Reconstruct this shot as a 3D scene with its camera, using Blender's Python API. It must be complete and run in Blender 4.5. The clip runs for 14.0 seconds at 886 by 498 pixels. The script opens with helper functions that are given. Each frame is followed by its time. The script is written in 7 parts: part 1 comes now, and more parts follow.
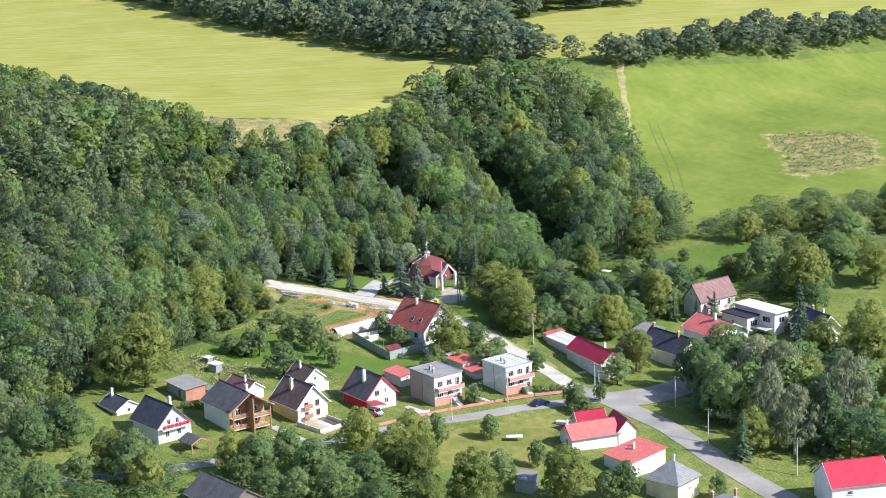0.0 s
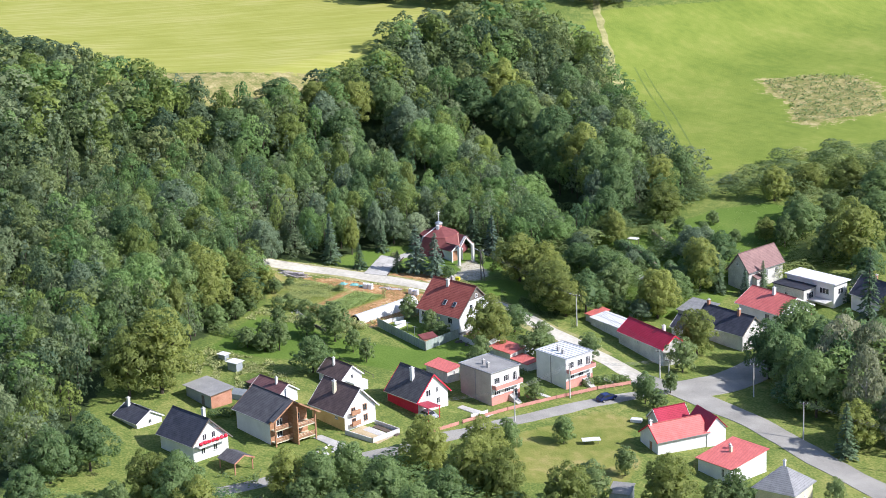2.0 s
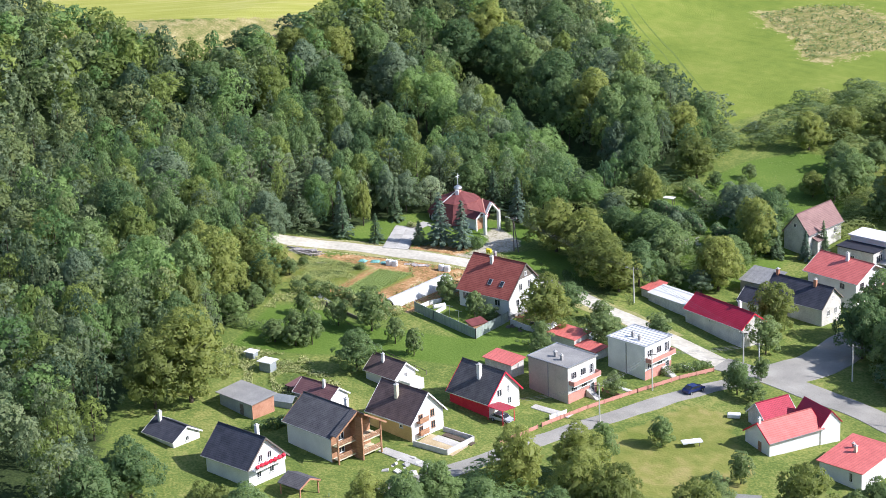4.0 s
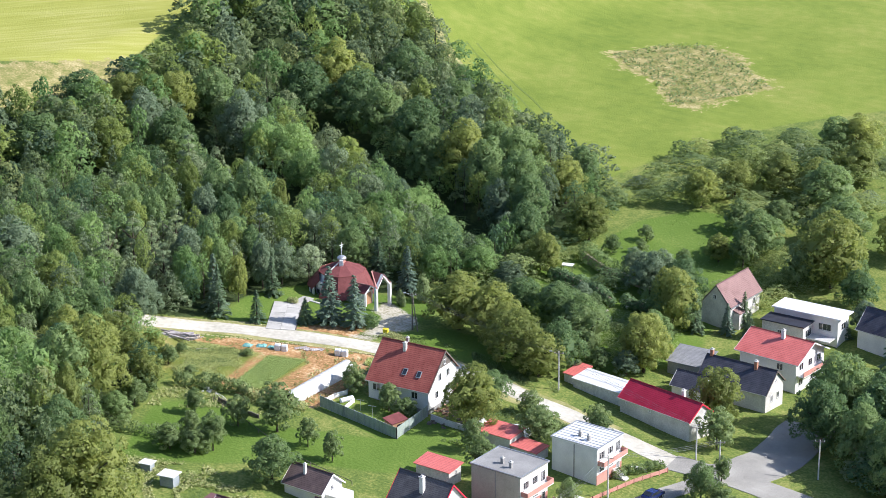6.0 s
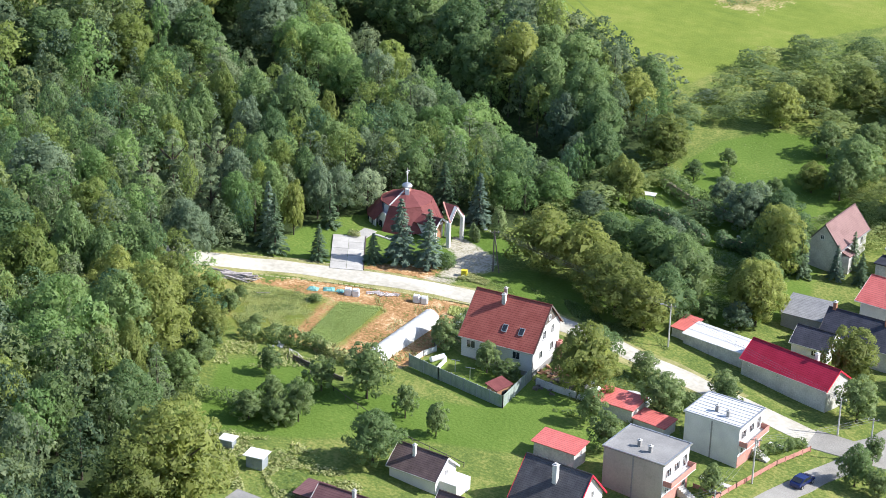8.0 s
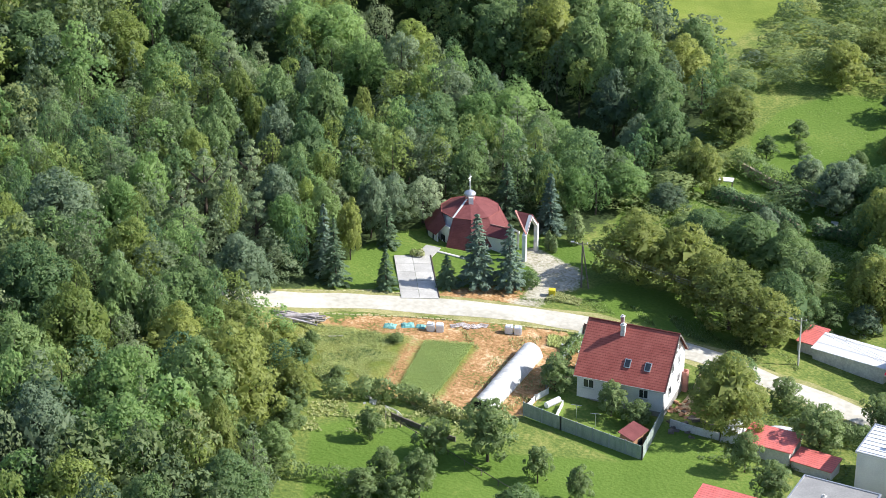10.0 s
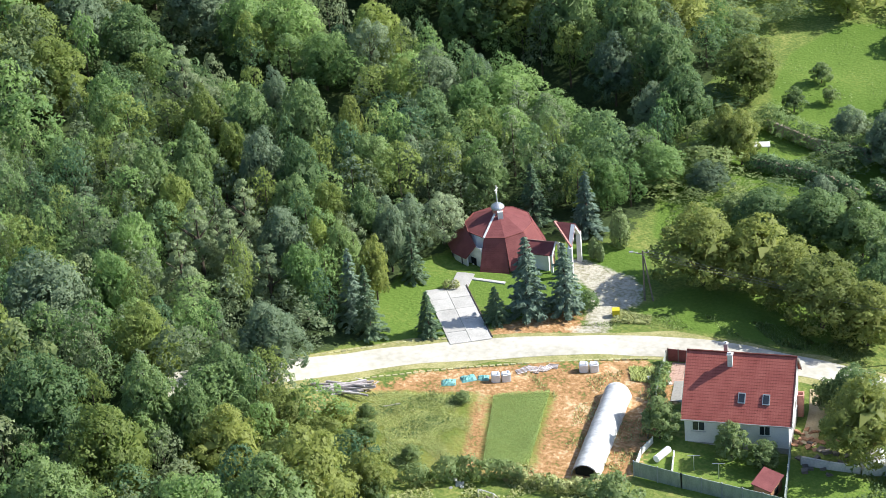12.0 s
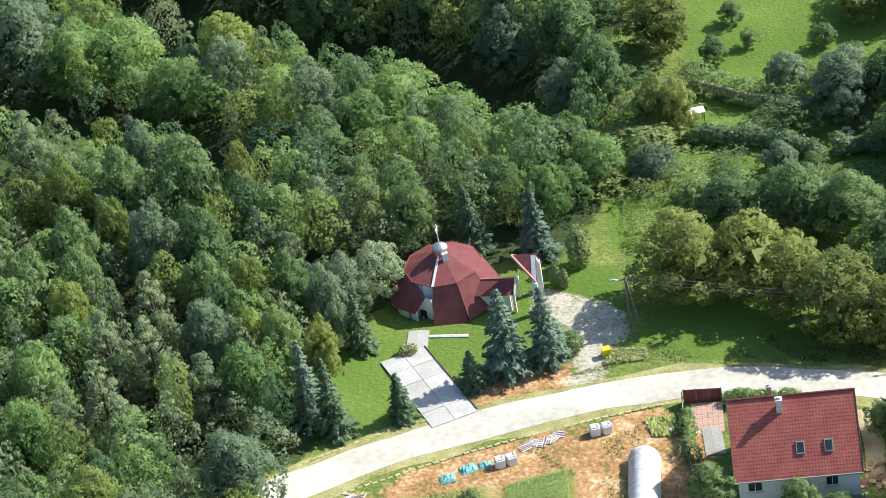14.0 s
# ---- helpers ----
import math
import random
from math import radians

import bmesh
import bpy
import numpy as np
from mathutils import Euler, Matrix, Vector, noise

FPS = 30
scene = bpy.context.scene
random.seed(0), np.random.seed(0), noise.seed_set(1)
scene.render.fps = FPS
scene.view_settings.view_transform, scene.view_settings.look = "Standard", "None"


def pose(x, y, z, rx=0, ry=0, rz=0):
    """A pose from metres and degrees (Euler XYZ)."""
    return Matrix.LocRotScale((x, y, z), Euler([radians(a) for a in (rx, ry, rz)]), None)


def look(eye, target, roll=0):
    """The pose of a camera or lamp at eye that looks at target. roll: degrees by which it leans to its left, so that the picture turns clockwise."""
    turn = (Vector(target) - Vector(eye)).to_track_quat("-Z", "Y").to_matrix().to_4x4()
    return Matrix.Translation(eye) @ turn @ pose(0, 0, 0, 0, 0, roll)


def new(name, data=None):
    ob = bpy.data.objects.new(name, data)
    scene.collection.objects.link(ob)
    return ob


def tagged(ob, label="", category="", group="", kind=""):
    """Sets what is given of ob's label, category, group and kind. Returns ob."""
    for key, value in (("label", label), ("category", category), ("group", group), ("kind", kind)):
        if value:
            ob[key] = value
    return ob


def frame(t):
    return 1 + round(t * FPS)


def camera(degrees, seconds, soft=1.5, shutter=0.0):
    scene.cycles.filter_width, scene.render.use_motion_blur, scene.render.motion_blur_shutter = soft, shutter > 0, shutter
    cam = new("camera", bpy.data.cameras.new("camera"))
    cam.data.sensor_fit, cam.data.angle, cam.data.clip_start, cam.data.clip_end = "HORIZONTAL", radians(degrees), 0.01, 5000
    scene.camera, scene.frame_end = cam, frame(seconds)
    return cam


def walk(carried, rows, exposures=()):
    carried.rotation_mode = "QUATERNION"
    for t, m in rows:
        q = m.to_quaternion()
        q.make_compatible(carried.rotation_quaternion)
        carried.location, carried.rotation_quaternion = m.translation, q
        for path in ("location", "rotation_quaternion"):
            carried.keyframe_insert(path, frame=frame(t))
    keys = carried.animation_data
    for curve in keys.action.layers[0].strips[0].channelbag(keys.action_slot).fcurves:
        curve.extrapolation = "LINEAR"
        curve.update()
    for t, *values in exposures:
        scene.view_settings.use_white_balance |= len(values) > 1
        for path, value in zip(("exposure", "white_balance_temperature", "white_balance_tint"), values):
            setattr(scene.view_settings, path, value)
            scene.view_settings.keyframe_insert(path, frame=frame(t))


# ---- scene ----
cam = camera(23.59, 14.0, 0.6)
PATH = [
    (0.0, pose(402.09, -275.75, 142.20, 76.010, 2.040, 54.018)),
    (0.5, pose(384.85, -276.37, 141.82, 75.671, 1.557, 53.247)),
    (1.0, pose(367.40, -277.38, 142.06, 74.291, 1.516, 52.025)),
    (1.5, pose(350.98, -278.31, 142.13, 73.429, 1.834, 50.609)),
    (2.0, pose(334.28, -278.88, 142.66, 73.730, 2.192, 49.293)),
    (2.2, pose(327.76, -278.87, 142.99, 74.135, 2.200, 48.855)),
    (4.3, pose(260.20, -273.39, 140.47, 70.734, 2.363, 43.389)),
    (4.5, pose(254.24, -272.91, 140.14, 70.553, 2.290, 42.467)),
    (5.0, pose(241.07, -270.81, 139.77, 70.893, 2.122, 40.386)),
    (5.5, pose(224.91, -267.95, 140.04, 71.225, 1.415, 38.328)),
    (6.0, pose(210.32, -264.66, 140.35, 71.228, 0.416, 36.636)),
    (6.5, pose(196.46, -261.95, 140.60, 71.171, -0.474, 35.763)),
    (7.0, pose(182.37, -257.98, 139.11, 69.996, -1.218, 35.331)),
    (7.2, pose(176.16, -255.86, 138.82, 69.244, -1.539, 35.042)),
    (9.3, pose(121.19, -235.96, 137.30, 65.512, -0.612, 30.884)),
    (9.5, pose(114.60, -234.10, 136.95, 65.213, -0.507, 30.124)),
    (10.0, pose(102.72, -228.18, 137.11, 64.782, 0.149, 28.635)),
    (10.5, pose(91.09, -222.71, 137.39, 64.705, 0.661, 26.948)),
    (11.0, pose(79.30, -216.12, 136.97, 64.548, 1.875, 25.312)),
    (11.5, pose(68.37, -208.46, 137.64, 63.297, 3.419, 23.249)),
    (12.0, pose(57.25, -200.75, 138.52, 61.273, 4.690, 20.778)),
    (12.5, pose(46.18, -192.76, 139.73, 59.340, 5.787, 17.874)),
    (13.0, pose(36.63, -184.07, 140.69, 57.578, 6.833, 14.840)),
    (13.5, pose(27.41, -174.75, 140.99, 56.594, 7.950, 11.762)),
    (14.0, pose(18.40, -164.81, 142.42, 55.918, 9.097, 8.843)),
]
walk(cam, PATH, [(0.0, 0.41, 5760, 17), (4.0, 0.42, 5780, 17), (7.0, 0.54, 5830, 15), (10.0, 0.58, 5940, 13), (12.5, 0.64, 5960, 11), (14.0, 0.62, 5980, 10)])

# ---- world, sun, exposure ----
SUN_AZ, SUN_EL = radians(32), radians(38)      # azimuth from +x towards +y
world = bpy.data.worlds.new("world")
scene.world = world
world.use_nodes = True
wn = world.node_tree.nodes
sky = wn.new("ShaderNodeTexSky")
sky.sky_type = "NISHITA"
sky.sun_disc = False
sky.sun_elevation = SUN_EL
sky.sun_rotation = math.pi / 2 - SUN_AZ
wn["Background"].inputs[1].default_value = 0.12
world.node_tree.links.new(sky.outputs[0], wn["Background"].inputs[0])
sun = new("sun", bpy.data.lights.new("sun", "SUN"))
sun.data.energy, sun.data.angle, sun.data.color = 5.0, radians(0.53), (1.0, 0.94, 0.82)
sun.matrix_world = look((300 * math.cos(SUN_EL) * math.cos(SUN_AZ), 300 * math.cos(SUN_EL) * math.sin(SUN_AZ), 300 * math.sin(SUN_EL)), (0, 0, 0))

rng = np.random.default_rng(7)


# ---- the lie of the land ----
def softplus(u, w):
    return w * np.log1p(np.exp(np.clip(u / w, -30, 30)))


# two wooded gullies with a low ridge between them
GULLY = [(-98, 98), (-88, 94), (-70, 89), (-55, 82.5), (-44, 79), (-36, 74), (-30, 66.5)]
GULLY_WEST = [(-104, 65), (-92, 61), (-82, 58.5), (-72, 57.5), (-63, 52)]


def away(line, x, y):
    """Distance from a line of points."""
    d = np.full(np.shape(x), 1e9)
    for (ax, ay), (bx, by) in zip(line[:-1], line[1:]):
        t = np.clip(((x - ax) * (bx - ax) + (y - ay) * (by - ay)) / ((bx - ax) ** 2 + (by - ay) ** 2), 0, 1)
        d = np.minimum(d, np.hypot(x - ax - t * (bx - ax), y - ay - t * (by - ay)))
    return d


def terrain(x, y):
    """Height of the ground: a gentle fall to the east, a wooded hill in the west, a hollow in the ravine."""
    x, y = np.clip(x, -150, 140), np.clip(y, -160, 260)
    z = -0.055 * (x - 15) - 0.02 * y - 0.02 * softplus(x - 45, 6) + 0.06 * softplus(y - 60, 12)
    z = z + 18 / (1 + np.exp((x + 118) / 12))
    z = z + 3 * np.exp(-(((x + 60) / 14) ** 2) - ((y + 20) / 24) ** 2)
    z = z - 2.5 * np.exp(-(((x - 45) / 35) ** 2) - ((y - 52) / 35) ** 2)
    return z - 6.5 * np.exp(-((away(GULLY, x, y) / 8.5) ** 2)) - 4 * np.exp(-((away(GULLY_WEST, x, y) / 6.5) ** 2))


def ground_z(x, y):
    return float(terrain(np.float64(x), np.float64(y)))


def inside_distance(poly, x, y):
    """Signed distance to a polygon's edge, positive inside."""
    p = np.asarray(poly, float)
    best = np.full(x.shape, 1e9)
    odd = np.zeros(x.shape, bool)
    for (ax, ay), (bx, by) in zip(p, np.roll(p, -1, 0)):
        t = np.clip(((x - ax) * (bx - ax) + (y - ay) * (by - ay)) / ((bx - ax) ** 2 + (by - ay) ** 2 + 1e-9), 0, 1)
        best = np.minimum(best, np.hypot(x - ax - t * (bx - ax), y - ay - t * (by - ay)))
        if by != ay:
            odd ^= ((ay > y) != (by > y)) & (x < (bx - ax) * (y - ay) / (by - ay) + ax)
    return np.where(odd, best, -best)


# ---- materials ----
def material(name, dark, light, rough=0.85, scale=1.5, fine=12.0, bump=0.3, metal=0.0, spread=0.35, stretch=(1, 1, 1), each=0.0, spec=0.3):
    """A two-scale mottled surface. each: how much whole objects differ in brightness."""
    m = bpy.data.materials.new(name)
    m.use_nodes = True
    n, l = m.node_tree.nodes, m.node_tree.links
    b = n["Principled BSDF"]
    b.inputs["Roughness"].default_value, b.inputs["Metallic"].default_value = rough, metal
    b.inputs["Specular IOR Level"].default_value = spec
    co = n.new("ShaderNodeTexCoord")
    mp = n.new("ShaderNodeMapping")
    mp.inputs["Scale"].default_value = stretch
    l.new(co.outputs["Object"], mp.inputs[0])
    na, nb = n.new("ShaderNodeTexNoise"), n.new("ShaderNodeTexNoise")
    na.inputs["Scale"].default_value, nb.inputs["Scale"].default_value = scale, fine
    na.inputs["Detail"].default_value = nb.inputs["Detail"].default_value = 3
    l.new(mp.outputs[0], na.inputs["Vector"])
    l.new(mp.outputs[0], nb.inputs["Vector"])
    mix = n.new("ShaderNodeMix")
    mix.data_type = "FLOAT"
    mix.inputs[0].default_value = 0.45
    l.new(na.outputs["Fac"], mix.inputs[2])
    l.new(nb.outputs["Fac"], mix.inputs[3])
    ramp = n.new("ShaderNodeValToRGB")
    ramp.color_ramp.elements[0].position, ramp.color_ramp.elements[1].position = 0.5 - spread / 2, 0.5 + spread / 2
    ramp.color_ramp.elements[0].color, ramp.color_ramp.elements[1].color = (*dark, 1), (*light, 1)
    l.new(mix.outputs[0], ramp.inputs[0])
    out = ramp.outputs[0]
    if each:
        info, rg, mul = n.new("ShaderNodeObjectInfo"), n.new("ShaderNodeMapRange"), n.new("ShaderNodeMix")
        rg.inputs["To Min"].default_value, rg.inputs["To Max"].default_value = 1 - each, 1 + each
        l.new(info.outputs["Random"], rg.inputs["Value"])
        mul.data_type, mul.blend_type = "RGBA", "MULTIPLY"
        mul.inputs[0].default_value = 1
        l.new(out, mul.inputs[6])
        l.new(rg.outputs[0], mul.inputs[7])
        out = mul.outputs[2]
    l.new(out, b.inputs["Base Color"])
    if bump:
        bp = n.new("ShaderNodeBump")
        bp.inputs["Strength"].default_value, bp.inputs["Distance"].default_value = bump, 0.05
        l.new(nb.outputs["Fac"], bp.inputs["Height"])
        l.new(bp.outputs[0], b.inputs["Normal"])
    return m


def tiled(name, dark, light, course=0.34, wide=0.3, rough=0.75, depth=0.03, spec=0.3, rib=1.0, joint=0.55):
    """Roof covering: courses across the slope and ribs down it, in the roof's own x and slope direction."""
    m = material(name, dark, light, rough, 0.8, 9, 0.0, spec=spec)
    n, l = m.node_tree.nodes, m.node_tree.links
    b = n["Principled BSDF"]
    co, sep = n.new("ShaderNodeTexCoord"), n.new("ShaderNodeSeparateXYZ")
    l.new(co.outputs["UV"], sep.inputs[0])
    waves = []
    for axis, size in ((1, course), (0, wide)):
        d, fr = n.new("ShaderNodeMath"), n.new("ShaderNodeMath")
        d.operation, fr.operation = "DIVIDE", "FRACT"
        d.inputs[1].default_value = size
        l.new(sep.outputs[axis], d.inputs[0])
        l.new(d.outputs[0], fr.inputs[0])
        waves.append(fr)
    # each rib is round, each course steps down at its lower edge
    pg = n.new("ShaderNodeMath")
    pg.operation = "PINGPONG"
    pg.inputs[1].default_value = 0.5
    l.new(waves[1].outputs[0], pg.inputs[0])
    ad = n.new("ShaderNodeMath")
    ad.operation = "MULTIPLY_ADD"
    ad.inputs[1].default_value = rib
    l.new(pg.outputs[0], ad.inputs[0])
    l.new(waves[0].outputs[0], ad.inputs[2])
    bp = n.new("ShaderNodeBump")
    bp.inputs["Strength"].default_value, bp.inputs["Distance"].default_value = 1.0, depth
    l.new(ad.outputs[0], bp.inputs["Height"])
    l.new(bp.outputs[0], b.inputs["Normal"])
    # dark joint under each course
    lt = n.new("ShaderNodeMapRange")
    lt.inputs["From Max"].default_value, lt.inputs["To Min"].default_value, lt.inputs["To Max"].default_value = 0.22, joint, 1.0
    l.new(waves[0].outputs[0], lt.inputs["Value"])
    mul = n.new("ShaderNodeMix")
    mul.data_type, mul.blend_type = "RGBA", "MULTIPLY"
    mul.inputs[0].default_value = 1
    old = b.inputs["Base Color"].links[0].from_socket
    l.new(old, mul.inputs[6])
    l.new(lt.outputs[0], mul.inputs[7])
    l.new(mul.outputs[2], b.inputs["Base Color"])
    return m


def leafage(name, dark, light, translucent=0.3, forest=False, tip=None, whole=0.66):
    """Leaves: each clump differs a little, each tree more."""
    m = bpy.data.materials.new(name)
    m.use_nodes = True
    n, l = m.node_tree.nodes, m.node_tree.links
    b = n["Principled BSDF"]
    b.inputs["Roughness"].default_value = 0.6
    b.inputs["Specular IOR Level"].default_value = 0.35
    dark, light, tip = ([v * k for v, k in zip(c, (1.36, 1.22, 1.46))] if c else None for c in (dark, light, tip))
    geo = n.new("ShaderNodeNewGeometry")
    if forest:
        who = n.new("ShaderNodeAttribute")
        who.attribute_name = "tone"
        tone = who.outputs["Fac"]
    else:
        who = n.new("ShaderNodeObjectInfo")
        tone = who.outputs["Random"]
    mix = n.new("ShaderNodeMix")
    mix.data_type = "FLOAT"
    mix.inputs[0].default_value = whole
    l.new(geo.outputs["Random Per Island"], mix.inputs[2])
    l.new(tone, mix.inputs[3])
    ramp = n.new("ShaderNodeValToRGB")
    ramp.color_ramp.elements[0].color, ramp.color_ramp.elements[1].color = (*dark, 1), (*light, 1)
    ramp.color_ramp.elements[0].position, ramp.color_ramp.elements[1].position = 0.1, 0.95
    if tip:
        e = ramp.color_ramp.elements.new(0.98)
        e.color = (*tip, 1)
        ramp.color_ramp.elements[1].position = 0.8
    l.new(mix.outputs[0], ramp.inputs[0])
    l.new(ramp.outputs[0], b.inputs["Base Color"])
    tr, ms = n.new("ShaderNodeBsdfTranslucent"), n.new("ShaderNodeMixShader")
    l.new(ramp.outputs[0], tr.inputs[0])
    ms.inputs[0].default_value = translucent + 0.16
    l.new(b.outputs[0], ms.inputs[1])
    l.new(tr.outputs[0], ms.inputs[2])
    l.new(ms.outputs[0], n["Material Output"].inputs[0])
    return m


def ground_material():
    m = bpy.data.materials.new("ground_cover")
    m.use_nodes = True
    n, l = m.node_tree.nodes, m.node_tree.links
    b = n["Principled BSDF"]
    b.inputs["Roughness"].default_value = 0.95
    b.inputs["Specular IOR Level"].default_value = 0.1
    co = n.new("ShaderNodeTexCoord")

    def noise_tex(scale, detail=4, stretch=None, turn=0):
        t = n.new("ShaderNodeTexNoise")
        t.inputs["Scale"].default_value, t.inputs["Detail"].default_value = scale, detail
        src = co.outputs["Object"]
        if stretch:
            mp = n.new("ShaderNodeMapping")
            mp.vector_type = "TEXTURE"
            mp.inputs["Rotation"].default_value[2], mp.inputs["Scale"].default_value = radians(turn), [1 / k for k in stretch]
            l.new(src, mp.inputs[0])
            src = mp.outputs[0]
        l.new(src, t.inputs["Vector"])
        return t.outputs["Fac"]

    big, mid, small = noise_tex(0.05), noise_tex(0.35), noise_tex(2.2)
    rows = noise_tex(0.05, 5, (1.2, 14, 1), 51)
    drill = noise_tex(0.06, 4, (1, 14, 1), 11)

    def blend(a, c, f):
        k = n.new("ShaderNodeMix")
        k.data_type = "FLOAT"
        k.inputs[0].default_value = f
        l.new(a, k.inputs[2])
        l.new(c, k.inputs[3])
        return k.outputs[0]

    def cover(fac, stops):
        r = n.new("ShaderNodeValToRGB")
        while len(r.color_ramp.elements) < len(stops):
            r.color_ramp.elements.new(0.5)
        for e, (p, c) in zip(r.color_ramp.elements, stops):
            e.position, e.color = p, (*c, 1)
        l.new(fac, r.inputs[0])
        return r.outputs[0]

    grass = cover(blend(blend(big, mid, 0.5), small, 0.45), [(0.36, (0.080, 0.126, 0.030)), (0.5, (0.155, 0.204, 0.047)), (0.63, (0.295, 0.295, 0.090))])
    kinds = {
        "meadow": cover(blend(blend(big, drill, 0.22), mid, 0.3), [(0.36, (0.150, 0.208, 0.034)), (0.52, (0.205, 0.258, 0.046)), (0.68, (0.278, 0.300, 0.072))]),
        "field": cover(blend(rows, big, 0.35), [(0.36, (0.320, 0.335, 0.066)), (0.5, (0.37, 0.375, 0.085)), (0.66, (0.45, 0.43, 0.14))]),
        "dry": cover(blend(mid, small, 0.5), [(0.36, (0.16, 0.20, 0.05)), (0.5, (0.30, 0.27, 0.10)), (0.65, (0.52, 0.435, 0.22))]),
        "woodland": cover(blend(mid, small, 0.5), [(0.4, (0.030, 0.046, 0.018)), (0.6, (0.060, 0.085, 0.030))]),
        "soil": cover(blend(mid, small, 0.5), [(0.38, (0.17, 0.17, 0.05)), (0.45, (0.33, 0.185, 0.08)), (0.54, (0.46, 0.27, 0.125)), (0.64, (0.62, 0.47, 0.28))]),
        "lawn": cover(blend(big, small, 0.35), [(0.38, (0.095, 0.162, 0.025)), (0.55, (0.135, 0.207, 0.038)), (0.66, (0.21, 0.255, 0.062))]),
        "yard": cover(blend(mid, small, 0.6), [(0.36, (0.24, 0.23, 0.12)), (0.48, (0.40, 0.37, 0.28)), (0.64, (0.56, 0.52, 0.42))]),
        "pasture": cover(blend(mid, big, 0.5), [(0.38, (0.16, 0.195, 0.04)), (0.52, (0.24, 0.245, 0.065)), (0.64, (0.34, 0.29, 0.11))]),
    }
    out = grass
    edge = blend(mid, small, 0.4)
    for name, colour in kinds.items():
        a, ad, st = n.new("ShaderNodeAttribute"), n.new("ShaderNodeMath"), n.new("ShaderNodeMapRange")
        a.attribute_name = name
        ad.operation = "MULTIPLY_ADD"
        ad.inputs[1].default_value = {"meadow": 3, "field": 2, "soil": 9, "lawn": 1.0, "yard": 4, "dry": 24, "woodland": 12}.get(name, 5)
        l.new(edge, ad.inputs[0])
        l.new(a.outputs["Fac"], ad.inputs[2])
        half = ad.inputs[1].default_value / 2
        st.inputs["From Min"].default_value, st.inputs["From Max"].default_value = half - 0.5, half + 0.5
        l.new(ad.outputs[0], st.inputs["Value"])
        k = n.new("ShaderNodeMix")
        k.data_type = "RGBA"
        l.new(st.outputs[0], k.inputs[0])
        l.new(out, k.inputs[6])
        l.new(colour, k.inputs[7])
        out = k.outputs[2]
    l.new(out, b.inputs["Base Color"])
    bp = n.new("ShaderNodeBump")
    bp.inputs["Strength"].default_value, bp.inputs["Distance"].default_value = 0.6, 0.25
    l.new(small, bp.inputs["Height"])
    l.new(bp.outputs[0], b.inputs["Normal"])
    return m


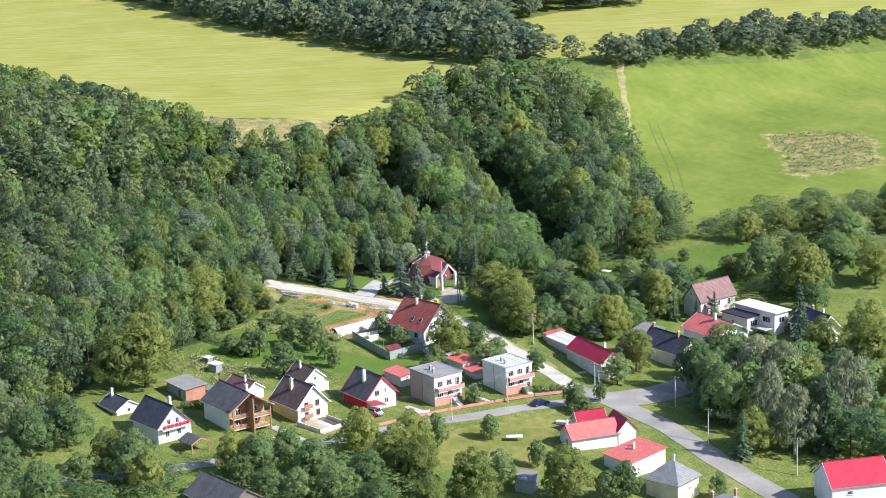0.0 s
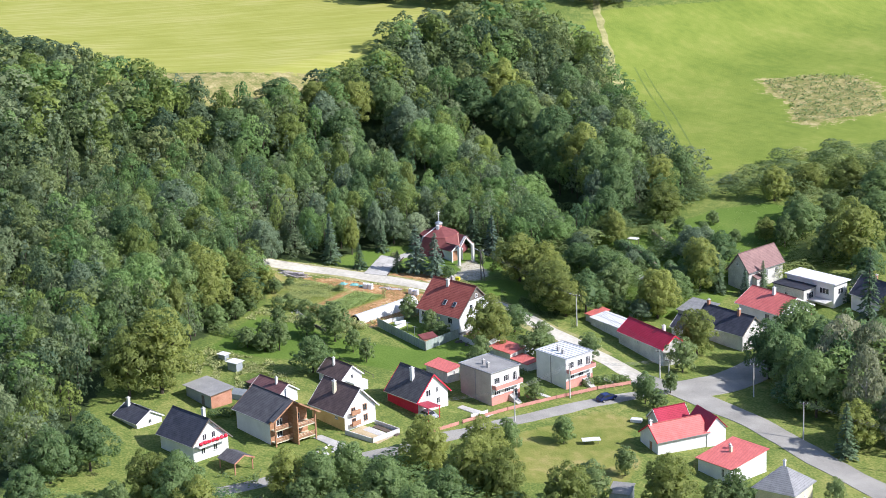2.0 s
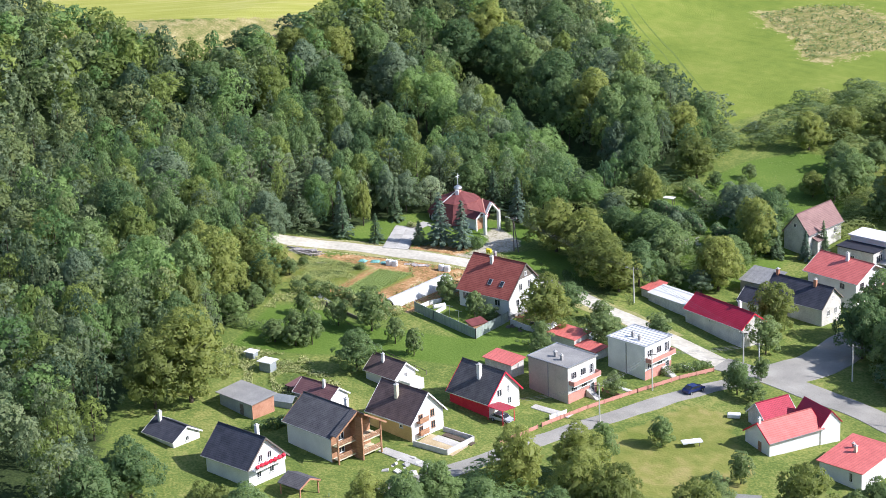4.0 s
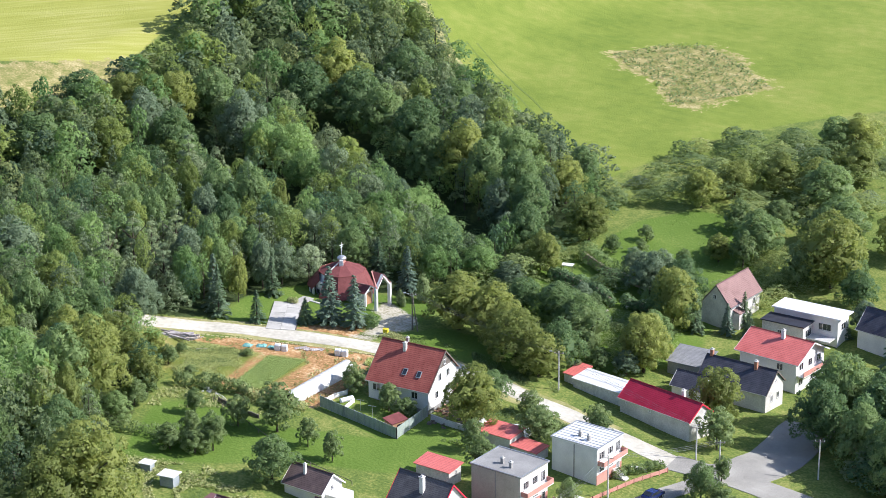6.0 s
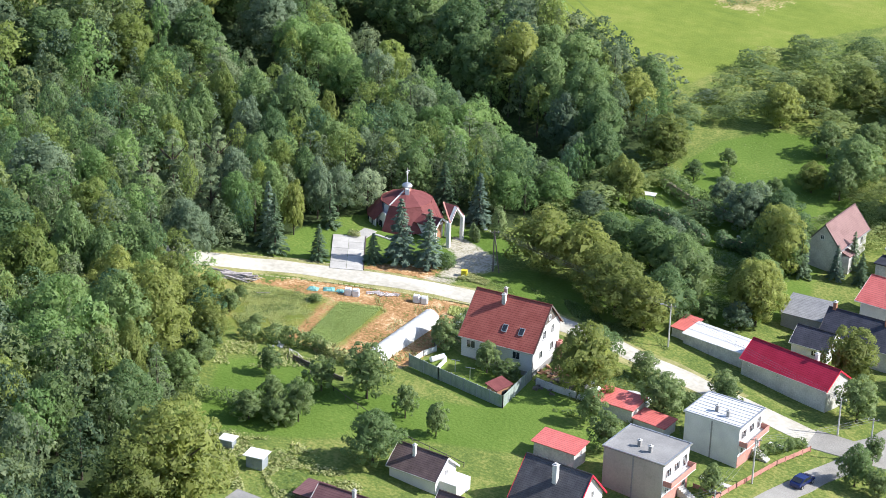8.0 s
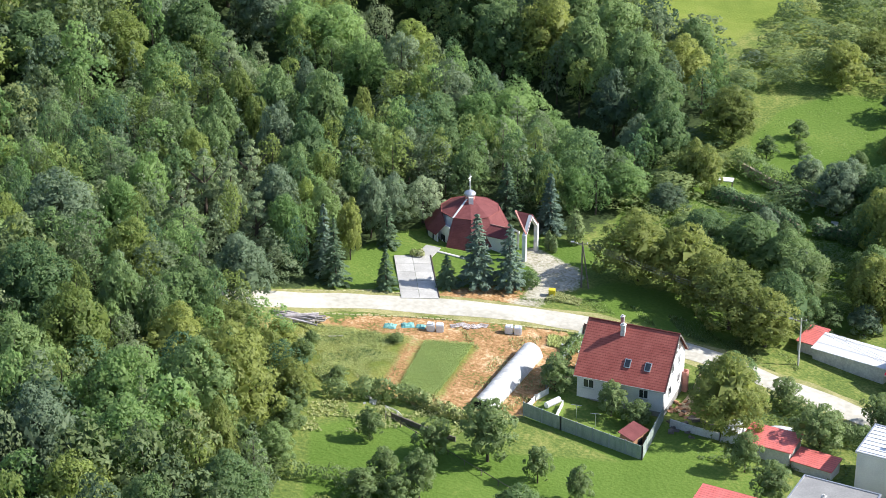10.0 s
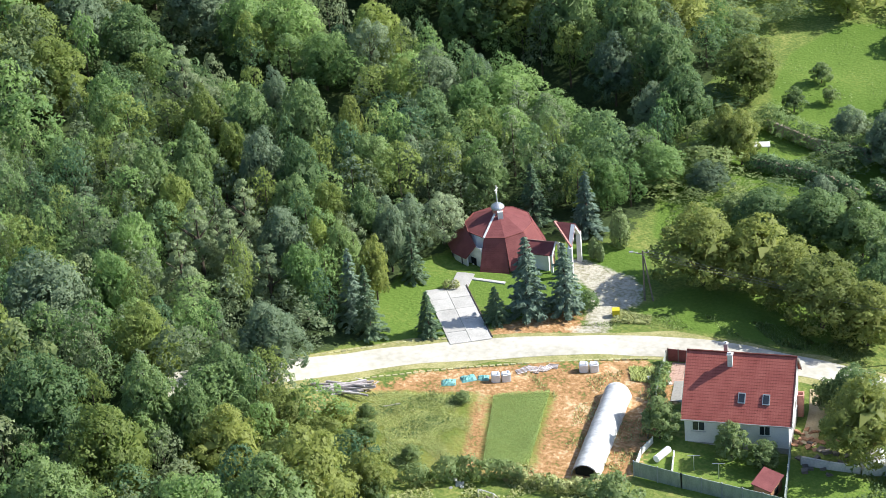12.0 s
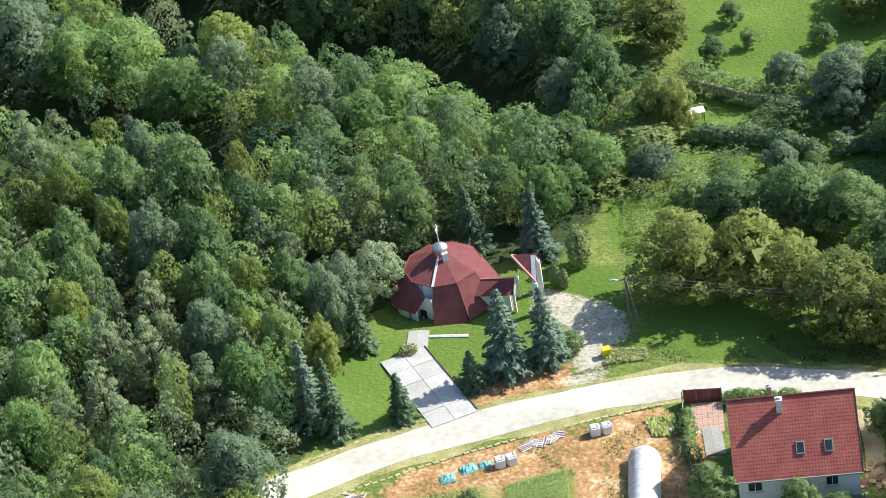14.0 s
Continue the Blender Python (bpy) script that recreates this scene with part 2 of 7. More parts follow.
M = {
    "gravel": material("pale_gravel", (0.42, 0.39, 0.31), (0.66, 0.62, 0.53), 0.95, 0.14, 1.3, 0.04, spread=0.3),
    "verge": material("dry_verge_grass", (0.17, 0.19, 0.05), (0.46, 0.41, 0.19), 0.95, 0.5, 4, 0.3),
    "rut": material("pressed_grass", (0.115, 0.17, 0.032), (0.18, 0.23, 0.045), 0.95, 0.5, 4, 0.2),
    "asphalt": material("worn_asphalt", (0.235, 0.225, 0.20), (0.41, 0.39, 0.345), 0.9, 0.2, 5, 0.3),
    "concrete": material("concrete", (0.44, 0.43, 0.40), (0.70, 0.68, 0.64), 0.9, 0.4, 5, 0.3),
    "slab": material("weathered_concrete_slab", (0.36, 0.345, 0.31), (0.58, 0.56, 0.52), 0.92, 0.35, 5, 0.2, each=0.12),
    "verge_block": material("lichened_block", (0.34, 0.33, 0.16), (0.56, 0.53, 0.29), 0.95, 1.0, 8, 0.2, each=0.25),
    "white": material("white_render", (0.66, 0.65, 0.63), (0.84, 0.83, 0.80), 0.9, 0.5, 6, 0.15),
    "oldwhite": material("weathered_white_render", (0.45, 0.43, 0.40), (0.76, 0.74, 0.68), 0.9, 0.5, 4, 0.2),
    "cream": material("cream_render", (0.55, 0.49, 0.34), (0.76, 0.70, 0.52), 0.9, 0.5, 5, 0.15),
    "ochre": material("ochre_render", (0.52, 0.34, 0.13), (0.70, 0.50, 0.22), 0.9, 0.5, 5, 0.15),
    "grey": material("grey_render", (0.26, 0.25, 0.24), (0.40, 0.39, 0.37), 0.9, 0.4, 5, 0.2),
    "dull_gravel": material("dull_gravel", (0.30, 0.27, 0.20), (0.54, 0.50, 0.41), 0.95, 0.3, 4, 0.4),
    "beige": material("beige_render", (0.42, 0.37, 0.30), (0.57, 0.51, 0.43), 0.9, 0.4, 5, 0.2),
    "cable": material("grey_cable", (0.16, 0.16, 0.16), (0.30, 0.30, 0.30), 0.6, 1, 5, 0.0),
    "sand": material("sandy_yard", (0.36, 0.27, 0.14), (0.58, 0.48, 0.31), 0.95, 0.6, 5, 0.3),
    "earth": material("dark_bare_earth", (0.07, 0.055, 0.045), (0.16, 0.12, 0.09), 0.95, 0.8, 6, 0.4),
    "greyblue": material("grey_blue_board", (0.24, 0.27, 0.29), (0.40, 0.43, 0.44), 0.8, 0.5, 5, 0.2),
    "red_paint": material("red_paint", (0.60, 0.022, 0.05), (0.74, 0.05, 0.085), 0.7, 0.6, 6, 0.1),
    "trim_red": material("dull_red_trim", (0.24, 0.075, 0.065), (0.36, 0.12, 0.10), 0.7, 0.8, 6, 0.1),
    "pink": material("salmon_render", (0.48, 0.21, 0.165), (0.64, 0.33, 0.27), 0.85, 0.6, 6, 0.1),
    "brick": material("orange_brick", (0.38, 0.17, 0.10), (0.56, 0.30, 0.20), 0.85, 0.8, 7, 0.3),
    "wood": material("brown_timber", (0.28, 0.14, 0.075), (0.50, 0.29, 0.17), 0.7, 0.8, 8, 0.2, stretch=(1, 1, 6)),
    "oldwood": material("grey_old_timber", (0.10, 0.085, 0.07), (0.24, 0.21, 0.18), 0.85, 0.8, 8, 0.3, stretch=(1, 1, 6)),
    "log": material("barked_log", (0.36, 0.31, 0.30), (0.72, 0.66, 0.63), 0.9, 1.5, 9, 0.3, each=0.35),
    "glass": material("window_glass", (0.02, 0.025, 0.03), (0.05, 0.06, 0.07), 0.08, 0.4, 2, 0.0, spec=0.6),
    "metal": material("zinc_metal", (0.42, 0.43, 0.44), (0.62, 0.63, 0.64), 0.4, 0.8, 6, 0.1, metal=0.7),
    "whiteroof": material("white_sheet_roof", (0.68, 0.68, 0.68), (0.86, 0.86, 0.86), 0.55, 0.4, 5, 0.1),
    "feltroof": material("grey_felt_roof", (0.23, 0.225, 0.215), (0.37, 0.36, 0.34), 0.9, 0.4, 5, 0.2),
    # near-black colour that stands in for the shade inside openings
    "dark": material("dark_opening", (0.012, 0.012, 0.014), (0.03, 0.03, 0.03), 0.9, 1, 5, 0.0),
    "film": material("white_plastic_film", (0.44, 0.43, 0.40), (0.82, 0.82, 0.80), 0.4, 0.7, 4, 0.3, stretch=(1, 3, 1), spec=0.5),
    "plastic_white": material("white_plastic_bag", (0.70, 0.70, 0.72), (0.88, 0.88, 0.88), 0.5, 1.5, 7, 0.3),
    "teal": material("teal_tarpaulin", (0.10, 0.30, 0.28), (0.26, 0.50, 0.46), 0.5, 2, 8, 0.4),
    "yellow": material("yellow_plastic", (0.62, 0.50, 0.02), (0.80, 0.68, 0.05), 0.5, 1, 8, 0.1),
    "fence_green": material("weathered_green_board", (0.22, 0.27, 0.23), (0.40, 0.45, 0.40), 0.85, 0.6, 5, 0.25, stretch=(3, 3, 1)),
    "bark": material("bark", (0.05, 0.04, 0.03), (0.14, 0.11, 0.085), 0.95, 2, 12, 0.5),
    "birch": material("birch_bark", (0.30, 0.29, 0.27), (0.62, 0.60, 0.57), 0.9, 2, 8, 0.3),
    "rubble": material("rubble_stone", (0.24, 0.19, 0.14), (0.48, 0.40, 0.31), 0.95, 1.2, 6, 0.6),
    "paving": material("pink_paving", (0.42, 0.26, 0.20), (0.60, 0.42, 0.33), 0.9, 1.0, 6, 0.2),
    "tile_red": tiled("terracotta_tiles", (0.290, 0.072, 0.056), (0.430, 0.132, 0.100), 0.36, rib=0.6, joint=0.42),
    "tile_white": tiled("white_ribbed_sheet", (0.62, 0.63, 0.64), (0.82, 0.82, 0.82), 2.2, 0.9, 0.5, 0.04, spec=0.4),
    "tile_scarlet": tiled("scarlet_sheet", (0.60, 0.02, 0.045), (0.76, 0.05, 0.09), 0.4, 0.4, 0.5, 0.015, spec=0.4),
    "tile_brightred": tiled("coral_red_sheet", (0.58, 0.135, 0.115), (0.74, 0.215, 0.185), 0.4, 0.4, 0.5, 0.015, spec=0.4),
    "tile_crimson": tiled("crimson_sheet", (0.33, 0.012, 0.035), (0.46, 0.028, 0.065), 0.35, 0.3, 0.45, 0.025, spec=0.4),
    "tile_maroon": tiled("maroon_shingles", (0.150, 0.046, 0.046), (0.255, 0.088, 0.082), 0.25, 0.3, 0.75, 0.008, spec=0.2, rib=0.3, joint=0.84),
    "tile_dark": tiled("dark_grey_shingles", (0.072, 0.070, 0.076), (0.155, 0.150, 0.155), 0.3, 0.3, 0.8, 0.02),
    "tile_navy": tiled("blue_black_tiles", (0.040, 0.042, 0.056), (0.098, 0.100, 0.125), 0.34, 0.3, 0.6, 0.025),
    "tile_mauve": tiled("mauve_tiles", (0.22, 0.130, 0.120), (0.34, 0.215, 0.195), 0.34, 0.3, 0.85, 0.025),
    "tile_grey": tiled("grey_slates", (0.20, 0.20, 0.205), (0.34, 0.34, 0.34), 0.4, 0.4, 0.85, 0.015),
    "tile_plum": tiled("plum_brown_sheet", (0.150, 0.070, 0.072), (0.235, 0.120, 0.118), 0.35, 0.3, 0.6, 0.02, spec=0.4),
    "tile_brown": tiled("brown_shingles", (0.095, 0.066, 0.064), (0.190, 0.135, 0.125), 0.3, 0.3, 0.8, 0.02),
    "car_blue": material("dark_blue_car_paint", (0.012, 0.02, 0.09), (0.02, 0.035, 0.14), 0.25, 0.5, 3, 0.0, spec=0.6),
    "car_silver": material("silver_car_paint", (0.38, 0.40, 0.44), (0.50, 0.52, 0.56), 0.25, 0.5, 3, 0.0, spec=0.6),
    "rubber": material("black_rubber", (0.015, 0.015, 0.015), (0.035, 0.035, 0.035), 0.85, 3, 12, 0.1),
}
LEAF = {
    "d": leafage("green_leaves", (0.085, 0.165, 0.055), (0.225, 0.335, 0.100), 0.36),
    "o": leafage("olive_leaves", (0.148, 0.205, 0.045), (0.305, 0.375, 0.085), 0.38),
    "b": leafage("fruit_tree_leaves", (0.100, 0.170, 0.050), (0.230, 0.325, 0.105), 0.36),
    "s": leafage("spruce_needles", (0.080, 0.150, 0.065), (0.180, 0.275, 0.115), 0.22),
    "u": leafage("blue_spruce_needles", (0.105, 0.178, 0.105), (0.210, 0.310, 0.180), 0.22),
    "w": leafage("birch_leaves", (0.16, 0.21, 0.095), (0.33, 0.37, 0.19)),
    "c": leafage("cypress_needles", (0.09, 0.15, 0.05), (0.20, 0.28, 0.09), 0.15),
    "y": leafage("yellowish_leaves", (0.142, 0.210, 0.045), (0.280, 0.375, 0.082), 0.38),
    "a": leafage("acacia_leaves", (0.140, 0.255, 0.070), (0.300, 0.450, 0.130), 0.42),
    "g": leafage("grey_green_leaves", (0.110, 0.180, 0.090), (0.230, 0.320, 0.150), 0.34),
    "l": leafage("willow_leaves", (0.17, 0.25, 0.11), (0.32, 0.42, 0.20)),
    "p": leafage("pine_needles", (0.112, 0.178, 0.080), (0.235, 0.318, 0.128), 0.3),
    "woods_yellow": leafage("woodland_yellow_leaves", (0.132, 0.202, 0.045), (0.265, 0.360, 0.080), 0.40, True),
    "woods_fresh": leafage("woodland_fresh_leaves", (0.105, 0.210, 0.058), (0.255, 0.400, 0.112), 0.42, True),
    "woods_grey": leafage("woodland_grey_leaves", (0.105, 0.168, 0.074), (0.238, 0.315, 0.126), 0.36, True),
    "forest": leafage("forest_leaves", (0.068, 0.150, 0.068), (0.250, 0.380, 0.108), 0.42, True, (0.36, 0.44, 0.12)),
    "pine": leafage("forest_pine_needles", (0.108, 0.174, 0.086), (0.235, 0.318, 0.132), 0.32, True),
    "far": leafage("far_woodland_leaves", (0.075, 0.130, 0.072), (0.190, 0.250, 0.110), 0.30, True),
    "old": leafage("old_woodland_leaves", (0.055, 0.110, 0.052), (0.195, 0.270, 0.082), 0.34, True, (0.27, 0.31, 0.10)),
    "bush": leafage("lush_bush_leaves", (0.095, 0.170, 0.060), (0.300, 0.390, 0.115), 0.38, True, (0.38, 0.42, 0.12)),
    # a darker grass green, with tree shade put into the colour
    "bright": leafage("grass_shade_in_colour", (0.12, 0.20, 0.05), (0.24, 0.33, 0.09), 0.04, whole=0.1),
    "vine": leafage("ivy_leaves", (0.075, 0.145, 0.055), (0.21, 0.33, 0.12), whole=0.1),
    "fresh": leafage("fresh_grass_blades", (0.28, 0.38, 0.10), (0.48, 0.56, 0.18), 0.04, whole=0.1),
    "fodder": leafage("fodder_grass_blades", (0.19, 0.30, 0.07), (0.34, 0.46, 0.13), 0.04, whole=0.1),
    "weed": leafage("tall_weeds", (0.20, 0.26, 0.075), (0.40, 0.44, 0.16), 0.04, whole=0.1),
}


# ---- helpers for meshes ----
def box(bm, x0, x1, y0, y1, z0, z1, m=None):
    v = [bm.verts.new((x, y, z)) for z in (z0, z1) for y in (y0, y1) for x in (x0, x1)]
    if m:
        for q in v:
            q.co = m @ q.co
    for f in ((0, 2, 3, 1), (4, 5, 7, 6), (0, 1, 5, 4), (2, 6, 7, 3), (0, 4, 6, 2), (1, 3, 7, 5)):
        bm.faces.new([v[i] for i in f])
    return bm


def beam(bm, p, q, w, h=None):
    """A square bar from p to q."""
    p, q = Vector(p), Vector(q)
    m = Matrix.Translation(p) @ (q - p).to_track_quat("X", "Z").to_matrix().to_4x4()
    h = h or w
    return box(bm, 0, (q - p).length, -w / 2, w / 2, -h / 2, h / 2, m)


def rod(bm, p, q, r0, r1=None, sides=8):
    """A round, tapered bar from p to q."""
    p, q = Vector(p), Vector(q)
    m = Matrix.Translation((p + q) / 2) @ (q - p).to_track_quat("Z", "Y").to_matrix().to_4x4()
    bmesh.ops.create_cone(bm, cap_ends=True, segments=sides, radius1=r0, radius2=r0 if r1 is None else r1, depth=(q - p).length, matrix=m)
    return bm


def extrude_profile(bm, pts, x0, x1):
    """A prism along x with the y-z outline pts."""
    a = [bm.verts.new((x0, y, z)) for y, z in pts]
    b = [bm.verts.new((x1, y, z)) for y, z in pts]
    bm.faces.new(a[::-1])
    bm.faces.new(b)
    for i in range(len(pts)):
        j = (i + 1) % len(pts)
        bm.faces.new((a[i], a[j], b[j], b[i]))
    return bm


def to_mesh(name, bm, mat):
    bmesh.ops.recalc_face_normals(bm, faces=bm.faces[:])
    me = bpy.data.meshes.new(name)
    bm.to_mesh(me)
    bm.free()
    me.materials.append(mat)
    return me


def part(name, bm, mat, parent, label=""):
    ob = new(name, to_mesh(name, bm, mat))
    ob.parent = parent
    if label:
        ob["label"] = label
    return ob


def thing(name, label, category, x=0, y=0, z=None, turn=0, group="", kind=""):
    ob = new(name)
    ob.empty_display_size = 0.3
    ob.matrix_world = pose(x, y, ground_z(x, y) if z is None else z, 0, 0, turn)
    return tagged(ob, label, category, group, kind)


def solid(name, bm, mat, label, category, x=0, y=0, z=None, turn=0, group="", kind=""):
    ob = new(name, to_mesh(name, bm, mat))
    ob.matrix_world = pose(x, y, ground_z(x, y) if z is None else z, 0, 0, turn)
    return tagged(ob, label, category, group, kind)


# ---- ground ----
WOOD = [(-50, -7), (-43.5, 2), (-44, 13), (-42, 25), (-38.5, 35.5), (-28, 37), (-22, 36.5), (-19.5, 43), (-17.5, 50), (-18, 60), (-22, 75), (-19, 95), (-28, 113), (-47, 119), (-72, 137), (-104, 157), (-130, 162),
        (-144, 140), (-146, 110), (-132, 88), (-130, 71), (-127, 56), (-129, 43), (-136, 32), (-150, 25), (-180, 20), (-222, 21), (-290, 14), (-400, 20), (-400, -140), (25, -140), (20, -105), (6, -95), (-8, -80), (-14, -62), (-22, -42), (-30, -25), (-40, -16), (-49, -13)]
REGIONS = {
    "meadow": [(-30, 117), (-47, 121), (-72, 139), (-104, 159), (-128, 164), (-135, 186), (-125, 225), (-120, 247), (-116, 289), (-100, 420), (150, 420), (40, 260), (4, 210), (-16, 176), (-26, 150)],
    "field": [(-134, 72), (-150, 110), (-142, 152), (-161, 150), (-210, 143), (-281, 140), (-382, 147), (-439, 151), (-700, 190), (-700, 0), (-400, 24), (-290, 18), (-200, 28), (-165, 46), (-150, 60)],
    "field_b": [(-160, 172), (-217, 191), (-230, 204), (-233, 239), (-217, 268), (-480, 320), (-900, 420), (-900, 900), (-100, 900), (-120, 420), (-143, 296), (-135, 263), (-147, 219), (-140, 186)],
    "dry": [(-79, 196), (-70, 187), (-58, 184), (-46, 171), (-38, 172), (-36, 186), (-31, 198), (-42, 205), (-50, 216), (-63, 220), (-70, 213)],
    "dry_b": [(-125, 72), (-120, 54), (-122, 38), (-130, 27), (-150, 20), (-182, 26), (-166, 45), (-148, 60), (-140, 76), (-132, 86)],
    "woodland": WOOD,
    "soil": [(-38, -7), (-34, -3.2), (-29, 0.8), (-20, 5.2), (-9, 9.6), (-4, 8.5), (-2.4, 3), (-3, -15), (-12, -18), (-21, -20), (-25, -22), (-30, -16), (-33, -12)],
    "soil_b": [(-28.8, 7.6), (-24, 9.8), (-17.6, 12.4), (-17.4, 17.2), (-20.4, 19), (-24, 15.6), (-28.4, 11.6)],
    "lawn": [(-45, 14), (-43, 25), (-39, 28), (-22, 36), (-15, 36), (-13, 26), (-17.2, 19.6), (-20.6, 18.6), (-24, 15.2), (-28, 11.4), (-28.8, 7.6), (-31, 5), (-42, 2)],
    "lawn_b": [(-24, -32), (-18, -24), (-6, -27), (14, -17), (30, -17), (27, -24), (10, -33), (-4, -45), (-14, -50)],
    "lawn_c": [(-8, 77), (2, 75), (12, 74), (20, 73), (22, 90), (14, 104), (6, 116), (-5, 113), (-11, 100), (-11, 88)],
    "yard": [(-25, 30.8), (-21, 30.4), (-16.6, 29), (-13.4, 26.8), (-13.2, 22.6), (-14.6, 18), (-14.4, 14), (-12.6, 11.6), (-19, 9.6), (-18, 14), (-18.4, 18.6), (-18.8, 22), (-20.6, 24.6), (-24, 27)],
    "lawn_f": [(-16, 40), (-6, 36), (8, 33), (24, 33), (32, 48), (27, 66), (16, 73), (-6, 76), (-20, 72), (-22, 58), (-18, 50)],
    "lawn_d": [(-2, -5.6), (14, -5.6), (22, -7), (31, -9), (31, -18), (14, -18), (-2, -15)],
    "lawn_e": [(-13, 20.5), (-9, 28), (4, 31), (12, 27), (12, 19), (3, 18.6), (-6, 17.8)],
    "pasture_b": [(-45, -13), (-34, -6.5), (-25, -4.2), (-21.6, -19), (-24, -25), (-33, -21)],
    "pasture_c": [(-23.2, -4.2), (-16.4, -0.6), (-13.6, -16.6), (-19.4, -19.4)],
    "pasture": [(60, -10), (58, -42), (74, -44), (88, -34), (82, -22), (72, -14), (68, -8)],
}


def axis_steps(*runs):
    out = []
    for a, b, step in runs:
        out += list(np.arange(a, b, step))
    return np.array(out + [runs[-1][1]], float)


gx = axis_steps((-4600, -900, 370), (-900, -440, 23), (-440, -180, 6.5), (-180, -46, 2.3), (-46, 16, 1.15), (16, 142, 2.3), (142, 300, 16), (300, 4600, 430))
gy = axis_steps((-4600, -300, 430), (-300, -130, 17), (-130, -26, 2.3), (-26, 42, 1.15), (42, 260, 2.3), (260, 440, 9), (440, 900, 46), (900, 4600, 370))
GX, GY = np.meshgrid(gx, gy)
GZ = terrain(GX, GY)
wob = np.sin(GX * 0.31 + 1.3 * np.sin(GY * 0.17)) * np.sin(GY * 0.27 + np.sin(GX * 0.13)) * 0.10
GZ = GZ + wob
nx, ny = len(gx), len(gy)
idx = np.arange(nx * ny).reshape(ny, nx)
quads = np.stack([idx[:-1, :-1], idx[:-1, 1:], idx[1:, 1:], idx[1:, :-1]], -1).reshape(-1, 4)
me = bpy.data.meshes.new("ground")
me.from_pydata(np.stack([GX, GY, GZ], -1).reshape(-1, 3).tolist(), [], quads.tolist())
me.materials.append(ground_material())
me.polygons.foreach_set("use_smooth", np.ones(len(quads), bool))
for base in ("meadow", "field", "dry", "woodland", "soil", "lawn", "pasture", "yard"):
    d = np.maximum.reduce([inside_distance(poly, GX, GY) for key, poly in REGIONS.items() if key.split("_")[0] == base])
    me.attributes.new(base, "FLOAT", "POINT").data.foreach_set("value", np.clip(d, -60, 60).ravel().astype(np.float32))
tagged(new("ground", me), "rolling grassland with meadow, harvested field and woodland floor", "ground", kind="structure")


# ---- roads and paths: ribbons that lie on the land ----
def smooth_line(pts, step=1.5):
    p = np.array(pts, float)
    s = np.r_[0, np.cumsum(np.hypot(*np.diff(p, axis=0).T))]
    t = np.arange(0, s[-1], step)
    q = np.stack([np.interp(t, s, p[:, k]) for k in (0, 1)], -1)
    for _ in range(10):
        q[1:-1] = (q[:-2] + 2 * q[1:-1] + q[2:]) / 4
    return q


def ribbon(name, pts, width, mat, label, category, lift=0.06, kind="structure", ragged=0.25, crown=0.05, taper=False):
    q = smooth_line(pts)
    d = np.gradient(q, axis=0)
    side = np.stack([-d[:, 1], d[:, 0]], -1) / np.hypot(*d.T)[:, None]
    w = width / 2 + ragged * np.stack([np.interp(np.arange(len(q)), np.arange(0, len(q) + 4, 3), rng.uniform(-1, 1, len(np.arange(0, len(q) + 4, 3)))) for _ in (0, 1)], -1)
    if taper:
        i = np.arange(len(q)) + 0.3
        w = w * np.minimum(1, np.sqrt(np.minimum(i, i[::-1]) * 1.5 / width))[:, None]
    rows = []
    for k, f in enumerate((-1, -0.97, 0, 0.97, 1)):
        wide = np.where(f < 0, w[:, 0], w[:, 1]) if f else 0
        e = q + side * np.reshape(f * wide, (-1, 1))
        z = terrain(e[:, 0], e[:, 1]) + np.sin(e[:, 0] * 0.31 + 1.3 * np.sin(e[:, 1] * 0.17)) * np.sin(e[:, 1] * 0.27 + np.sin(e[:, 0] * 0.13)) * 0.10
        rows.append(np.c_[e, z + (lift + (crown if f == 0 else 0) if abs(f) < 1 else -0.15)])
    v = np.stack(rows, 1).reshape(-1, 3)
    faces = [(5 * i + j, 5 * i + j + 1, 5 * i + j + 6, 5 * i + j + 5) for i in range(len(q) - 1) for j in range(4)]
    me = bpy.data.meshes.new(name)
    me.from_pydata(v.tolist(), [], faces)
    me.materials.append(mat)
    return tagged(new(name, me), label, category, kind=kind)


UPPER = [(-62, -22), (-49, -9.5), (-40, -1.5), (-30, 4.5), (-19, 9.5), (-8, 13.5), (3, 15), (14, 14), (27, 12.5), (40, 10.5), (52, 8.5), (58, 8.5)]
MAIN = [(52, 8.5), (62, 10), (74, 10), (88, 8.5), (104, 5), (122, 3), (150, -2), (200, -12)]
STREET_LINE = [(60, 7), (57.5, -2), (55.5, -14), (53.5, -28), (51.5, -41), (50, -55), (48, -70), (46, -88), (40, -109), (30, -128)]
ribbon("verge", UPPER[1:-2], 7.0, M["verge"], "dry yellowish grass verge along the gravel road", "verge", lift=0.02, ragged=0.7)
ribbon("track", [(-144, 191), (-133, 181), (-124, 174), (-107, 161.7), (-88, 148)], 2.4, M["verge"], "pale dry track along the meadow edge", "track", lift=0.05, ragged=0.6, taper=True)
for off in (0.0, 2.0):
    ribbon("track", [(-106 + off, 169.3 + off), (-77.4 + off, 151.4 + off), (-50.7 + off, 131.3 + off), (-33.8 + off, 118.9 + off)], 0.5, M["rut"], "darker wheel rut pressed into the meadow", "track", lift=0.03, ragged=0.12, crown=0.0)
ribbon("road", UPPER, 4.7, M["gravel"], "pale dusty gravel road past the chapel", "road")
ribbon("road", MAIN, 6.2, M["asphalt"], "worn grey asphalt village road", "road", lift=0.09)
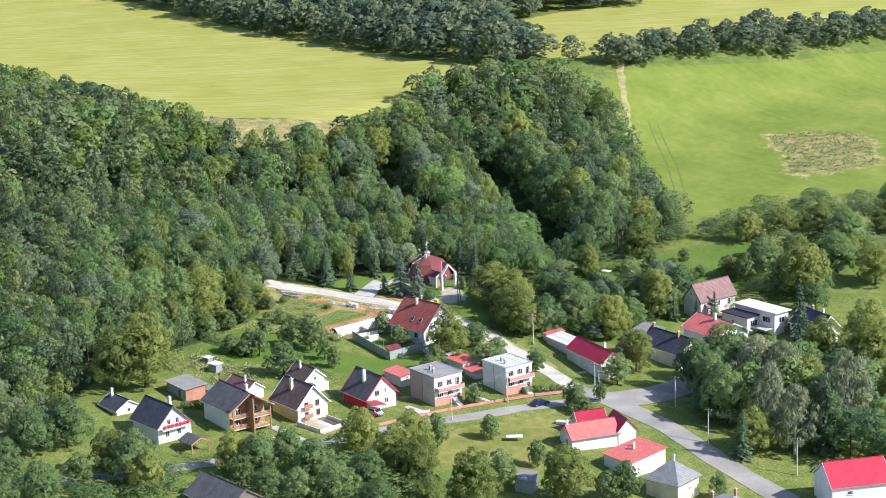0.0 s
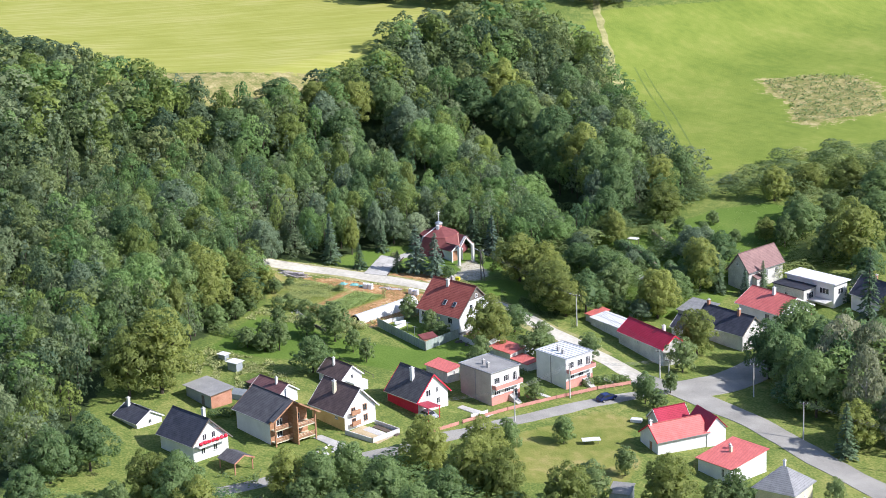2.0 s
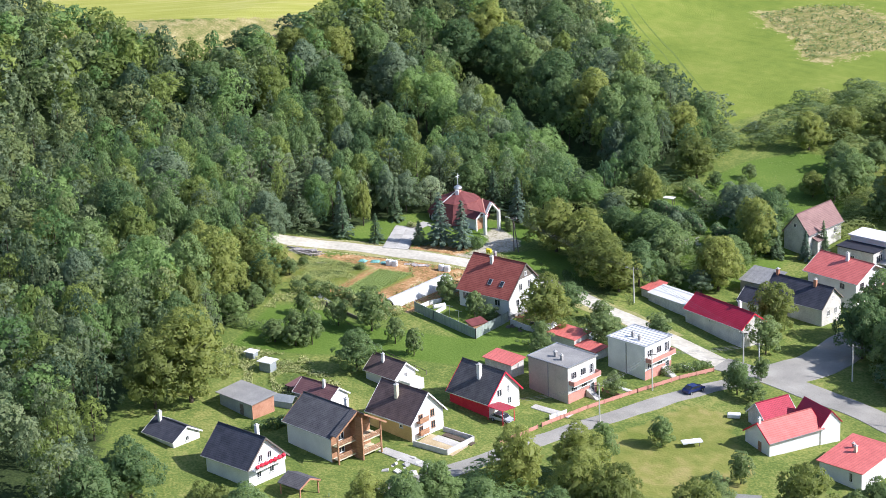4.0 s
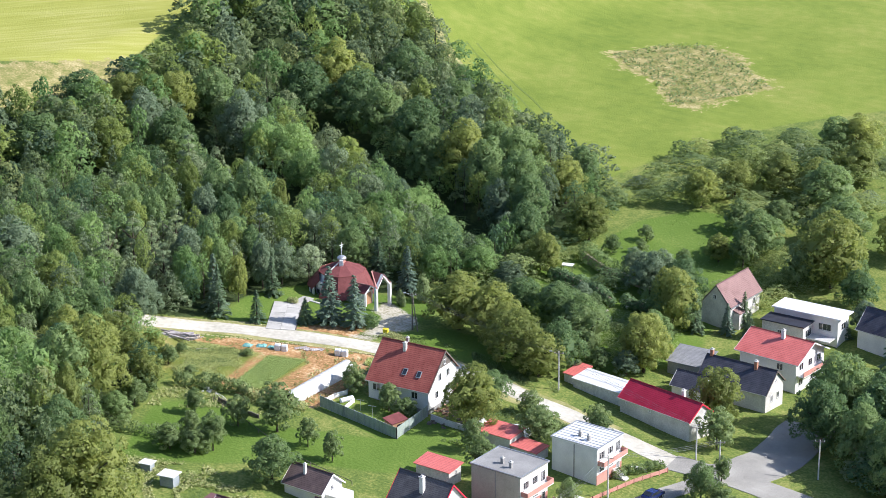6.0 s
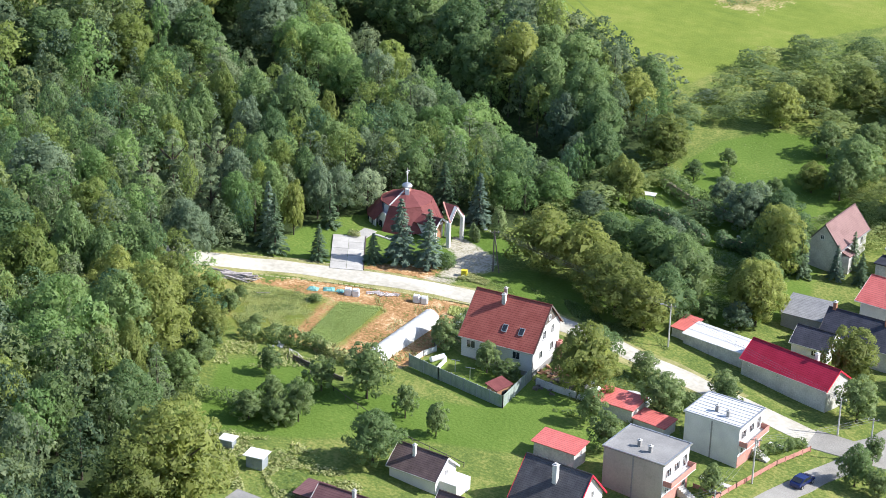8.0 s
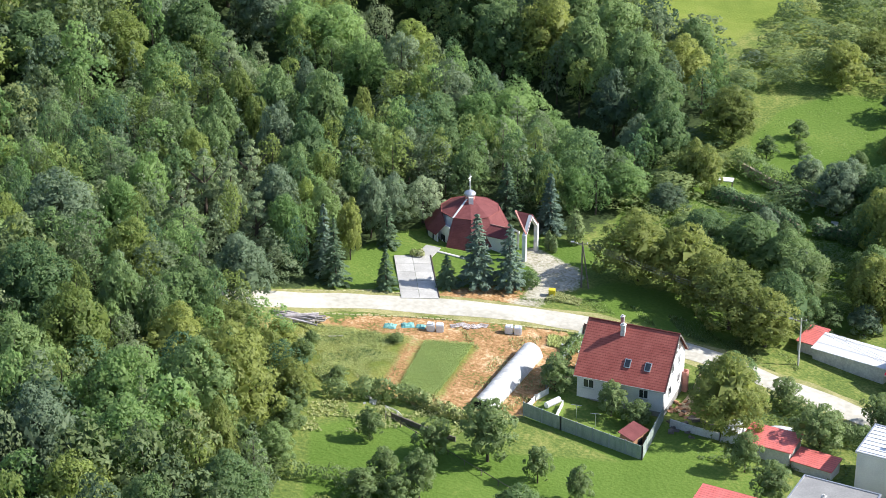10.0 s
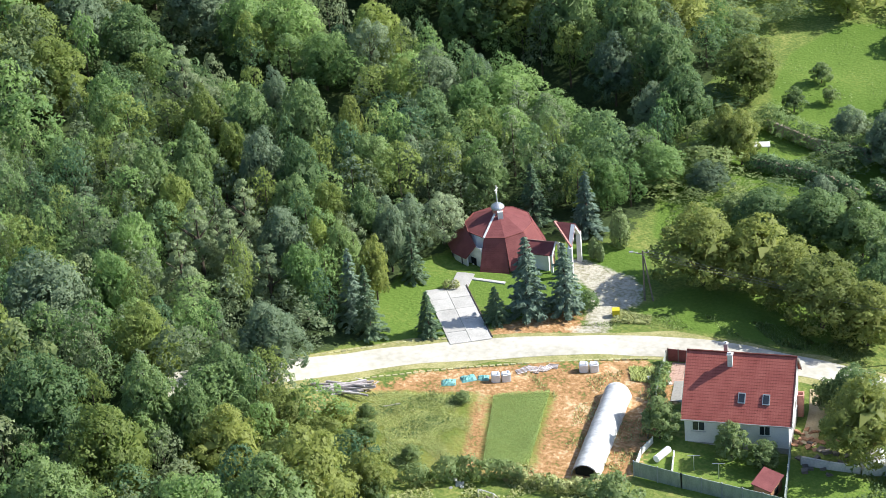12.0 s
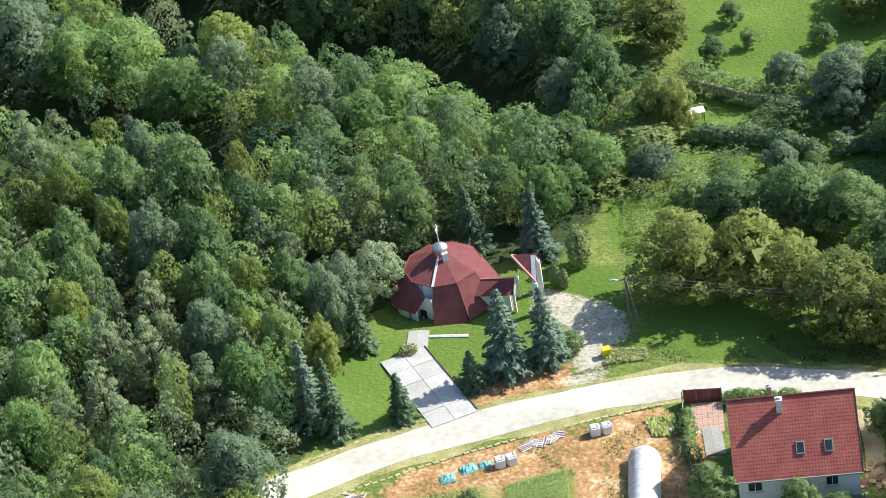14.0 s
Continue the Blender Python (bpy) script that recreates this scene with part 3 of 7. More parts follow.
ribbon("road", STREET_LINE, 3.8, M["asphalt"], "narrow grey asphalt street along front gardens", "road", lift=0.075)
ribbon("road", [(61, 9), (64, 18), (63, 28), (61, 40)], 9.5, M["asphalt"], "wide asphalt junction under trees", "road", lift=0.105)
ribbon("path", [(38.4, -53.4), (46.4, -52.0)], 4.6, M["sand"], "sandy yard in front of a house", "path", lift=0.08, ragged=0.4)
ribbon("path", [(39.4, -51.4), (46.6, -50.2)], 1.9, M["slab"], "pale concrete strip in a sandy yard", "path", lift=0.13, ragged=0.05)
ribbon("path", [(39.6, -49.4), (46.8, -48.4)], 1.3, M["earth"], "dark dug bed beside a yard", "path", lift=0.12, ragged=0.15)
ribbon("path", [(36.5, -60.8), (41, -60.6), (47.5, -59.6)], 2.2, M["slab"], "grey cluttered drive beside a house", "path", lift=0.11, ragged=0.3)
ribbon("path", [(45.6, -14.0), (50.6, -13.4)], 1.0, M["concrete"], "short paved garden path to a door", "path", lift=0.12, ragged=0.05)
ribbon("path", [(48.2, 2.2), (52.6, 2.8)], 1.0, M["concrete"], "short paved garden path to a gate", "path", lift=0.12, ragged=0.05)
ribbon("path", [(42.0, -30.4), (49.6, -29.0)], 1.8, M["slab"], "grey drive beside a front lawn", "path", lift=0.12, ragged=0.1)
ribbon("path", [(-36.2, 22.6), (-36.0, 20.0), (-35.8, 17.6)], 2.4, M["slab"], "short concrete walk up to the chapel", "path", lift=0.10, ragged=0.05)
ribbon("path", [(-34.9, 21.5), (-32.6, 21.6), (-30.2, 21.8)], 0.5, M["concrete"], "pale kerb along the chapel front", "path", lift=0.13, ragged=0.03)


# ---- trees ----
def unit(v):
    return v / (np.linalg.norm(v, axis=-1, keepdims=True) + 1e-9)


def leaf_cloud(r, centres, radii, count, size, flat=0.0, core=None, squash=1.0):
    """Leaf sprays over the outsides of lobes: their corners (count, 3, 3) and soft normals."""
    which = r.choice(len(centres), count * 3, p=radii**2 / (radii**2).sum())
    d = r.normal(size=(count * 3, 3))
    if core is not None:
        d = d * 0.85 + unit(centres - core)[which] * 0.75
    d[:, 2] = np.where(d[:, 2] < 0, d[:, 2] * 0.7, d[:, 2]) + flat
    d = unit(d)
    # the outer sprays are small, those further in are larger and close the gaps
    deep = r.uniform(0, 1, len(d))
    pos = centres[which] + d * (radii[which] * (1.16 - 0.42 * deep**0.8))[:, None] * (1, 1, squash)
    # leaves deep inside a neighbouring lobe are never seen
    gap = np.min([np.linalg.norm((pos - c) / (1, 1, squash), axis=1) / q + 9 * (which == k) for k, (c, q) in enumerate(zip(centres, radii))], 0) if len(centres) < 60 else np.ones(len(d))
    keep = np.flatnonzero(gap > 0.74)[:count]
    pos, d, deep = pos[keep], d[keep], deep[keep]
    n = len(pos)
    nrm = unit(d + np.array([0, 0, 0.1]) + r.normal(scale=0.62, size=(n, 3)))
    u = unit(np.cross(nrm, r.normal(size=(n, 3))))
    w = np.cross(nrm, u)
    s = (size * r.uniform(0.6, 1.15, n) * (0.62 + 0.75 * deep))[:, None]
    turn = r.uniform(-0.35, 0.35, (3, n, 1)) + np.array([0, 2.09, 4.19])[:, None, None]
    k = r.uniform(0.6, 1.35, (3, n, 1))
    whole = unit(pos - core) if core is not None else d
    soft = unit(d * 0.7 + whole * 0.3 + nrm * 0.8 + np.array([0, 0, 0.12]))
    return np.stack([pos + (u * np.cos(turn[i]) + w * np.sin(turn[i])) * s * k[i] for i in range(3)], 1), soft


def broad_crown(r, height, radius, count, size, lobes=12, low=0.22, point=0.25, thick=0):
    """An uneven dome of many leafy boughs, fullest below the middle, with a loose top."""
    lobes = int(lobes * 3.0)
    g = np.arange(lobes) * 2.39996 + r.uniform(0, 6.283)
    up = np.clip(np.linspace(-0.75 if low < 0.2 else -0.45, 0.97, lobes) + r.normal(0, 0.07, lobes), -0.95, 1)
    flat = np.sqrt(np.clip(1 - np.where(up < 0, 0.55, 1.0) * np.abs(up) ** 2, 0, 1)) * (1 - point * np.clip(up, 0, 1))
    mid, half = height * (1 + low) / 2, height * (1 - low) / 2
    side = 1 + 0.16 * np.sin(g * 1.0 + r.uniform(0, 6)) + 0.10 * np.sin(g * 2.0 + r.uniform(0, 6))
    k = r.uniform(0.58, 0.92, lobes) * side
    c = np.stack([np.cos(g) * flat * radius * k, np.sin(g) * flat * radius * k, mid + up * half * r.uniform(0.70, 0.90, lobes)], -1)
    rad = radius * r.uniform(0.15, 0.29, lobes)
    inner = 5
    c = np.r_[c, np.stack([r.normal(0, 0.16, inner) * radius, r.normal(0, 0.16, inner) * radius, mid + half * np.linspace(-0.5, 0.5, inner)], -1)]
    rad = np.r_[rad, np.full(inner, radius * 0.42)]
    cloud, soft = leaf_cloud(r, c, rad, count, size, 0.0, np.array([0, 0, mid - 0.4 * half]), 0.95)
    if not thick:
        return cloud, soft
    # large sprays inside the crown close it against the sun
    d = unit(r.normal(size=(thick, 3))) * r.uniform(0.2, 0.62, (thick, 1))
    pos = d * (radius, radius, half * 0.95) + (0, 0, mid)
    corner = r.normal(size=(thick, 3, 3)) * radius * 0.16
    return np.concatenate([cloud, pos[:, None] + corner]), np.concatenate([soft, unit(d + (0, 0, 0.2))])


def pine_crown(r, height, radius, count, size, low=0.12):
    """Flat fluffy plates of needles in loose tiers round a leader."""
    c, rad = [], []
    for tier in range(8):
        h = tier / 7.4
        reach = radius * (1 - h) ** 0.75
        for k in range(max(2, 6 - tier // 2)):
            a = k * 6.283 / max(2, 6 - tier // 2) + tier * 1.1 + r.normal(0, 0.25)
            f = reach * r.uniform(0.45, 0.82)
            c.append((math.cos(a) * f, math.sin(a) * f, height * (low + (0.95 - low) * h) + r.normal(0, 0.15)))
            rad.append(radius * r.uniform(0.24, 0.38) * (1 - 0.5 * h))
    return leaf_cloud(r, np.array(c), np.array(rad), count, size, 0.25, np.array([0, 0, height * 0.4]), 0.6)


def cone_crown(r, height, radius, count, size, low=0.06, droop=0.35, power=0.9):
    """Whorled boughs of a conifer, each a ragged blade of its own length, longest at the foot."""
    tiers, arms = 15, 9
    t = np.minimum((r.uniform(0, 1, count) ** 1.3 * tiers).astype(int), tiers - 1)
    b = r.integers(0, arms, count)
    length, lean, rise = r.uniform(0.62, 1.12, (tiers, arms)), r.normal(0, 0.16, (tiers, arms)), r.normal(0, 0.014, (tiers, arms))
    h = np.clip((t + 0.4) / tiers + rise[t, b], 0, 1)
    reach = radius * (1 - h) ** power * length[t, b] + 0.1
    f = np.sqrt(r.uniform(0.04, 1, count))
    a = b * 2 * np.pi / arms + t * 1.27 + lean[t, b] + r.normal(size=count) * 0.20 * (1.25 - f)
    out = np.stack([np.cos(a), np.sin(a), 0 * a], -1)
    side = np.stack([-np.sin(a), np.cos(a), 0 * a], -1)
    pos = out * (reach * f)[:, None]
    pos[:, 2] = height * (low + (1 - low) * h) - droop * reach * f + r.normal(0, 0.05, count)
    s = (size * r.uniform(0.5, 1.2, count) * (1 - 0.5 * h))[:, None]
    fan = r.uniform(-0.9, 0.9, (count, 1))
    along = out * 1.0 + side * fan + np.array([0, 0, -droop]) + r.normal(scale=0.2, size=(count, 3))
    tilt = np.array([0, 0, 1]) * r.uniform(-0.5, 0.5, (count, 1))
    across = side - out * fan
    soft = unit(out * 0.7 + side * r.normal(0, 0.4, (count, 1)) + np.array([0, 0, 0.6]) + r.normal(scale=0.3, size=(count, 3)))
    return np.stack([pos + along * s * 0.95, pos + (across + tilt) * s * 0.42 - along * s * 0.4, pos - (across + tilt) * s * 0.42 - along * s * 0.4], 1), soft


def cloud_mesh(name, cloud, mat, tone=None):
    corners, soft = cloud
    n, k = corners.shape[:2]
    # wind every leaf so that its face looks the way its soft normal does
    face = np.cross(corners[:, 1] - corners[:, 0], corners[:, 2] - corners[:, 0])
    turn = (face * soft).sum(-1) < 0
    corners = np.where(turn[:, None, None], corners[:, ::-1], corners)
    me = bpy.data.meshes.new(name)
    me.vertices.add(k * n)
    me.vertices.foreach_set("co", corners.reshape(-1).astype(np.float32))
    me.loops.add(k * n)
    me.loops.foreach_set("vertex_index", np.arange(k * n, dtype=np.int32))
    me.polygons.add(n)
    me.polygons.foreach_set("loop_start", np.arange(0, k * n, k, dtype=np.int32))
    me.update(calc_edges=True)
    me.polygons.foreach_set("use_smooth", np.ones(n, bool))
    for m in mat if isinstance(mat, list) else [mat]:
        me.materials.append(m)
    if tone is not None:
        me.attributes.new("tone", "FLOAT", "FACE").data.foreach_set("value", tone.astype(np.float32))
    me.attributes.new("custom_normal", "FLOAT_VECTOR", "POINT").data.foreach_set("vector", np.repeat(soft, k, 0).astype(np.float32).ravel())
    return me


def trunk_mesh(r, height, radius, top, mat, limbs=5):
    bm = bmesh.new()
    rod(bm, (0, 0, -0.6), (0, 0, height * 0.35), height * 0.024, height * 0.018, 7)
    rod(bm, (0, 0, height * 0.35), (r.normal(0, 0.1), r.normal(0, 0.1), height * top), height * 0.018, height * 0.004, 6)
    for k in range(limbs):
        a, h = k * 2.4 + r.uniform(-0.4, 0.4), height * r.uniform(0.25, 0.55)
        rod(bm, (0, 0, h), (math.cos(a) * radius * 0.6, math.sin(a) * radius * 0.6, h + height * 0.2), height * 0.011, height * 0.004, 5)
    return to_mesh("trunk", bm, mat)


def tree_model(kind, seed):
    """A tree of unit-like size (10 m high) as a thing with its trunk and crown."""
    r = np.random.default_rng(seed)
    if kind in "su":
        h, rad = 10.0, 2.2
        crown, trunk = cone_crown(r, h, rad, 4200, 0.33, 0.09), trunk_mesh(r, h, 0.6, 0.97, M["bark"], 0)
    elif kind == "p":
        h, rad = 12.0, 3.6
        crown, trunk = pine_crown(r, h, rad, 5200, 0.19), trunk_mesh(r, h, rad, 0.85, M["bark"], 4)
    elif kind == "l":
        h, rad = 11.0, 4.2
        crown, trunk = broad_crown(r, h, rad, 6000, 0.19, 15, 0.05, 0.1), trunk_mesh(r, h, rad, 0.8, M["bark"], 6)
    elif kind == "a":
        h, rad = 10.5, 4.7
        crown, trunk = broad_crown(r, h, rad, 5600, 0.21, 19, 0.03, 0.1, 220), trunk_mesh(r, h, rad, 0.8, M["bark"], 6)
    elif kind == "c":
        h, rad = 10.0, 2.2
        crown, trunk = leaf_cloud(r, np.stack([r.normal(0, 0.25, 30), r.normal(0, 0.25, 30), np.linspace(1, 9.3, 30)], -1), 1.9 * np.sin(np.linspace(0.9, 3.0, 30)) + 0.1, 1100, 0.4, 0.2), trunk_mesh(r, h, 0.3, 0.8, M["bark"], 0)
    elif kind == "b":
        h, rad = 6.0, 2.5
        crown, trunk = broad_crown(r, h, rad, 2300, 0.175, 9, 0.06, 0.25, 140), trunk_mesh(r, h, rad, 0.75, M["bark"])
    elif kind == "w":
        h, rad = 15.0, 5.0
        crown, trunk = broad_crown(r, h, rad, 5600, 0.22, 17, 0.05), trunk_mesh(r, h, rad, 0.85, M["birch"], 7)
        crown[0][:, 2, 2] -= 0.4
    else:
        h, rad = 11.0, 4.7
        crown, trunk = broad_crown(r, h, rad, 5500, 0.22, 15, 0.03, 0.45 if kind in "dgy" else 0.2, 260), trunk_mesh(r, h, rad, 0.8, M["bark"], 6)
    return cloud_mesh("crown", crown, LEAF[kind]), trunk, h, rad


MODELS = {k: [tree_model(k, 40 + 7 * i + ord(k)) for i in range(n)] for k, n in (("d", 5), ("o", 4), ("b", 4), ("s", 3), ("u", 3), ("w", 2), ("c", 2), ("y", 3), ("a", 4), ("g", 3), ("l", 2), ("p", 4))}
WORDS = {"d": ("tree", "dark green broadleaf tree with a full crown"), "o": ("tree", "olive green broadleaf tree with a loose round crown"), "b": ("fruit_tree", "small green fruit tree in rough grass"),
         "s": ("spruce_tree", "dark green spruce with drooping boughs"), "u": ("spruce_tree", "blue-grey spruce with dense boughs"), "w": ("birch_tree", "tall pale green birch with hanging twigs"), "c": ("cypress_shrub", "narrow green cypress shrub on a lawn"), "y": ("tree", "yellowish green woodland tree with a domed crown"), "a": ("tree", "fresh green acacia with a feathery spreading crown"),
         "g": ("tree", "grey-green woodland tree with a dense crown"), "l": ("tree", "pale silvery willow with a soft rounded crown"), "p": ("pine_tree", "blue-green pine with fluffy tiers of boughs")}


def plant(x, y, height, radius, kind, group=""):
    crown, trunk, h, rad = MODELS[kind][int(rng.integers(len(MODELS[kind])))]
    name, label = WORDS[kind]
    size = "tall " if height > 12.5 and "tall" not in label else ""
    t = thing(name, size + label, "tree" if kind != "c" else "shrub", x, y, ground_z(x, y) - 0.1, float(rng.uniform(0, 360)), group)
    s = Matrix.Diagonal((radius / rad, radius / rad, height / h, 1))
    for nm, me in (("trunk", trunk), ("crown", crown)):
        ob = new(nm, me)
        ob.parent = t
        ob.matrix_local = s
    return t


ORCHARD = [
    (-35.2, -13.4, 2.0, 1.2, 'b'), (10.3, -41.6, 8.2, 4.0, 'd'), (-4.2, -39.1, 6.7, 2.5, 'b'), (12.4, -29.5, 5.4, 1.9, 'b'), (6.2, -28.1, 5.4, 1.9, 'b'), (-7.3, -29.7, 5.5, 2.4, 'b'), (-1.3, -26.9, 8.8, 3.8, 'b'), (-9.1, -38.8, 5.4, 2.1, 'b'), (6.9, -8.0, 5.2, 2.2, 'b'), (-1.9, -6.4, 5.6, 2.6, 'b'), (10.6, -8.4, 3.6, 2.4, 'b'), (17.6, 6.4, 6.4, 3.4, 'd'), (18.2, 1.6, 5.6, 2.8, 'b'), (26.6, -11.3, 6.0, 2.2, 'b'), (-16.0, -30.6, 4.6, 1.9, 'b'), (-9.6, -43.3, 4.5, 2.8, 'b'), (-5.6, -41.8, 4.2, 2.5, 'b'),
]
ROADSIDE = [
    (20.9, -3.4, 11.2, 5.2, 'o'), (-6.2, 29.8, 11.0, 6.2, 'o'), (0.8, 30.8, 10.8, 5.6, 'o'), (5.2, 28.6, 9.4, 4.8, 'o'), (10.4, 24.2, 10.4, 6.0, 'o'), (16.4, 22.6, 9.0, 5.0, 'o'), (17.0, 28.0, 10.0, 4.6, 'd'), (25.0, 7.5, 4.6, 2.3, 'b'), (14.8, 5.4, 4.6, 1.9, 'b'), (38.7, 7.7, 4.8, 2.3, 'b'), (5.4, 45.1, 8.5, 5.2, 'd'), (-6.5, 48.5, 4.0, 2.6, 'b'), (11.5, 72.5, 8.5, 4.2, 'g'), (24.6, 43.4, 9.0, 3.9, 'o'),
]
STREET = [
    (27.9, 39.2, 11.2, 4.5, 'o'), (48.8, 29.1, 10.7, 4.3, 'o'), (54.6, 18.5, 7.6, 3.6, 'b'), (62.6, -0.6, 6.6, 2.6, 'd'), (66.4, -1.2, 4.4, 2.2, 'b'), (69.6, -6.2, 2.6, 1.2, 'b'), (66.9, -26.6, 5.8, 2.2, 'd'), (37.0, 9.5, 5.2, 2.5, 'b'), (61.8, 7.4, 4.6, 1.7, 'b'), (32.8, -1.3, 6.7, 3.9, 'b'), (32.2, -16.9, 6.5, 2.7, 'b'), (48.9, -17.2, 4.8, 2.0, 'b'), (65.3, -45.4, 9.6, 4.7, 'o'), (115.5, -7.7, 5.7, 2.1, 'b'),
]
GROVE = [
    (103.1, 10.4, 11.0, 2.6, 's'), (96.0, 25.0, 16.0, 4.6, 'w'), (82.0, 24.0, 12.0, 4.4, 'd'), (110.5, 27.0, 17.0, 3.6, 's'), (65.7, 40.7, 14.8, 6.2, 'd'), (73.8, 39.5, 13.2, 5.5, 'd'), (67.5, 30.2, 13.4, 5.1, 'd'), (83.1, 34.0, 16.8, 6.0, 'w'), (88.8, 36.0, 16.7, 6.0, 'w'), (93.0, 39.7, 14.0, 5.3, 'o'), (101.9, 14.7, 9.8, 4.4, 'o'), (75.4, 61.8, 13.7, 6.3, 'o'), (87.0, 21.3, 13.7, 5.2, 'd'), (76.5, 26.3, 12.5, 4.7, 'd'), (107.1, 21.4, 15.0, 5.0, 'w'), (105.4, 38.5, 18.8, 6.3, 'w'), (89.5, 63.3, 17.1, 7.9, 'o'),
]
YARDS = [
    (61.4, -54.8, 10.9, 4.9, 'o'), (75.8, -56.6, 12.5, 5.1, 'o'), (80.8, -54.9, 12.0, 4.9, 'o'), (76.9, -63.4, 9.3, 4.0, 'd'), (68.8, -71.0, 10.5, 4.7, 'd'), (58.7, -70.3, 9.5, 4.1, 'd'), (58.8, -77.3, 9.8, 4.3, 'd'), (53.9, -80.5, 9.0, 3.9, 'o'), (79.9, -73.3, 10.3, 4.6, 'd'), (75.9, -78.9, 8.3, 3.9, 'b'), (92.5, -50.1, 11.7, 5.2, 'o'), (88.7, -40.5, 8.1, 3.5, 'b'), (101.0, -34.3, 11.8, 5.3, 'o'), (106.5, -23.7, 8.1, 3.5, 'b'), (105.0, -27.1, 6.7, 3.0, 'b'), (83.8, -27.6, 5.8, 2.3, 'b'), (64.6, -38.5, 7.9, 2.6, 'd'),
]
WEST = [
    (-25.5, -35.0, 5.0, 2.6, 'b'), (-23.0, -41.5, 5.5, 2.8, 'd'), (-27.5, -30.0, 4.5, 2.4, 'b'), (-48.4, -22.0, 11.0, 4.4, 'd'), (-40.5, -24.5, 9.5, 4.2, 'o'), (-42.5, -33.5, 12.0, 4.8, 'o'), (-35.0, -26.0, 8.0, 3.6, 'o'), (-28.4, -29.0, 7.0, 3.0, 'o'), (-36.0, -19.5, 6.0, 2.6, 'o'),
]
SOUTH = [
    (48.5, -99.0, 11.4, 5.1, 'd'), (42.3, -101.0, 10.2, 4.5, 'o'), (54.2, -99.2, 9.2, 4.0, 'o'), (23.6, -101.5, 11.0, 4.9, 'd'), (24.0, -109.8, 10.9, 4.9, 'd'), (49.0, -119.5, 9.9, 4.3, 'd'), (50.3, -128.8, 9.8, 4.3, 'b'), (44.3, -109.2, 7.3, 3.4, 'b'), (0.5, -71.0, 17.3, 7.3, 'o'), (-1.5, -77.1, 14.0, 5.8, 'o'), (-31.0, -38.9, 15.2, 6.2, 'o'), (-32.0, -43.5, 15.3, 5.9, 'd'), (33.4, -119.7, 9.4, 4.1, 'd'), (70.8, -82.3, 8.3, 3.6, 'd'), (89.7, -70.1, 9.8, 4.3, 'd'), (62.5, -83.7, 7.2, 3.0, 'b'), (95.3, -62.3, 9.8, 4.3, 'o'),
]
HILLSIDE = [
    (-4.0, 92.0, 3.6, 1.9, 'b'), (8.5, 86.0, 3.6, 1.9, 'b'), (12.0, 80.0, 4.4, 2.2, 'b'), (6.0, 77.5, 3.2, 1.8, 'b'), (-6.0, 82.0, 4.0, 2.1, 'b'), (13.0, 92.0, 6.0, 3.0, 'o'), (-1.5, 86.0, 3.0, 1.4, 'b'),
]
UPLAND = [
    (-4.6, 115.3, 9.0, 4.4, 'o'), (-2.0, 125.4, 8.4, 4.5, 'o'), (4.5, 133.4, 9.2, 5.1, 'o'), (12.6, 135.9, 9.2, 5.1, 'o'), (14.8, 150.7, 9.4, 5.2, 'o'), (8.6, 108.3, 7.0, 3.7, 'b'), (15.1, 113.0, 7.4, 3.9, 'b'), (24.2, 112.4, 7.5, 3.7, 'b'), (27.3, 121.6, 8.1, 4.0, 'o'), (22.2, 58.8, 13.3, 4.7, 'o'), (27.6, 39.4, 11.4, 4.6, 'o'), (18.4, 92.3, 8.1, 3.1, 'b'), (31.2, 91.1, 9.3, 3.1, 'b'), (34.5, 99.0, 7.7, 3.8, 'o'), (7.0, 167.1, 9.7, 5.3, 'o'),
]
FARSIDE = [
    (16.4, 37.0, 9.2, 4.4, 'b'), (3.4, 56.4, 4.6, 2.4, 'g'), (7.4, 54.6, 4.4, 2.2, 'b'), (2.4, 165.2, 8.9, 4.9, 'd'), (36.7, 94.6, 15.9, 7.3, 'o'), (18.1, 99.1, 10.0, 5.5, 'd'), (29.1, 114.6, 11.0, 6.2, 'd'), (41.9, 115.5, 10.9, 6.1, 'o'), (18.1, 130.2, 11.4, 6.3, 'd'), (64.4, 65.7, 19.9, 3.6, 's'), (34.4, 66.1, 6.0, 1.6, 's'), (76.5, 76.4, 14.8, 6.8, 'o'),
]
CONIFERS = [
    (-24.9, 15.1, 11.6, 3.3, 'u'), (-20.7, 17.2, 10.4, 2.9, 'u'), (-28.4, 12.4, 5.2, 1.9, 's'), (-35.2, 6.7, 6.4, 1.9, 's'), (-41.8, 3.6, 10.4, 2.3, 's'), (-24.4, 38.0, 9.8, 2.7, 'u'), (-21.7, 32.0, 3.4, 0.75, 'c'), (-20.6, 31.6, 2.8, 0.6, 'c'), (-19.3, 36.2, 6.2, 1.4, 'c'), (25.3, 61.6, 8.8, 2.1, 's'), (31.1, 70.0, 7.1, 1.7, 's'),
]
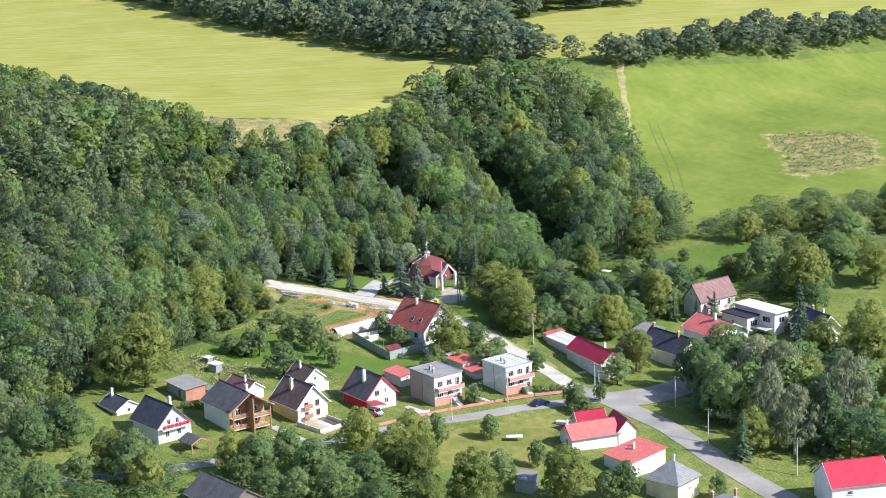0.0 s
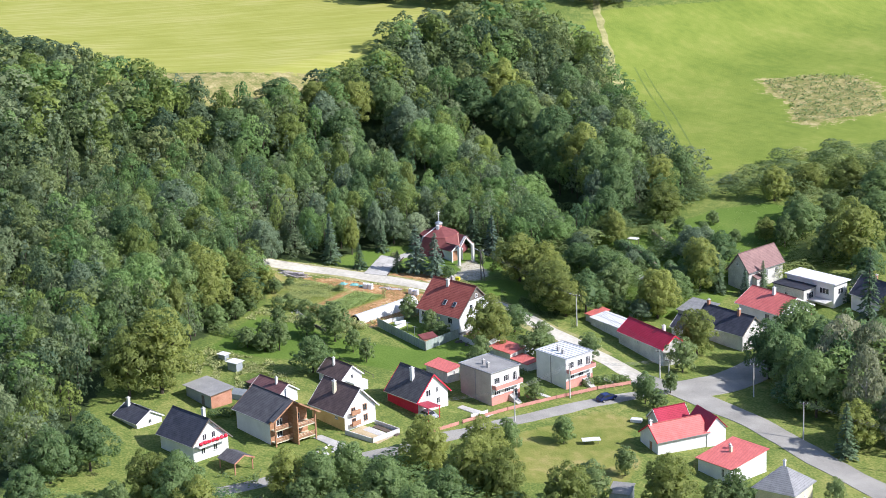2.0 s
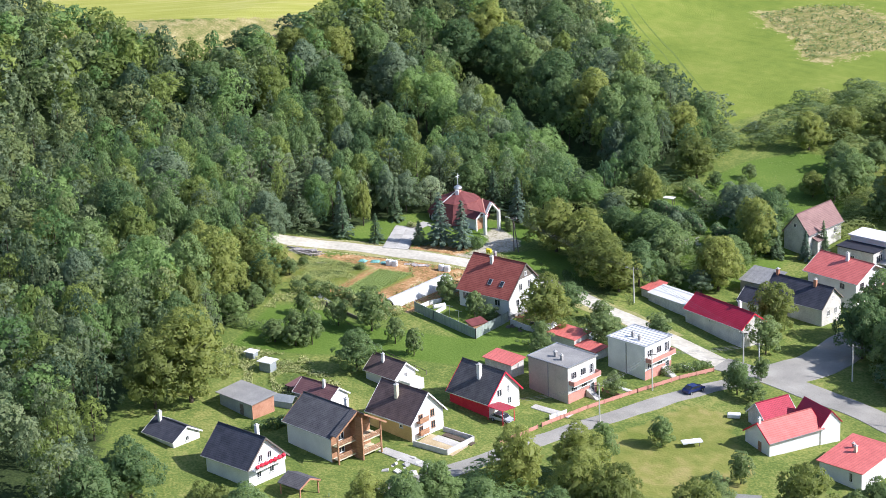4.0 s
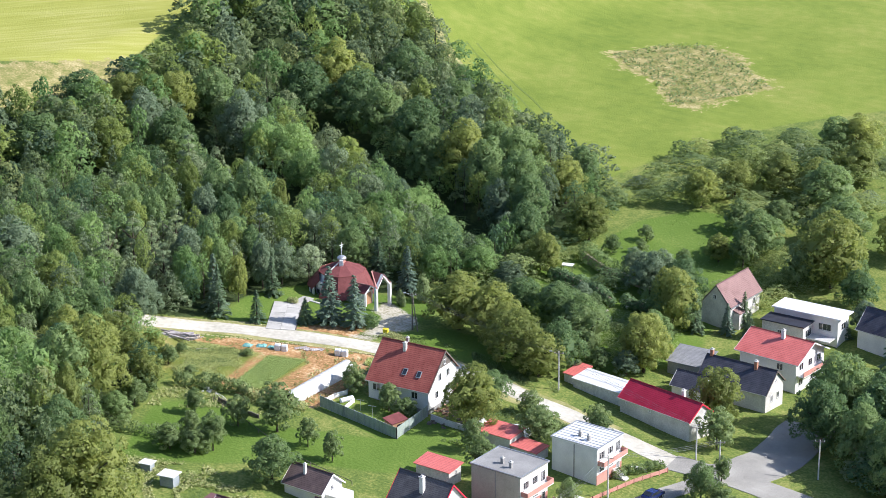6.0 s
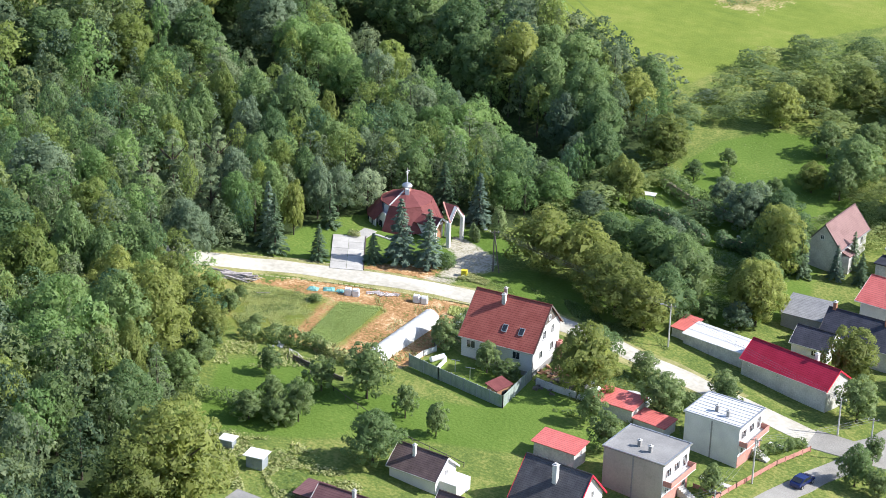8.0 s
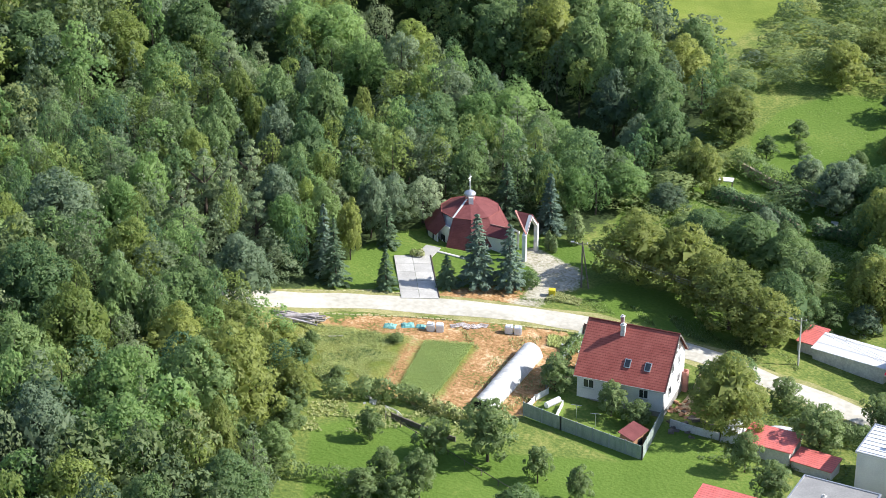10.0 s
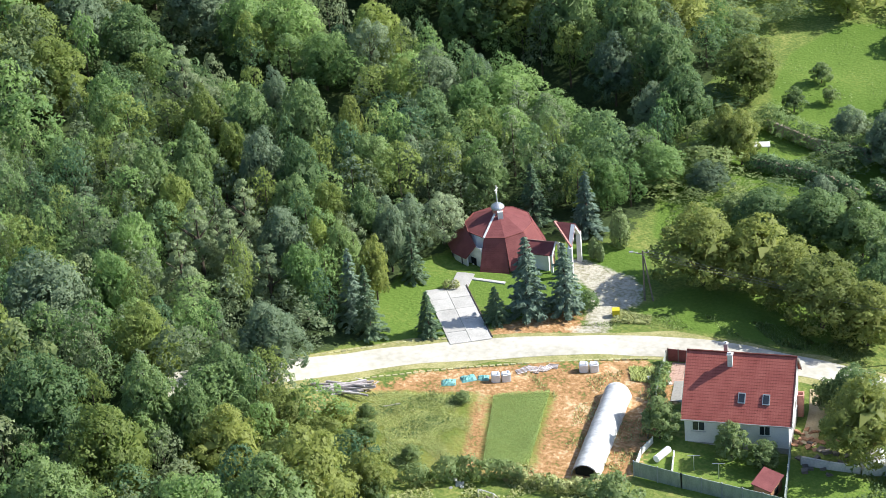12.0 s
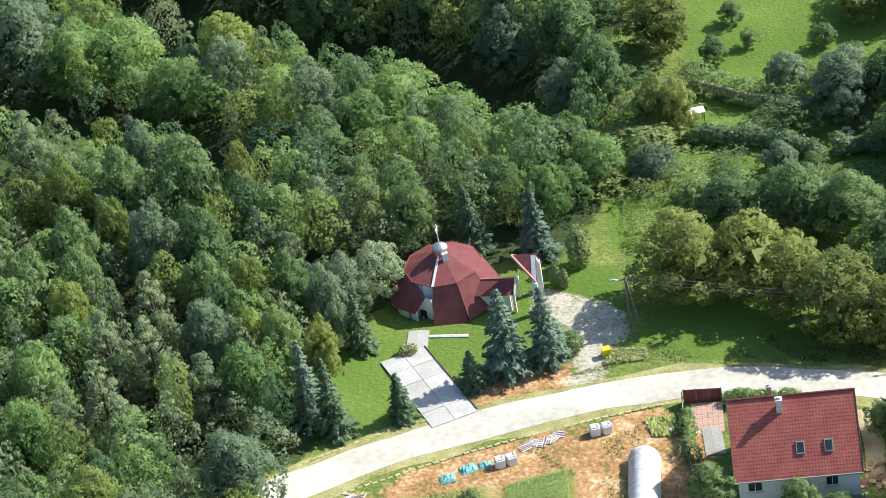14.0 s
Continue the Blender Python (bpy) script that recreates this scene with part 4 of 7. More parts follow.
FALLOW = [
    (-33.1, -18.9, 3.8, 1.9, 'b'), (10.6, 69.6, 9.0, 4.4, 'g'), (38.0, 97.0, 9.5, 4.4, 'd'), (45.0, 89.5, 8.0, 4.0, 'd'), (51.0, 80.5, 7.0, 3.2, 'g'), (30.3, 65.0, 6.4, 1.7, 'u'), (48.5, 77.0, 5.4, 1.6, 'u'), (26.6, 35.4, 5.0, 2.8, 'g'), (22.0, 33.0, 4.6, 2.6, 'b'), (16.6, 71.4, 9.5, 4.6, 'd'), (3.6, 75.0, 6.0, 3.0, 'g'), (-38.6, -17.6, 2.6, 1.7, 'y'), (-27.2, -19.6, 2.0, 1.5, 'b'), (-26.0, -6.4, 1.5, 1.2, 'b'),
]

PINEWOOD = [
    (-86.8, 44.7, 16.0, 4.8, 'p'), (-80.0, 37.0, 14.0, 3.4, 'y'), (-72.9, 37.5, 15.0, 4.4, 'd'), (-74.6, 48.8, 13.0, 2.8, 'g'), (-65.3, 39.1, 16.5, 4.6, 'd'), (-59.6, 41.7, 14.0, 2.3, 'o'), (-54.0, 35.3, 12.0, 4.1, 'd'), (-75.8, 25.9, 14.0, 3.6, 'd'), (-66.9, 27.5, 14.0, 3.9, 'g'), (-72.7, 30.8, 13.0, 2.8, 'y'), (-61.2, 27.5, 14.0, 3.8, 'd'), (-65.8, 6.5, 14.0, 4.2, 'p'), (-61.4, 6.9, 13.0, 3.7, 'p'), (-64.1, -1.7, 13.0, 3.8, 'p'), (-54.3, 2.7, 11.0, 4.3, 'p'), (-63.9, 16.1, 13.0, 4.1, 'p'), (-72.8, 13.7, 13.0, 3.2, 'y'), (-72.2, 1.2, 13.0, 3.7, 'a'), (-69.3, -9.4, 13.0, 3.5, 'a'),
]
RIDGE = [
    (-46.1, 68.2, 10.0, 5.4, 'a'), (-38.7, 67.0, 9.5, 4.8, 'a'), (-33.6, 63.5, 8.0, 4.0, 'a'), (-22.8, 60.0, 8.0, 2.9, 'a'), (-18.8, 53.6, 7.0, 4.2, 'a'), (-51.7, 72.0, 10.0, 2.7, 'g'), (-68.4, 69.6, 12.5, 4.0, 'l'), (-70.3, 76.8, 13.0, 4.8, 'y'), (-83.6, 73.9, 12.0, 5.6, 'a'), (-90.4, 72.0, 12.0, 5.0, 'a'), (-75.7, 68.4, 9.5, 4.6, 'a'), (-61.2, 66.9, 9.0, 4.6, 'a'), (-56.2, 67.2, 9.0, 4.2, 'g'), (-49.4, 61.5, 9.0, 4.2, 'a'), (-41.1, 55.0, 9.0, 4.0, 'a'), (-54.5, 58.1, 9.0, 4.1, 'd'), (-46.9, 46.5, 9.0, 3.9, 'd'), (-38.9, 39.1, 10.0, 3.7, 'd'), (-49.9, 39.4, 10.0, 3.1, 'g'),
]
CHAPEL_WOOD = [
    (-29.9, 45.8, 9.0, 3.8, 'd'), (-32.3, 39.0, 9.0, 2.7, 's'), (-23.8, 45.3, 8.0, 3.1, 'a'), (-12.1, 54.5, 5.0, 3.4, 'g'), (-41.7, 29.2, 8.0, 3.2, 'l'), (-44.6, 24.6, 9.0, 3.0, 'g'), (-44.9, 5.9, 11.0, 2.4, 'u'), (-44.0, 11.5, 10.0, 2.2, 'o'), (-51.6, 11.8, 11.0, 2.3, 'y'), (-49.8, 22.1, 11.0, 3.1, 'd'), (-53.7, 20.5, 12.0, 3.1, 'y'), (-58.8, 20.3, 12.0, 3.5, 'd'), (-48.7, 12.0, 11.0, 2.8, 'd'), (-45.4, 19.9, 11.0, 2.7, 'g'), (-50.5, 4.3, 11.0, 3.1, 'a'), (-42.0, 18.8, 8.0, 2.0, 's'), (-56.4, 11.1, 12.0, 3.4, 'g'), (-79.2, 19.2, 13.0, 3.9, 'd'), (-72.8, 19.6, 13.0, 3.6, 'd'),
]
WESTWOOD = [
    (-74.7, -15.9, 15.0, 6.6, 'g'), (-77.9, -23.9, 14.0, 4.0, 'y'), (-39.2, -48.4, 14.0, 6.0, 'a'), (-41.6, -62.9, 14.0, 5.0, 'g'), (-31.8, -58.7, 14.0, 6.0, 'a'), (-25.4, -49.9, 12.0, 3.0, 'o'), (-54.5, -50.9, 14.0, 5.6, 'd'), (-52.4, -41.8, 15.0, 5.6, 'y'), (-52.8, -31.9, 14.0, 4.0, 'd'), (-48.0, -11.3, 11.0, 4.2, 'g'), (-31.1, -70.3, 13.0, 5.0, 'y'), (-21.8, -68.4, 13.0, 4.3, 'd'), (-18.6, -57.9, 11.0, 4.8, 'd'), (-63.5, -36.1, 15.0, 6.0, 'd'), (-58.9, -20.5, 12.0, 4.4, 'y'), (-48.3, -30.3, 12.0, 3.5, 'd'),
]
FARWOOD = [
    (-112.3, 26.8, 13.0, 7.0, 'd'), (-124.8, 51.6, 10.0, 6.4, 'd'), (-120.7, 60.7, 10.0, 5.0, 'o'), (-109.2, 54.2, 14.0, 5.6, 'g'), (-100.1, 54.3, 15.0, 5.4, 'd'), (-105.4, 40.1, 13.0, 5.4, 'y'), (-109.1, 77.1, 14.0, 6.4, 'd'), (-112.5, 68.3, 14.0, 5.0, 'o'), (-103.9, 102.6, 15.0, 7.0, 'd'), (-104.8, 114.8, 14.0, 6.2, 'o'), (-98.8, 74.3, 14.0, 6.0, 'g'), (-92.9, 107.7, 15.0, 7.2, 'd'), (-82.0, 104.0, 15.0, 6.2, 'd'), (-80.8, 116.6, 13.0, 4.4, 'y'), (-70.1, 101.9, 15.0, 6.8, 'd'), (-73.5, 121.7, 13.0, 6.0, 'd'), (-52.8, 96.1, 15.0, 6.2, 'o'), (-41.4, 98.6, 15.0, 6.2, 'd'), (-95.7, 131.1, 13.0, 6.8, 'd'),
]
GULLY_SIDE = [
    (-19.6, 71.2, 12.0, 4.2, 'd'), (-12.3, 65.4, 8.5, 2.8, 'o'), (-9.6, 64.2, 8.5, 2.9, 'o'), (-13.1, 84.5, 10.0, 5.2, 'o'), (-28.5, 98.9, 10.5, 5.0, 'o'), (-2.3, 44.7, 7.5, 4.2, 'd'), (11.5, 44.0, 8.4, 4.6, 'd'), (20.4, 61.5, 10.5, 5.2, 'd'), (23.0, 49.7, 7.5, 3.8, 'd'), (-32.5, 88.0, 15.0, 5.6, 'd'), (-25.0, 80.0, 14.0, 5.0, 'd'), (-43.5, 91.0, 15.0, 5.4, 'd'), (-61.0, 93.5, 15.0, 5.8, 'd'), (-24.5, 71.5, 10.0, 3.8, 'g'), (-33.5, 81.5, 12.0, 4.0, 'g'), (-30.0, 108.0, 10.0, 4.6, 'd'), (-52.0, 106.0, 12.0, 5.2, 'd'), (-64.0, 114.0, 13.0, 5.2, 'g'),
]
WOODS = PINEWOOD + RIDGE + CHAPEL_WOOD + WESTWOOD + FARWOOD + GULLY_SIDE

for rows, where in ((PINEWOOD, "pines and broadleaf trees in the wood"), (RIDGE, "acacias along the ridge"), (CHAPEL_WOOD, "trees behind the chapel"), (WESTWOOD, "trees at the wood's southern side"), (FARWOOD, "old trees on the far slope"), (GULLY_SIDE, "trees above the gully"), (ORCHARD, "orchard trees"), (ROADSIDE, "roadside trees"), (STREET, "street trees"), (GROVE, "grove by the junction"), (YARDS, "trees in the back yards"), (WEST, "trees by the western yards"), (SOUTH, "trees south of the yards"),
                    (HILLSIDE, "trees on the hillside"), (UPLAND, "trees above the clearing"), (FARSIDE, "trees behind the houses"), (CONIFERS, "conifers round the chapel"), (FALLOW, "bushes on fallow land")):
    for row in rows:
        plant(*row, where)


# ---- woodland ----
def scatter(poly, gap, seed):
    r = np.random.default_rng(seed)
    p = np.array(poly, float)
    x, y = np.meshgrid(np.arange(p[:, 0].min(), p[:, 0].max(), gap), np.arange(p[:, 1].min(), p[:, 1].max(), gap))
    x, y = (x + r.uniform(-0.45, 0.45, x.shape) * gap).ravel(), (y + r.uniform(-0.45, 0.45, y.shape) * gap).ravel()
    keep = inside_distance(poly, x, y) > 1.0
    return x[keep], y[keep], r


def wood(name, label, poly, gap, seed, low, high, leaves, size, mat, cone=0.0, trunks=True, keep=None, edge=6.0, mixed=False):
    x, y, r = scatter(poly, gap, seed)
    if keep is not None:
        k = keep(x, y)
        x, y = x[k], y[k]
    rim = inside_distance(poly, x, y) < edge
    clouds, softs, tones, slots = [], [], [], []
    deep = [broad_crown(r, 10.0, 3.7, leaves, size, int(r.integers(6, 10)), 0.25, 0.6) for _ in range(11)] + [pine_crown(r, 10.0, 3.3, leaves, size * 0.95, 0.25) for _ in range(5)]
    full = [broad_crown(r, 10.0, 3.7, int(leaves * 1.3), size, 10, 0.04) for _ in range(8)]
    bm = bmesh.new()
    for px, py, at_edge in zip(x, y, rim):
        conifer = r.uniform() < (cone(px, py) if callable(cone) else cone)
        c, soft = deep[int(r.integers(11, 16))] if conifer else full[int(r.integers(8))] if at_edge else deep[int(r.integers(11))]
        h = r.uniform(low, high) * (0.85 if at_edge else 1.0)
        a, w = r.uniform(0, 6.283), gap / 5.0 * r.choice([0.72, 0.85, 0.95, 1.05, 1.2, 1.4])
        rot = np.array([[math.cos(a) * w, -math.sin(a) * w, 0], [math.sin(a) * w, math.cos(a) * w, 0], [0, 0, h / 10]])
        z = ground_z(px, py)
        clouds.append(c @ rot.T + (px, py, z))
        softs.append(unit(soft @ np.linalg.inv(rot)))
        tones.append(np.full(len(c), r.uniform(0, 1)))
        slots.append(np.full(len(c), 1 if conifer else int(r.choice([0, 0, 0, 2, 3, 4])) if mixed else 0, np.int32))
        if trunks and r.uniform() < 0.5:
            rod(bm, (px, py, z - 0.5), (px, py, z + h * 0.75), 0.2, 0.06, 5)
    me = cloud_mesh(name, (np.concatenate(clouds), np.concatenate(softs)), [mat, LEAF["pine"], LEAF["woods_yellow"], LEAF["woods_fresh"], LEAF["woods_grey"]], np.concatenate(tones))
    me.polygons.foreach_set("material_index", np.concatenate(slots))
    ob = tagged(new(name, me), label, "forest", kind="stuff")
    if trunks:
        part("trunks", bm, M["bark"], ob)
    else:
        bm.free()
    return len(x)


def pines(x, y):
    return 0.45 * math.exp(-(((x + 62) / 26) ** 2) - ((y - 22) / 28) ** 2) + 0.12


def off_trees(x, y, rows):
    """True where none of these single trees stands."""
    return np.min([np.hypot(x - a[0], y - a[1]) / a[3] for a in rows], 0) > 0.85


def near_wood(x, y):
    return (x > -100) & (y > -30) & (y < 100) | (x > -62) & (y > -52) & (y <= -30)


def off_gullies(x, y):
    """True away from the two dark hollows that wind through the wood."""
    wave = 1.4 * np.sin(x * 0.23) * np.sin(y * 0.31)
    return (away(GULLY, x, y) > 6.0 + wave) & (away(GULLY_WEST, x, y) > 4.0 + wave)


SLOPE = [(-20, 50), (-8, 52), (6, 66), (14, 84), (14, 104), (28, 130), (20, 168), (0, 176), (-18, 160), (-26, 140), (-29, 117), (-20, 96), (-23, 75)]
CLEARING = REGIONS["lawn_c"]
GROVE_LAND = [(70, 20), (67, 44), (74, 60), (100, 74), (150, 70), (150, 30), (116, 21), (92, 20)]
BACK_YARDS = [(52, -60), (60, -52), (74, -54), (88, -47), (99, -53), (102, -76), (82, -84), (64, -100), (44, -128), (28, -120), (40, -100), (50, -92)]
wood("forest", "dense mixed woodland of broadleaf trees and pines", WOOD, 4.2, 3, 8.5, 13.0, 1250, 0.205, LEAF["forest"], pines, True, lambda x, y: near_wood(x, y) & off_gullies(x, y) & off_trees(x, y, WEST + SOUTH + WOODS), mixed=True)
wood("forest", "dense broadleaf woodland above the gardens", WOOD, 5.4, 4, 9.5, 14.5, 860, 0.29, LEAF["old"], pines, True, lambda x, y: (x > -118) & (y > -112) & ~near_wood(x, y) & off_gullies(x, y) & off_trees(x, y, WEST + SOUTH + WOODS), mixed=True)
wood("forest", "dense broadleaf woodland on the hilltop", WOOD, 6.0, 5, 9.5, 13.0, 400, 0.46, LEAF["old"], 0.06, False, lambda x, y: (x <= -118) & (x > -400) & (y > -125 - 0.1 * x) & off_trees(x, y, WOODS), mixed=True)
wood("forest", "dark belt of far woodland between fields", [(-158, 151), (-210, 144), (-281, 141), (-382, 148), (-439, 152), (-560, 172), (-560, 330), (-300, 300), (-217, 262), (-231, 238), (-228, 206), (-214, 193), (-165, 176)], 7.5, 8, 10, 15, 300, 0.66, LEAF["far"], 0.05, False)
wood("forest", "row of trees on the meadow's far edge", [(-150, 168), (-134, 176), (-131, 207), (-126, 229), (-121, 251), (-117, 300), (-135, 310), (-138, 262), (-142, 219), (-146, 190)], 6.5, 9, 7, 13, 700, 0.42, LEAF["far"], 0.05, False)
wood("thicket", "thicket of young trees and bushes on the slope", SLOPE, 6.0, 12, 2.4, 6.0, 900, 0.26, LEAF["bush"], 0.04, False, lambda x, y: (np.sin(x * 0.31 + y * 0.11) * np.sin(y * 0.23) > -0.42) & (inside_distance(CLEARING, x, y) < -1))
wood("thicket", "dark grove of tall trees beside the junction", GROVE_LAND, 6.6, 13, 8, 15, 900, 0.32, LEAF["forest"], 0.2, True)
wood("thicket", "overgrown bushes behind the gardens", BACK_YARDS, 6.8, 14, 3.0, 6.5, 700, 0.25, LEAF["forest"], 0.0, False, lambda x, y: (np.sin(x * 0.27) * np.sin(y * 0.31 + x * 0.1) > -0.35) & (np.hypot((x - 66.5) / 1.4, y + 89.6) > 8))

wood("thicket", "lush bushes between roadside trees and garden walls", [(-13, 35), (-2, 36), (8, 34), (22, 33), (30, 46), (26, 58), (8, 57), (-6, 59), (-16, 54)], 3.8, 15, 1.0, 3.2, 520, 0.22, LEAF["bush"], 0.0, False, None, 99)
wood("thicket", "green bushes on the slope above the old house", [(10, 66), (22, 62), (36, 82), (36, 112), (20, 106), (17, 88)], 5.0, 16, 2.0, 5.0, 600, 0.24, LEAF["bush"], 0.0, False, lambda x, y: inside_distance(CLEARING, x, y) < -0.5, 99)
wood("thicket", "green bushes beside the garden wall", [(-18, 58), (-8, 63), (-9, 75), (-16, 76), (-21, 66)], 4.0, 17, 1.4, 3.6, 500, 0.24, LEAF["bush"], 0.0, False, None, 99)
wood("thicket", "shaded undergrowth in the wooded hollow", [(-100, 104), (-100, 92), (-72, 82), (-56, 75), (-44, 72), (-32, 58), (-22, 58), (-30, 76), (-42, 88), (-68, 96), (-88, 101)], 4.4, 18, 1.6, 4.0, 380, 0.26, LEAF["forest"], 0.0, False, lambda x, y: away(GULLY, x, y) < 5, 99)
wood("thicket", "garden shrubs and beds beside the gravel road", [(23, 1.5), (30, 3.2), (39, 3.4), (39.5, 0.4), (33, -2.2), (27, -0.6)], 2.3, 34, 0.8, 2.4, 320, 0.17, LEAF["bush"], 0.0, False, None, 99)
wood("undergrowth", "low bushes and tall weeds over the fallow allotment", [(-42, -12.5), (-33, -6), (-26, -3.5), (-22.5, -14), (-20, -19), (-26, -23), (-33, -18.5)], 3.4, 19, 0.5, 1.6, 150, 0.17, LEAF["bush"], 0.0, False, None, 99)
wood("undergrowth", "rank herbs and bushes round the vegetable beds", [(-17, -48), (-4, -45), (10, -49), (13, -57), (0, -60), (-10, -66), (-17, -58)], 4.0, 20, 0.5, 1.8, 190, 0.17, LEAF["bush"], 0.0, False, lambda x, y: np.sin(x * 0.5) * np.sin(y * 0.6) > -0.3, 99)


# ---- houses ----
def slab(bm, r0, r1, e1, e0, thick=0.14):
    """A roof slope from the ridge r0-r1 down to the eave e0-e1, with tile coordinates."""
    uv = bm.loops.layers.uv.verify()
    r0, r1, e1, e0 = (Vector(v) for v in (r0, r1, e1, e0))
    nrm = (r1 - r0).cross(e0 - r0) if (r1 - r0).length > 0.01 else (e1 - e0).cross(r0 - e0)
    nrm = nrm.normalized() * (1 if nrm.z > 0 else -1)
    along = (e1 - e0).normalized()
    down = along.cross(nrm)
    down *= 1 if down.z < 0 else -1
    top = [r0, r1, e1, e0] if (r1 - r0).length > 0.01 else [r0, e1, e0]
    a = [bm.verts.new(v) for v in top]
    b = [bm.verts.new(v - nrm * thick) for v in top]
    faces = [bm.faces.new(a), bm.faces.new(b[::-1])]
    for i in range(len(a)):
        j = (i + 1) % len(a)
        faces.append(bm.faces.new((a[j], a[i], b[i], b[j])))
    for f in faces:
        for lp in f.loops:
            d = lp.vert.co - r0
            lp[uv].uv = (d.dot(along) + 50, d.dot(down) + 50)
    return bm


SIDES = {"front": (0, -1), "back": (0, 1), "right": (1, 0), "left": (-1, 0)}


def window(parent, side, at, u, z, w, h, mat="white", pane="glass", name="window", bars=1):
    """A framed window whose middle is u along the wall that stands at the distance at, and z up."""
    ax, ay = SIDES[side]
    m = Matrix.Translation((ax * at if ax else u, ay * at if ay else u, z)) @ Matrix.Rotation(math.atan2(ay, ax) - math.pi / 2, 4, "Z")
    t = 0.09
    bm = bmesh.new()
    rings = [[bm.verts.new(m @ Vector((sx * (w / 2 - e), y, sz * (h / 2 - e)))) for sx, sz in ((-1, -1), (1, -1), (1, 1), (-1, 1))] for e, y in ((0, -0.02), (0, 0.06), (t, 0.06), (t, -0.02))]
    for a, b in zip(rings, rings[1:] + rings[:1]):
        for i in range(4):
            j = (i + 1) % 4
            bm.faces.new((a[i], a[j], b[j], b[i]))
    win = part(name, bm, M[mat], parent)
    for k in range(bars):
        c = -w / 2 + w * (k + 1) / (bars + 1)
        bm = bmesh.new()
        box(bm, c - 0.03, c + 0.03, 0.026, 0.05, -h / 2 + t, h / 2 - t, m)
        part("glazing_bar", bm, M[mat], win)
    bm = bmesh.new()
    box(bm, -w / 2 + t, w / 2 - t, -0.02, 0.025, -h / 2 + t, h / 2 - t, m)
    part("pane", bm, M[pane], win)
    if name == "window":
        bm = bmesh.new()
        box(bm, -w / 2 - 0.06, w / 2 + 0.06, 0.0, 0.16, -h / 2 - 0.06, -h / 2, m)
        part("sill", bm, M["metal"], win)
    return win


def chimney(parent, x, y, z0, z1, w=0.6, mat="white", cap="concrete"):
    bm = bmesh.new()
    box(bm, x - w / 2, x + w / 2, y - w / 2, y + w / 2, z0, z1)
    c = part("chimney", bm, M[mat], parent)
    bm = bmesh.new()
    box(bm, x - w / 2 - 0.08, x + w / 2 + 0.08, y - w / 2 - 0.08, y + w / 2 + 0.08, z1, z1 + 0.1)
    box(bm, x - w / 4, x + w / 4, y - w / 4, y + w / 4, z1 + 0.1, z1 + 0.3)
    part("chimney_cap", bm, M[cap], c)


def gabled(name, label, x, y, z, turn, length, front, back, eave, ridge, wall, roof, over=(0.35, 0.5), gable=None, plinth=None, trim=None, category="house", ridge_mat=None):
    """A house with a pitched roof; the ridge runs along its own x at y = 0, the walls stand at y = -front and y = back."""
    t = thing(name, label, category, x, y, z, turn)
    h, (ox, oy) = length / 2, over
    slope = (ridge - eave) / front
    eb = ridge - slope * back
    bm = bmesh.new()
    extrude_profile(bm, [(-front, -1.6), (back, -1.6), (back, eb - 0.1), (0, ridge - 0.12), (-front, eave - 0.1)], -h, h)
    part("wall", bm, M[wall], t)
    if gable:
        for s in (-1, 1):
            bm = bmesh.new()
            extrude_profile(bm, [(-front, -1.2), (back, -1.2), (back, eb - 0.12), (0, ridge - 0.14), (-front, eave - 0.12)], s * h - (0.03 if s < 0 else 0), s * h + (0.03 if s > 0 else 0))
            part("gable_wall", bm, M[gable], t)
    if plinth:
        bm = bmesh.new()
        box(bm, -h - 0.05, h + 0.05, -front - 0.05, back + 0.05, -1.6, 0.5)
        part("plinth", bm, M[plinth], t)
    for s, d in ((-1, front), (1, back)):
        bm = bmesh.new()
        zr, ze = ridge, ridge - slope * (d + oy)
        slab(bm, (-h - ox, 0, zr), (h + ox, 0, zr), (h + ox, s * (d + oy), ze), (-h - ox, s * (d + oy), ze))
        r = part("roof", bm, M[roof], t)
        bm = bmesh.new()
        beam(bm, (-h - ox, s * (d + oy + 0.06), ze - 0.08), (h + ox, s * (d + oy + 0.06), ze - 0.08), 0.13)
        part("gutter", bm, M["metal"], r)
        for e in (-1, 1):
            bm = bmesh.new()
            beam(bm, (e * (h + ox + 0.02), 0, zr - 0.1), (e * (h + ox + 0.02), s * (d + oy), ze - 0.1), 0.05, 0.24)
            part("bargeboard", bm, M[trim or "white"], r)
    bm = bmesh.new()
    rod(bm, (-h - ox, 0, ridge), (h + ox, 0, ridge), 0.12, None, 6)
    part("ridge_cap", bm, M[ridge_mat or roof], t)
    return t


